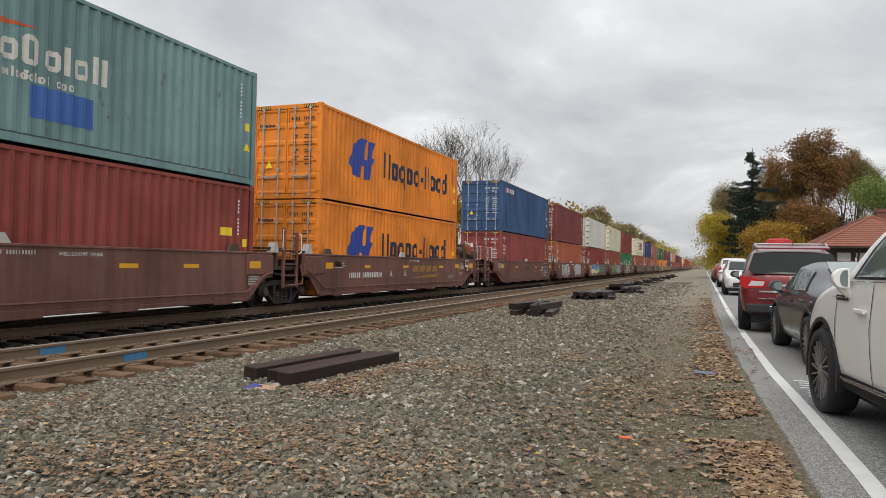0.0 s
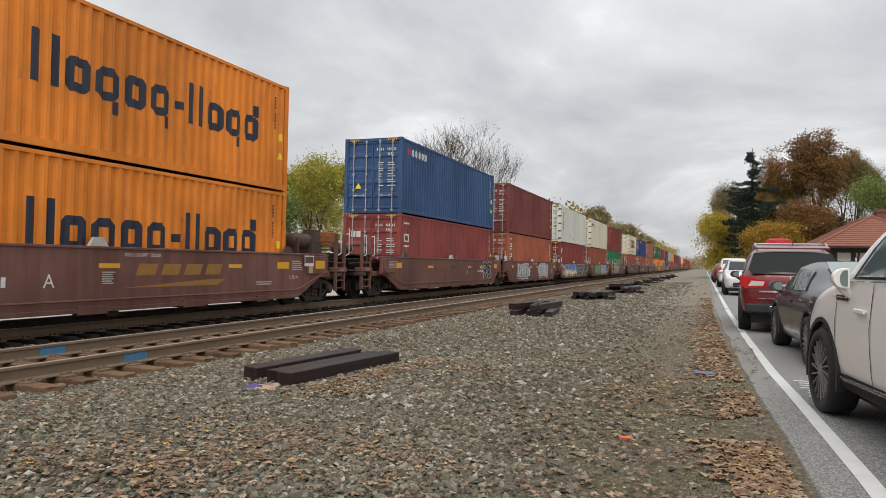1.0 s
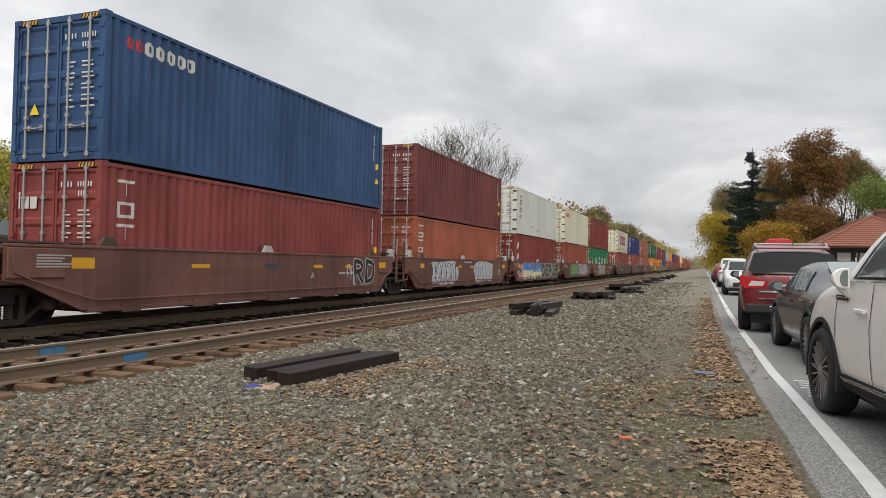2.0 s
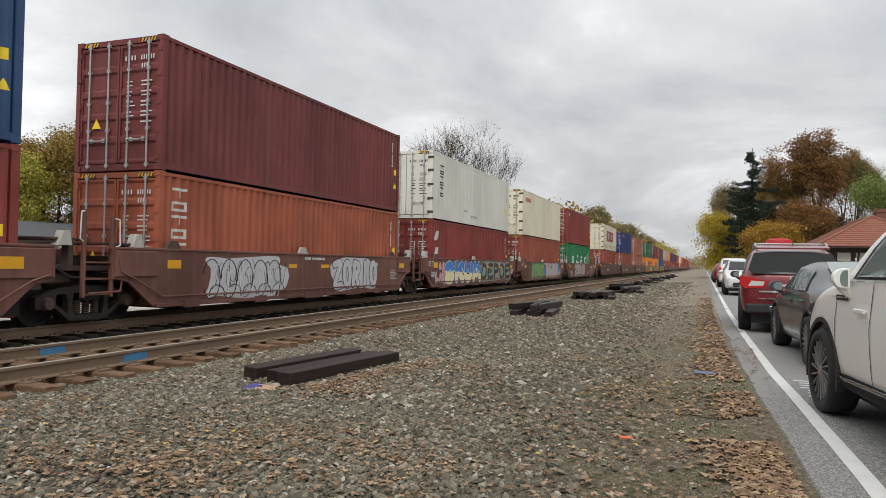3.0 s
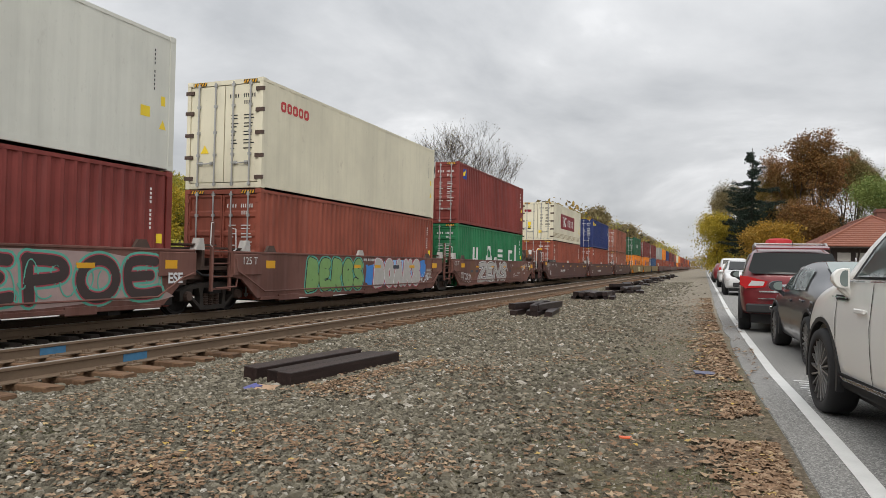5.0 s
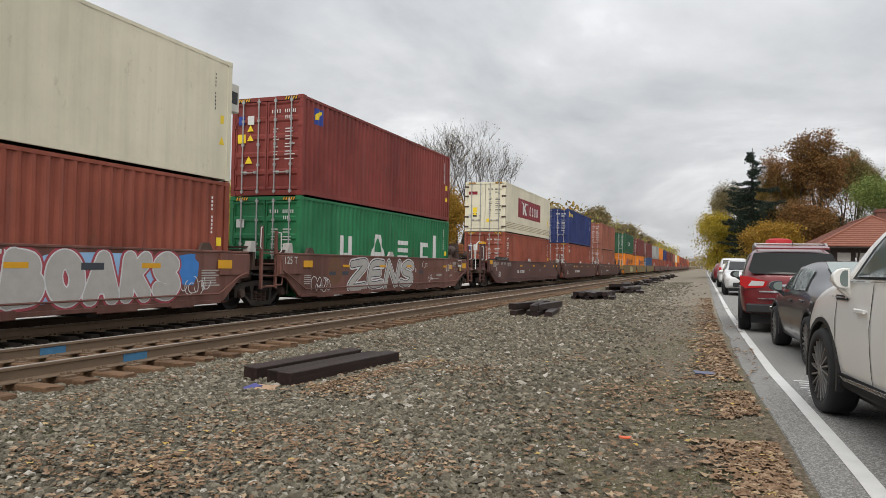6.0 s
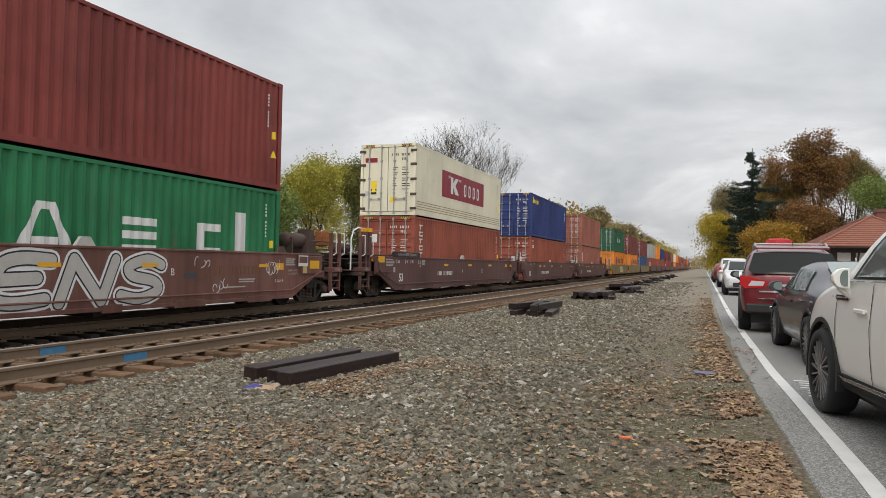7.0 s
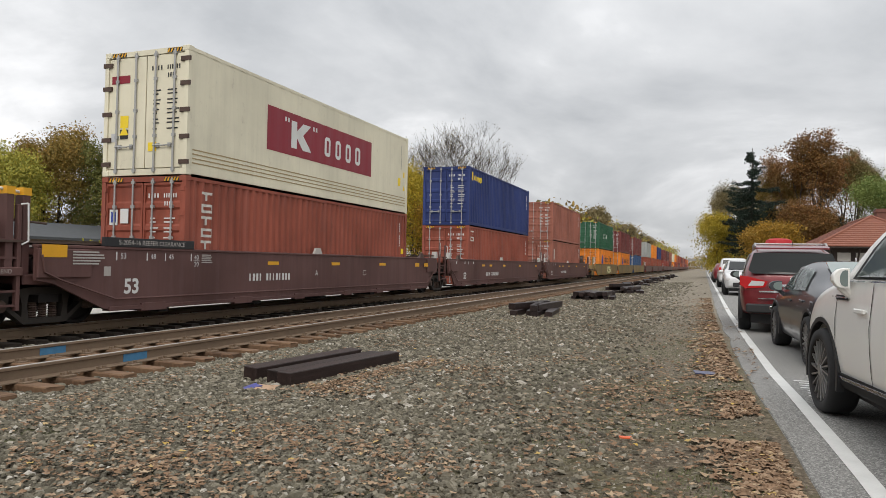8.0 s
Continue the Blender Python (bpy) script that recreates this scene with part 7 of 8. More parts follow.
# orange pair
for lv in (1, 0):
    dz = 0 if lv else -(BOX_H + 0.02)
    # emblem: two leaning blades with a notch
    e = [(2.62, 5.62), (3.05, 5.62), (2.84, 4.98), (3.04, 4.92), (3.22, 5.60), (3.62, 5.60), (3.48, 5.08), (3.60, 5.04), (3.56, 4.86), (3.40, 4.84), (3.30, 4.28), (2.92, 4.26), (2.86, 4.68), (2.72, 4.70), (2.66, 4.26), (2.14, 4.32), (1.86, 4.66), (1.88, 4.86), (2.16, 5.36), (2.46, 5.54)]
    shape_on(1, lv, outline([(y, max(z + dz, 1.5)) for y, z in e]), LOGO_BLUE, "emblem", "blue emblem shape")
    w = [(s[0], max(s[1] + dz, 1.45), s[2], max(s[3] + dz, 1.45)) for s in word_bars("Txpxp-IIxpd", 4.40, 4.50, 0.92, 0.27)]
    shape_on(1, lv, w, NAVY_INK, "marking", "black company name bars")
    c, z = BOXES_AT[1, lv]
    end_rows(c, [(-0.98 + j * 0.052, -0.98 + j * 0.052 + 0.034, z + 2.22, z + (2.34 if j in (0, 6) else 2.30)) for j in range(11)], NAVY_INK, "marking", 0.018)
sill_text(1, "A", 4.67, 1.03, 0.34, WHITE_P)
sill_text(1, "WELL LD LMT 125,000", 6.80, 1.53, 0.10, WHITE_P)
x = SIDE + 0.004
bm = bmesh.new()
for j in range(4):
    y = 6.62 + j * 0.68
    prism(bm, [(y, 1.12), (y + 0.52, 1.12), (y + 0.62, 1.36), (y + 0.10, 1.36)], "x", SIDE, x)
part("emblem", bm, GOLD_FADE, WELLS_AT[1][0], "faded gold plain blocks")
bm = bmesh.new()
prism(bm, [(6.28, 0.88), (8.9, 1.02), (9.4, 1.02), (9.1, 0.88)], "x", SIDE, x)
part("emblem", bm, GOLD_FADE, WELLS_AT[1][0], "faded gold swoosh")
small_print(1, 1.53, 0.95, 2.4, 1, 0.17, WHITE_P)
for a, b in ((5.72, 6.22), (2.6, 3.0), (9.5, 10.0)):
    sill_rect(1, a, b, 1.27, 1.36, YELLOW_P, label="yellow reflector")
sill_rect(1, 11.50, 12.05, 1.25, 1.43, YELLOW_P, label="yellow reflector")
for k in (1, 6):
    # coupler end: reflector, outlined test panel, small label
    sill_rect(k, 13.34, 13.85, 1.25, 1.48, YELLOW_P, label="yellow reflector")
    sill_rect(k, 12.75, 13.23, 1.32, 1.62, WHITE_P, "test_panel", 0.004, "white outlined test panel")
    sill_rect(k, 12.78, 13.20, 1.41, 1.59, WELL_BROWN, "test_panel", 0.008)
    sill_rect(k, 12.99, 13.19, 1.12, 1.32, plain("faded_yellow_label", (0.45, 0.36, 0.14), 0.7), "small_label", 0.004, "small faded yellow label")
sill_rect(1, 0.05, 0.5, 1.25, 1.43, YELLOW_P, label="yellow reflector")
small_print(1, 5.80, 1.18, 0.34, 6, 0.022)
for y, w, n in ((10.6, 0.8, 2), (12.2, 0.6, 5), (0.6, 0.7, 4), (0.6, 0.5, 3)):
    small_print(1, y, 1.44 if n > 2 else 0.9, w, n, 0.03)
sill_text(1, "L 261-6", 12.28, 1.02, 0.13, WHITE_P)

# blue and red pair
shape_on(2, 1, word_bars("xx", 0.55, 5.66, 0.34), plain("logo_scarlet", (0.5, 0.03, 0.03), 0.5), "marking", "red logo bars")
shape_on(2, 1, word_bars("xxxxx", 1.05, 5.64, 0.42), OFF_WHITE, "marking", "white company name bars")
upright_word(2, 0, 3, 0.45, 0.85, 3.02, 0.44, OFF_WHITE)
c, z = BOXES_AT[2, 0]
end_rows(c, [(-0.98, -0.94, z + 1.98, z + 2.32), (-0.90, -0.70, z + 1.98, z + 2.22), (-0.66, -0.48, z + 1.98, z + 2.22)], OFF_WHITE, "marking", 0.018)
for a, b in ((2.3, 2.9), (7.4, 7.9), (9.3, 9.7)):
    sill_rect(2, a, b, 1.27, 1.36, YELLOW_P, label="yellow reflector")
for a in (-0.80, 11.6):
    sill_rect(2, a, a + 0.5, 1.26, 1.46, YELLOW_P, label="yellow reflector")
small_print(2, -1.54, 1.48, 0.7, 5, 0.026)
sill_rect(2, 5.0, 5.6, 1.22, 1.38, BLUE_GREY, "repaint_patch")
sill_text(2, "A", 7.35, 1.05, 0.26, WHITE_P)
small_print(2, 8.9, 1.08, 1.2, 1, 0.06, WHITE_P)
wild_letters(2, "RD", 9.75, 11.35, 0.70, 1.60, SPRAY["black"], SPRAY["white"], fat=0.16)
scribble(2, 9.4, 0.8, 0.5, 0.7, SPRAY["white"], 5)
small_print(2, 3.0, 1.10, 2.4, 1, 0.18, GHOST)

# maroon and rust pair
upright_word(3, 0, 6, 0.42, 0.85, 3.02, 0.30, OFF_WHITE)
cloud_shape(3, 1.15, 4.55, 0.52, 1.58, SILVER_SPRAY, 2)
for j in range(5):
    bm = bmesh.new()
    a0 = 1.45 + j * 0.62
    arc = [(SIDE + 0.004, a0 + 0.30 * math.cos(q), 1.02 + 0.46 * math.sin(q)) for q in np.linspace(-2.6 + j * 0.3, 2.9 + j * 0.2, 15)]
    pipe(bm, arc, 0.012, 4)
    arc = [(SIDE + 0.004, a0 + 0.2 + 0.27 * math.cos(q), 0.66 + 0.22 * math.sin(q)) for q in np.linspace(-0.2, 3.3, 9)]
    pipe(bm, arc, 0.012, 4)
    tagged(part("graffiti", bm, SPRAY["black"], WELLS_AT[3][0], "black outline of a silver throw-up"), kind="stuff")
for j in range(4):
    scribble(3, 1.35 + 0.7 * j, 0.62, 0.95, 0.9, SPRAY["black"], 80 + j, 0.009, 12)
    scribble(3, 1.30 + 0.72 * j, 0.60, 0.9, 0.85, SPRAY["white"], 90 + j, 0.014, 12)
cloud_shape(3, 6.85, 10.10, 0.53, 1.60, SILVER_SPRAY, 6)
wild_letters(3, "ZORIO", 6.95, 10.0, 0.60, 1.56, SILVER_SPRAY, SPRAY["black"], fat=0.22)
bm = bmesh.new()
lathe(bm, [(0.0, SIDE + 0.003), (0.42, SIDE + 0.003), (0.42, SIDE), (0.0, SIDE)], "x", 24, (0, 10.4, 1.12))
part("emblem", bm, GHOST, WELLS_AT[3][0], "faded round gold emblem")
for a, b in ((4.60, 5.01), (6.30, 6.77)):
    sill_rect(3, a, b, 1.27, 1.37, YELLOW_P, label="yellow reflector")
sill_rect(3, 11.75, 12.2, 1.26, 1.44, YELLOW_P, label="yellow reflector")
sill_rect(3, 0.05, 0.45, 1.26, 1.44, YELLOW_P, label="yellow reflector")
small_print(3, 5.4, 1.50, 1.1, 1, 0.07, WHITE_P)
small_print(3, 11.1, 1.15, 0.6, 6, 0.03)

# white and dark red pair
upright_word(4, 1, 6, 0.95, 1.35, 5.75, 0.24, NAVY_INK, "reefer")
for z0, z1 in ((2.45, 2.86), (1.74, 2.16)):
    shape_on(4, 0, outline([(0.46, z0), (0.78, z0), (0.88, z1), (0.56, z1)]), OFF_WHITE, "marking", "white slanted company mark")
cloud_shape(4, 0.75, 1.6, 0.55, 1.55, SPRAY["pink"], 3)
cloud_shape(4, 1.5, 6.0, 0.55, 1.6, SPRAY["violet"], 11)
cloud_shape(4, 5.7, 12.2, 0.55, 1.6, SPRAY["mauve"], 5)
wild_letters(4, "SKUM", 1.0, 6.2, 0.52, 1.61, SPRAY["cream"], SPRAY["white"], SPRAY["black"], 0.0, SPRAY["blue"], fat=0.34)
wild_letters(4, "DEPOE", 6.25, 11.7, 0.60, 1.56, SPRAY["dark"], SPRAY["red"], SPRAY["teal"], fat=0.20)
for j in range(6):
    scribble(4, 6.3 + j * 0.93, 0.66, 0.85, 0.8, SPRAY["teal"], 40 + j, 0.018, 12)
rng = random.Random(61)
for j in range(30):
    # bubbles and drips of paint over the blue of the large letters
    cy, cz, r = 1.2 + 4.8 * rng.random(), rng.uniform(1.0, 1.22), rng.uniform(0.025, 0.07)
    bm = bmesh.new()
    lathe(bm, [(0.0, SIDE + 0.0215 + j * 0.0004), (r, SIDE + 0.0215 + j * 0.0004), (r, SIDE + 0.019), (0.0, SIDE + 0.019)], "x", 10, (0, cy, cz))
    part("graffiti", bm, SPRAY["cream" if j % 3 else "pale_blue"], WELLS_AT[4][0], "round paint bubble")
for j in range(16):
    cy, cz, r = rng.uniform(-0.1, 1.25), rng.uniform(0.66, 1.45), rng.uniform(0.05, 0.16)
    bm = bmesh.new()
    lathe(bm, [(0.0, SIDE + 0.003 + j * 0.0006), (r, SIDE + 0.003 + j * 0.0006), (r, SIDE), (0.0, SIDE)], "x", 9, (0, cy, cz))
    part("graffiti", bm, SPRAY["pink"], WELLS_AT[4][0], "pink sprayed splotch")
sill_text(4, "125 T", -0.72, 1.44, 0.28, WHITE_P)
sill_text(4, "2000", -0.35, 0.98, 0.34, SPRAY["white"], shear=0.1)
sill_text(4, "20", 0.1, 0.70, 0.30, SPRAY["white"], shear=0.1)
sill_text(4, "ESE", 12.05, 1.05, 0.30, SPRAY["white"], offset=0.01)
sill_text(4, "EMPTY LOAD", 0.75, 0.74, 0.08, WHITE_P)
sill_text(4, "5/8\" ADJ. BLOCK", 0.75, 0.64, 0.08, WHITE_P)
for a, b in ((1.95, 2.4), (4.9, 5.35), (7.2, 7.65), (9.6, 10.0)):
    sill_rect(4, a, b, 1.27, 1.37, YELLOW_P, lift=0.016, label="yellow reflector")
sill_rect(4, -0.36, 0.12, 1.27, 1.50, YELLOW_P, label="yellow reflector")
sill_rect(4, 11.75, 12.1, 1.26, 1.44, YELLOW_P, label="yellow reflector")
c, z = BOXES_AT[4, 1]
face_text("lettering", "NO FORKLIFT", 5.75, z + 0.42, 0.16, NAVY_INK, c, BOX_W / 2 + 0.002)
for y in (4.3, 4.6):
    shape_on(4, 1, rect(y, y + 0.14, z + 0.6, z + 0.68), NAVY_INK, "scuff", "", "reefer")
shape_on(4, 1, rect(11.25, 11.5, 4.4, 4.62), YELLOW_W, "caution_label", "yellow caution label", "reefer")

# cream and brown pair
c, z = BOXES_AT[5, 1]
gen = part("generator_box", boxes((0.45, 1.12, BOX_L, BOX_L + 0.42, z + 1.75, z + 2.45), bevel=0.02), OFF_WHITE, c, "white clip-on generator box")
part("grille", boxes((0.58, 1.0, BOX_L - 0.0 + 0.42, BOX_L + 0.43, z + 1.9, z + 2.3), (1.12, 1.127, BOX_L + 0.08, BOX_L + 0.34, z + 1.95, z + 2.25)), BLACK_P, gen)
shape_on(5, 1, word_bars("xxxxx", 0.85, 5.52, 0.40), plain("logo_scarlet", (0.5, 0.03, 0.03), 0.5), "marking", "red company name bars", "reefer")
wild_letters(5, "BERGS", 1.9, 5.4, 0.54, 1.60, SPRAY["green"], SPRAY["black"], SPRAY["teal"], fat=0.28)
wild_letters(5, "BOAKS", 6.2, 10.3, 0.55, 1.62, SPRAY["grey"], SPRAY["white"], SPRAY["red"], fat=0.31)
cloud_shape(5, 6.1, 10.2, 0.62, 1.55, SPRAY["pale_blue"], 19, 0.0012)
cloud_shape(5, 10.0, 10.9, 0.9, 1.58, SPRAY["blue"], 8)
cloud_shape(5, 5.6, 6.25, 0.7, 1.4, SPRAY["blue"], 9)
scribble(5, 10.35, 0.62, 0.8, 0.5, SPRAY["white"], 3, 0.012, 22)
for a, b in ((4.78, 5.23), (6.28, 6.72), (9.22, 9.73)):
    sill_rect(5, a, b, 1.27, 1.37, YELLOW_P, lift=0.016, label="yellow reflector")
sill_rect(5, 7.77, 8.28, 1.24, 1.37, BLUE_GREY, "repaint_patch", 0.016)
sill_rect(5, 11.5, 12.0, 1.26, 1.46, YELLOW_P, label="yellow reflector")
sill_rect(5, 0.0, 0.4, 1.26, 1.46, YELLOW_P, label="yellow reflector")
small_print(5, 5.45, 1.50, 0.9, 1, 0.08, WHITE_P)
small_print(5, 11.0, 1.20, 0.7, 7, 0.03)
sill_text(5, "125 T", -0.75, 1.44, 0.26, WHITE_P)

# dark red and green pair
sill_text(6, "125 T", -0.86, 1.47, 0.28, WHITE_P)
sill_rect(6, -0.22, 0.26, 1.29, 1.48, YELLOW_P, label="yellow reflector")
for a, b in ((2.13, 2.56), (4.75, 5.21), (7.08, 7.5), (11.0, 11.4)):
    sill_rect(6, a, b, 1.29, 1.37, YELLOW_P, lift=0.016, label="yellow reflector")
sill_rect(6, 11.75, 12.1, 1.22, 1.40, YELLOW_P, label="yellow reflector")
bm = bmesh.new()
lathe(bm, [(0.0, SIDE + 0.003), (0.44, SIDE + 0.003), (0.44, SIDE), (0.0, SIDE)], "x", 24, (0, 1.65, 1.18))
part("emblem", bm, GHOST, WELLS_AT[6][0], "faded round gold emblem")
wild_letters(6, "ZENS", 2.45, 7.75, 0.53, 1.58, SPRAY["grey"], SPRAY["black"], SPRAY["white"], 0.2, fat=0.2)
scribble(6, 0.35, 0.55, 0.9, 0.5, SPRAY["white"], 13, 0.014, 26)
scribble(6, 8.6, 1.25, 0.5, 0.3, SPRAY["white"], 14, 0.010, 10)
scribble(6, 9.2, 0.72, 0.5, 0.34, SPRAY["white"], 15, 0.010, 12)
scribble(6, 11.35, 1.05, 0.5, 0.5, SPRAY["white"], 16, 0.010, 20)
for a, b in ((1.3, 1.7), (2.1, 2.5), (8.3, 8.7)):
    sill_rect(6, a, b, 1.05, 1.16, BLUE_GREY, "repaint_patch")
small_print(6, 12.2, 1.50, 0.55, 4, 0.028)
sill_text(6, "EMPTY LOAD", 12.55, 1.20, 0.075, DUSTY_WHITE)
sill_text(6, "1/2\" ADJ BLOCK", 12.55, 1.11, 0.07, DUSTY_WHITE)
sill_text(6, "L 261-6", 11.9, 0.93, 0.12, WHITE_P)
small_print(6, 10.2, 0.98, 0.9, 2, 0.03)
small_print(6, 9.6, 0.80, 1.3, 1, 0.03)
sill_text(6, "B", 7.95, 1.18, 0.22, WHITE_P)
small_print(6, 9.0, 1.12, 2.2, 1, 0.2, GHOST)
small_print(6, -0.1, 1.04, 0.5, 5, 0.03)
# company letters as plain blocks: open box, wedge, double bar, half ring, column
U = rect(2.41, 3.17, 1.55, 2.30) + rect(2.63, 2.95, 1.75, 2.30)
A = outline([(4.50, 1.55), (4.76, 1.55), (4.98, 2.30), (5.18, 2.30), (5.44, 1.55), (5.70, 1.55), (5.26, 2.44), (4.92, 2.44)]) + rect(4.84, 5.36, 1.66, 1.82)
S = rect(6.83, 7.73, 2.14, 2.30) + rect(6.83, 7.73, 1.86, 2.02) + rect(6.83, 7.73, 1.55, 1.74)
C = outline([(8.97, 1.55), (9.8, 1.55), (9.8, 1.74), (9.2, 1.74), (9.2, 2.12), (9.8, 2.12), (9.8, 2.30), (8.97, 2.30)])
I = rect(10.31, 10.76, 1.45, 2.64)
shape_on(6, 0, U + A + S + C + I, WHITE_P, "marking", "large white plain block shapes")
shape_on(6, 1, rect(0.66, 1.14, 5.52, 6.0), LOGO_BLUE, "emblem", "blue square emblem")
shape_on(6, 1, outline([(0.74, 5.66), (0.86, 5.66), (1.08, 5.86), (1.08, 5.94), (0.92, 5.94), (0.74, 5.80)]), YELLOW_W, "emblem", "yellow emblem stroke", lift=0.009)
c, z = BOXES_AT[6, 1]
end_rows(c, [(-1.0, -0.78, z + 2.1, z + 2.36)], LOGO_BLUE, "emblem", 0.018)
end_rows(c, [(-0.68, -0.46, z + 2.1, z + 2.36)], WHITE_P, "emblem", 0.018)
end_rows(c, [(-1.02, -0.74, z + 1.56, z + 1.82)], YELLOW_W, "caution_label", 0.018)
for q in (1.62, 1.9):
    part("warning_label", triangle_bm(-0.58, z + q, 0.11), YELLOW_W, c)
c, z = BOXES_AT[6, 0]
end_rows(c, [(-1.0, -0.72, z + 1.98, z + 2.22)], WHITE_P, "caution_label", 0.018)

# cream box with the crimson panel, brown box below
shape_on(7, 1, rect(3.02, 9.10, 4.40, 5.58), LOGO_RED, "marking", "crimson panel", "reefer")
W1 = outline([(4.15, 4.62), (4.42, 4.62), (4.42, 4.92), (4.75, 4.62), (5.2, 4.62), (4.75, 5.05), (5.15, 5.38), (4.75, 5.38), (4.42, 5.12), (4.42, 5.38), (4.15, 5.38)])
shape_on(7, 1, W1 + rect(3.82, 3.90, 5.30, 5.42) + rect(3.96, 4.04, 5.30, 5.42) + rect(5.28, 5.36, 5.28, 5.40) + rect(5.42, 5.50, 5.28, 5.40), WHITE_P, "marking", "white plain shapes", "reefer", 0.010)
shape_on(7, 1, word_bars("BBBB", 5.95, 4.66, 0.58, 0.95), WHITE_P, "marking", "white plain shapes", "reefer", 0.010)
for zz in (3.62, 3.72, 3.82, 3.92):
    shape_on(7, 1, rect(0.2, 12.0, zz, zz + 0.03), plain("ochre_stain", (0.36, 0.27, 0.13), 0.7, var=0.3), "rub_rail", "ochre-stained lower rail", "reefer")
shape_on(7, 1, rect(11.35, 11.55, 4.35, 4.65), YELLOW_W, "caution_label", "yellow label", "reefer")
c, z = BOXES_AT[7, 1]
end_rows(c, [(-1.02, -0.48, z + 2.16, z + 2.34)], LOGO_RED, "marking", 0.020)
end_rows(c, [(-0.74, -0.50, z + 1.12, z + 1.40), (-0.08 + 0.18, 0.24 + 0.1, z + 0.55, z + 0.75)], YELLOW_W, "caution_label", 0.020)
end_rows(c, [(-0.74, -0.50, z + 0.86, z + 1.08)], BLACK_P, "caution_label", 0.020)
end_rows(c, [(-1.0, -0.86, z + 0.8, z + 1.0)], PLATE_GREY, "inspection_plate", 0.020)
upright_word(7, 0, 5, 0.55, 0.95, 3.02, 0.28, OFF_WHITE)
c, z = BOXES_AT[7, 0]
end_rows(c, [(-0.98, -0.74, z + 1.78, z + 2.14)], WHITE_P, "emblem", 0.018)
end_rows(c, [(-0.93, -0.79, z + 1.84, z + 2.08)], LOGO_BLUE, "emblem", 0.014)
end_rows(c, [(-0.66, -0.42, z + 1.82, z + 2.16)], WHITE_P, "emblem", 0.018)
sill_text(7, "53", -1.70, 0.90, 0.40, WHITE_P, offset=0.012)
for s, y in (("53", -1.92), ("48", -1.14), ("45", -0.63), ("40", 0.15)):
    sill_text(7, s, y, 1.50, 0.15, WHITE_P)
    sill_rect(7, y - 0.18, y - 0.155, 1.42, 1.58, WHITE_P, "mark", 0.005)
sill_text(7, "20", 0.15, 1.35, 0.15, WHITE_P)
sill_rect(7, 0.05, 0.25, 1.425, 1.435, WHITE_P, "mark", 0.005)
small_print(7, 2.08, 0.95, 1.86, 1, 0.18, WHITE_P)
sill_text(7, "A", 5.26, 1.12, 0.22, WHITE_P)
for a, b in ((2.85, 3.35), (6.13, 6.63), (9.43, 9.93)):
    sill_rect(7, a, b, 1.35, 1.44, YELLOW_P, label="yellow reflector")
for a in (12.6, 13.4):
    sill_rect(7, a, a + 0.4, 1.32, 1.46, YELLOW_P, label="yellow reflector")
plate = part("clearance_plate", boxes((SILL_X - 0.06, SILL_X + 0.03, -2.40, 0.04, 1.68, 1.86), bevel=0.006), BLACK_P, WELLS_AT[7][0], "black clearance plate")
face_text("lettering", "S-2054-16 REEFER CLEARANCE", -1.16, 1.765, 0.135, DUSTY_WHITE, plate, SILL_X + 0.033)
sill_rect(7, -3.74, -3.24, 1.46, 1.68, YELLOW_P, label="yellow reflector")
small_print(7, -3.12, 1.55, 0.8, 5, 0.028)
sill_rect(7, -2.38, -2.22, 1.12, 1.30, DUSTY_WHITE, "test_panel", 0.004, "small white test panel")
small_print(7, 0.32, 1.55, 0.42, 5, 0.022)
sill_rect(7, 8.2, 8.42, 1.03, 1.19, DUSTY_WHITE, "test_panel", 0.004, "small white outlined panel")
sill_rect(7, 8.225, 8.395, 1.05, 1.17, WELL_PLUM, "test_panel", 0.007)
for y in (-4.15, -3.85):
    part("bulkhead_post", boxes((1.05, 1.25, y - 0.07, y + 0.07, 1.16, 2.62), bevel=0.01), WELL_PLUM, WELLS_AT[7][0], "tall plum steel post")
    part("post_cap", boxes((1.04, 1.26, y - 0.075, y + 0.075, 2.50, 2.63)), YELLOW_P, WELLS_AT[7][0], "yellow post tip")
bm = bmesh.new()
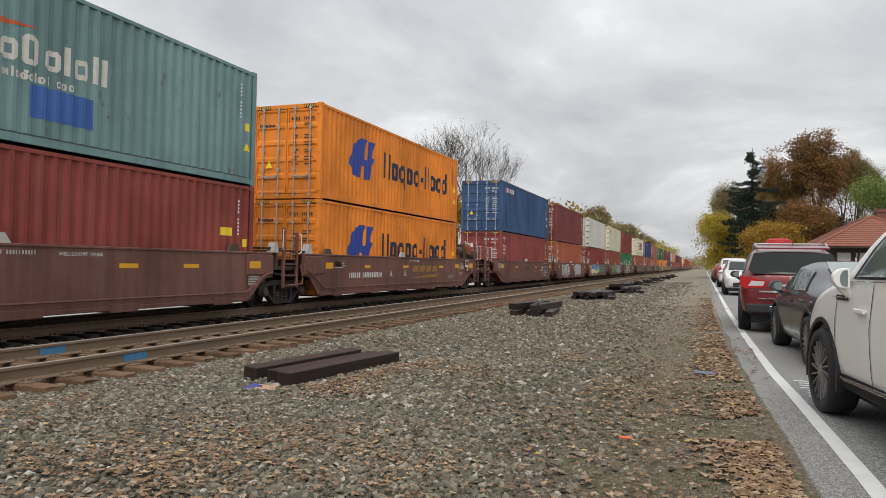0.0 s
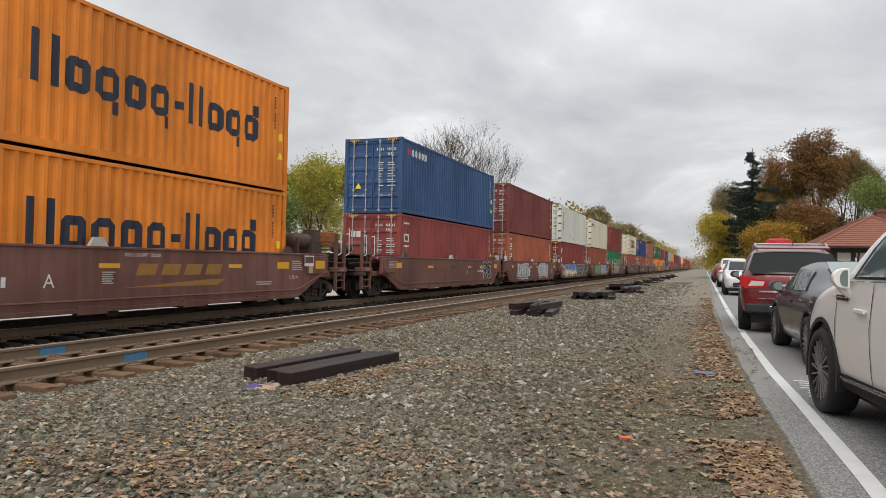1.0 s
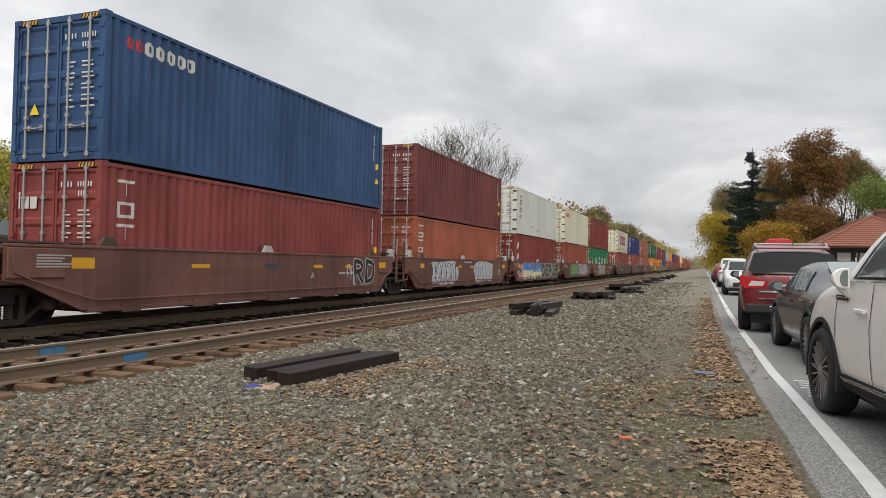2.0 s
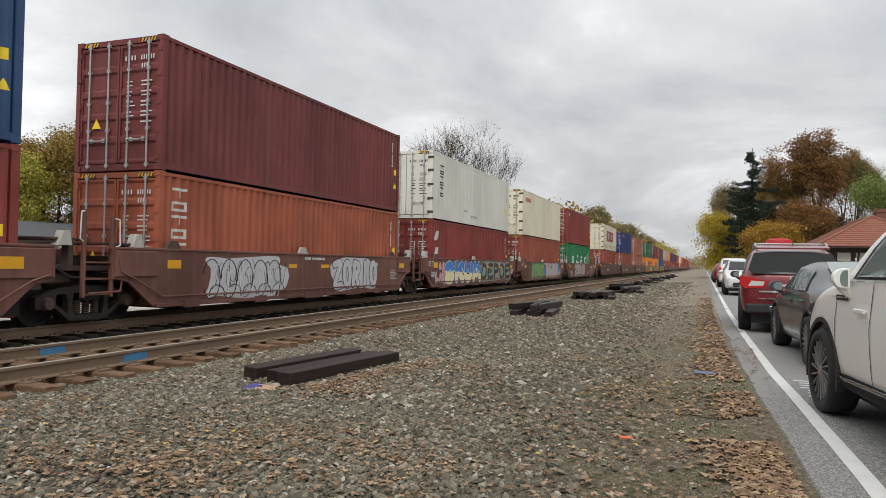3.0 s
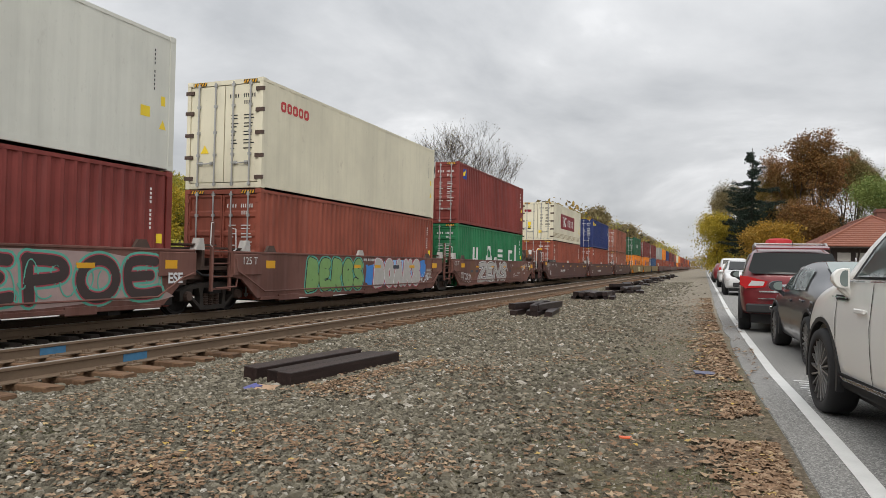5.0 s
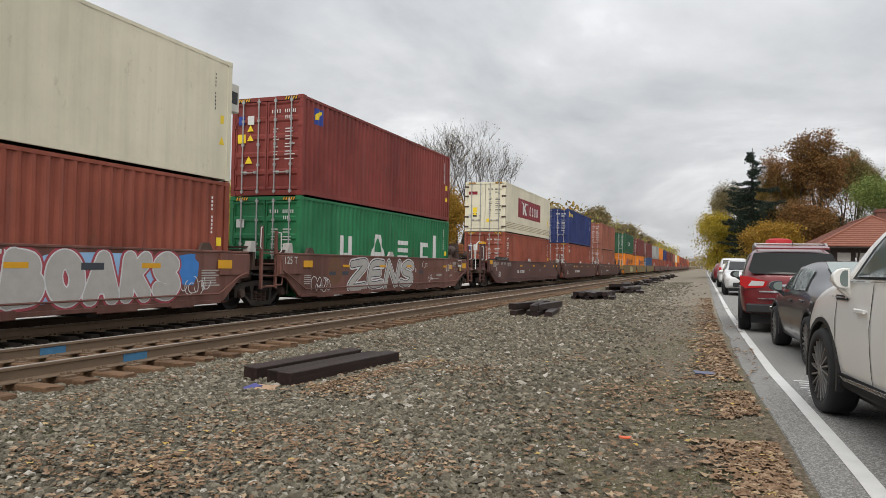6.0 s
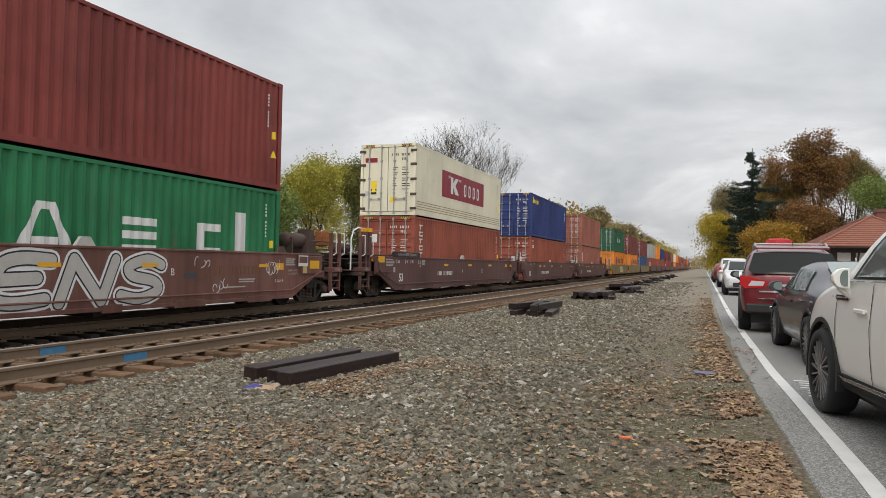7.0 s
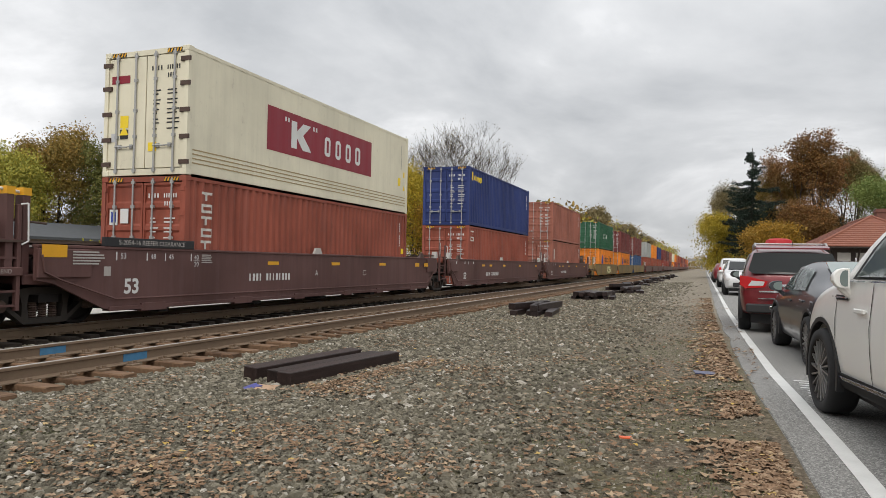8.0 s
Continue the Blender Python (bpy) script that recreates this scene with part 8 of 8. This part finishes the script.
pipe(bm, [(1.15, -3.85, 2.55), (1.15, -4.6, 2.62), (1.15, -4.95, 2.50), (1.15, -5.1, 2.2), (1.15, -5.1, 1.2)], 0.025, 8)
part("hand_rail", bm, WHITE_P, WELLS_AT[7][0], "white bent hand rail")

# the next plum wagons
shape_on(8, 1, word_bars("Txxxx", 0.5, 5.60, 0.42), YELLOW_W, "marking", "yellow company name bars")
upright_word(8, 0, 2, 0.45, 0.85, 3.1, 0.3, OFF_WHITE)
for k in (8, 9):
    sill_text(k, "53", -1.1, 0.88, 0.40, WHITE_P, offset=0.012)
    for a in (1.6, 2.9, 5.5, 9.0, 13.3):
        sill_rect(k, a, a + 0.45, 1.34, 1.44, YELLOW_P, label="yellow reflector")
    small_print(k, 2.3, 0.86, 2.3, 1, 0.18, WHITE_P)
    for y in (-2.6, -1.3, -0.8, 0.0):
        small_print(k, y, 1.45, 0.28, 1, 0.12, WHITE_P)
shape_on(9, 0, rect(0.6, 1.0, 1.9, 2.7), OFF_WHITE, "marking", "white upright patch")
shape_on(10, 1, word_bars("BBBB", 3.8, 4.55, 0.55, 1.4), WHITE_P, "marking", "white company bars")
for k in (10, 11):
    e = [(3.0, 2.75), (3.4, 2.75), (3.2, 2.2), (3.5, 2.7), (3.8, 2.2), (3.6, 1.7), (2.5, 1.7), (2.3, 2.1)]
    shape_on(k, 0, outline(e), LOGO_BLUE, "emblem", "blue emblem shape")
    shape_on(k, 0, word_bars("Txpxp-IIxpd", 4.42, 1.9, 0.80, 0.50), NAVY_INK, "marking", "black company name bars")
wild_letters(10, "KOEA", 5.0, 9.0, 0.6, 1.5, SPRAY["cream"], SPRAY["green"], fat=0.22)


# ---- what moves ----
def motions():
    times = [k * 0.5 for k in range(17)]
    for thing, y in MOVERS:
        walk(thing, [(t, pose(XC, y - gone(t), 0)) for t in times])
    for wheel, yy in WHEELS:
        walk(wheel, [(k / FPS, pose(0, yy, 0.62, math.degrees(gone(k / FPS) / 0.42) % 360)) for k in range(8 * FPS + 1)])


motions()
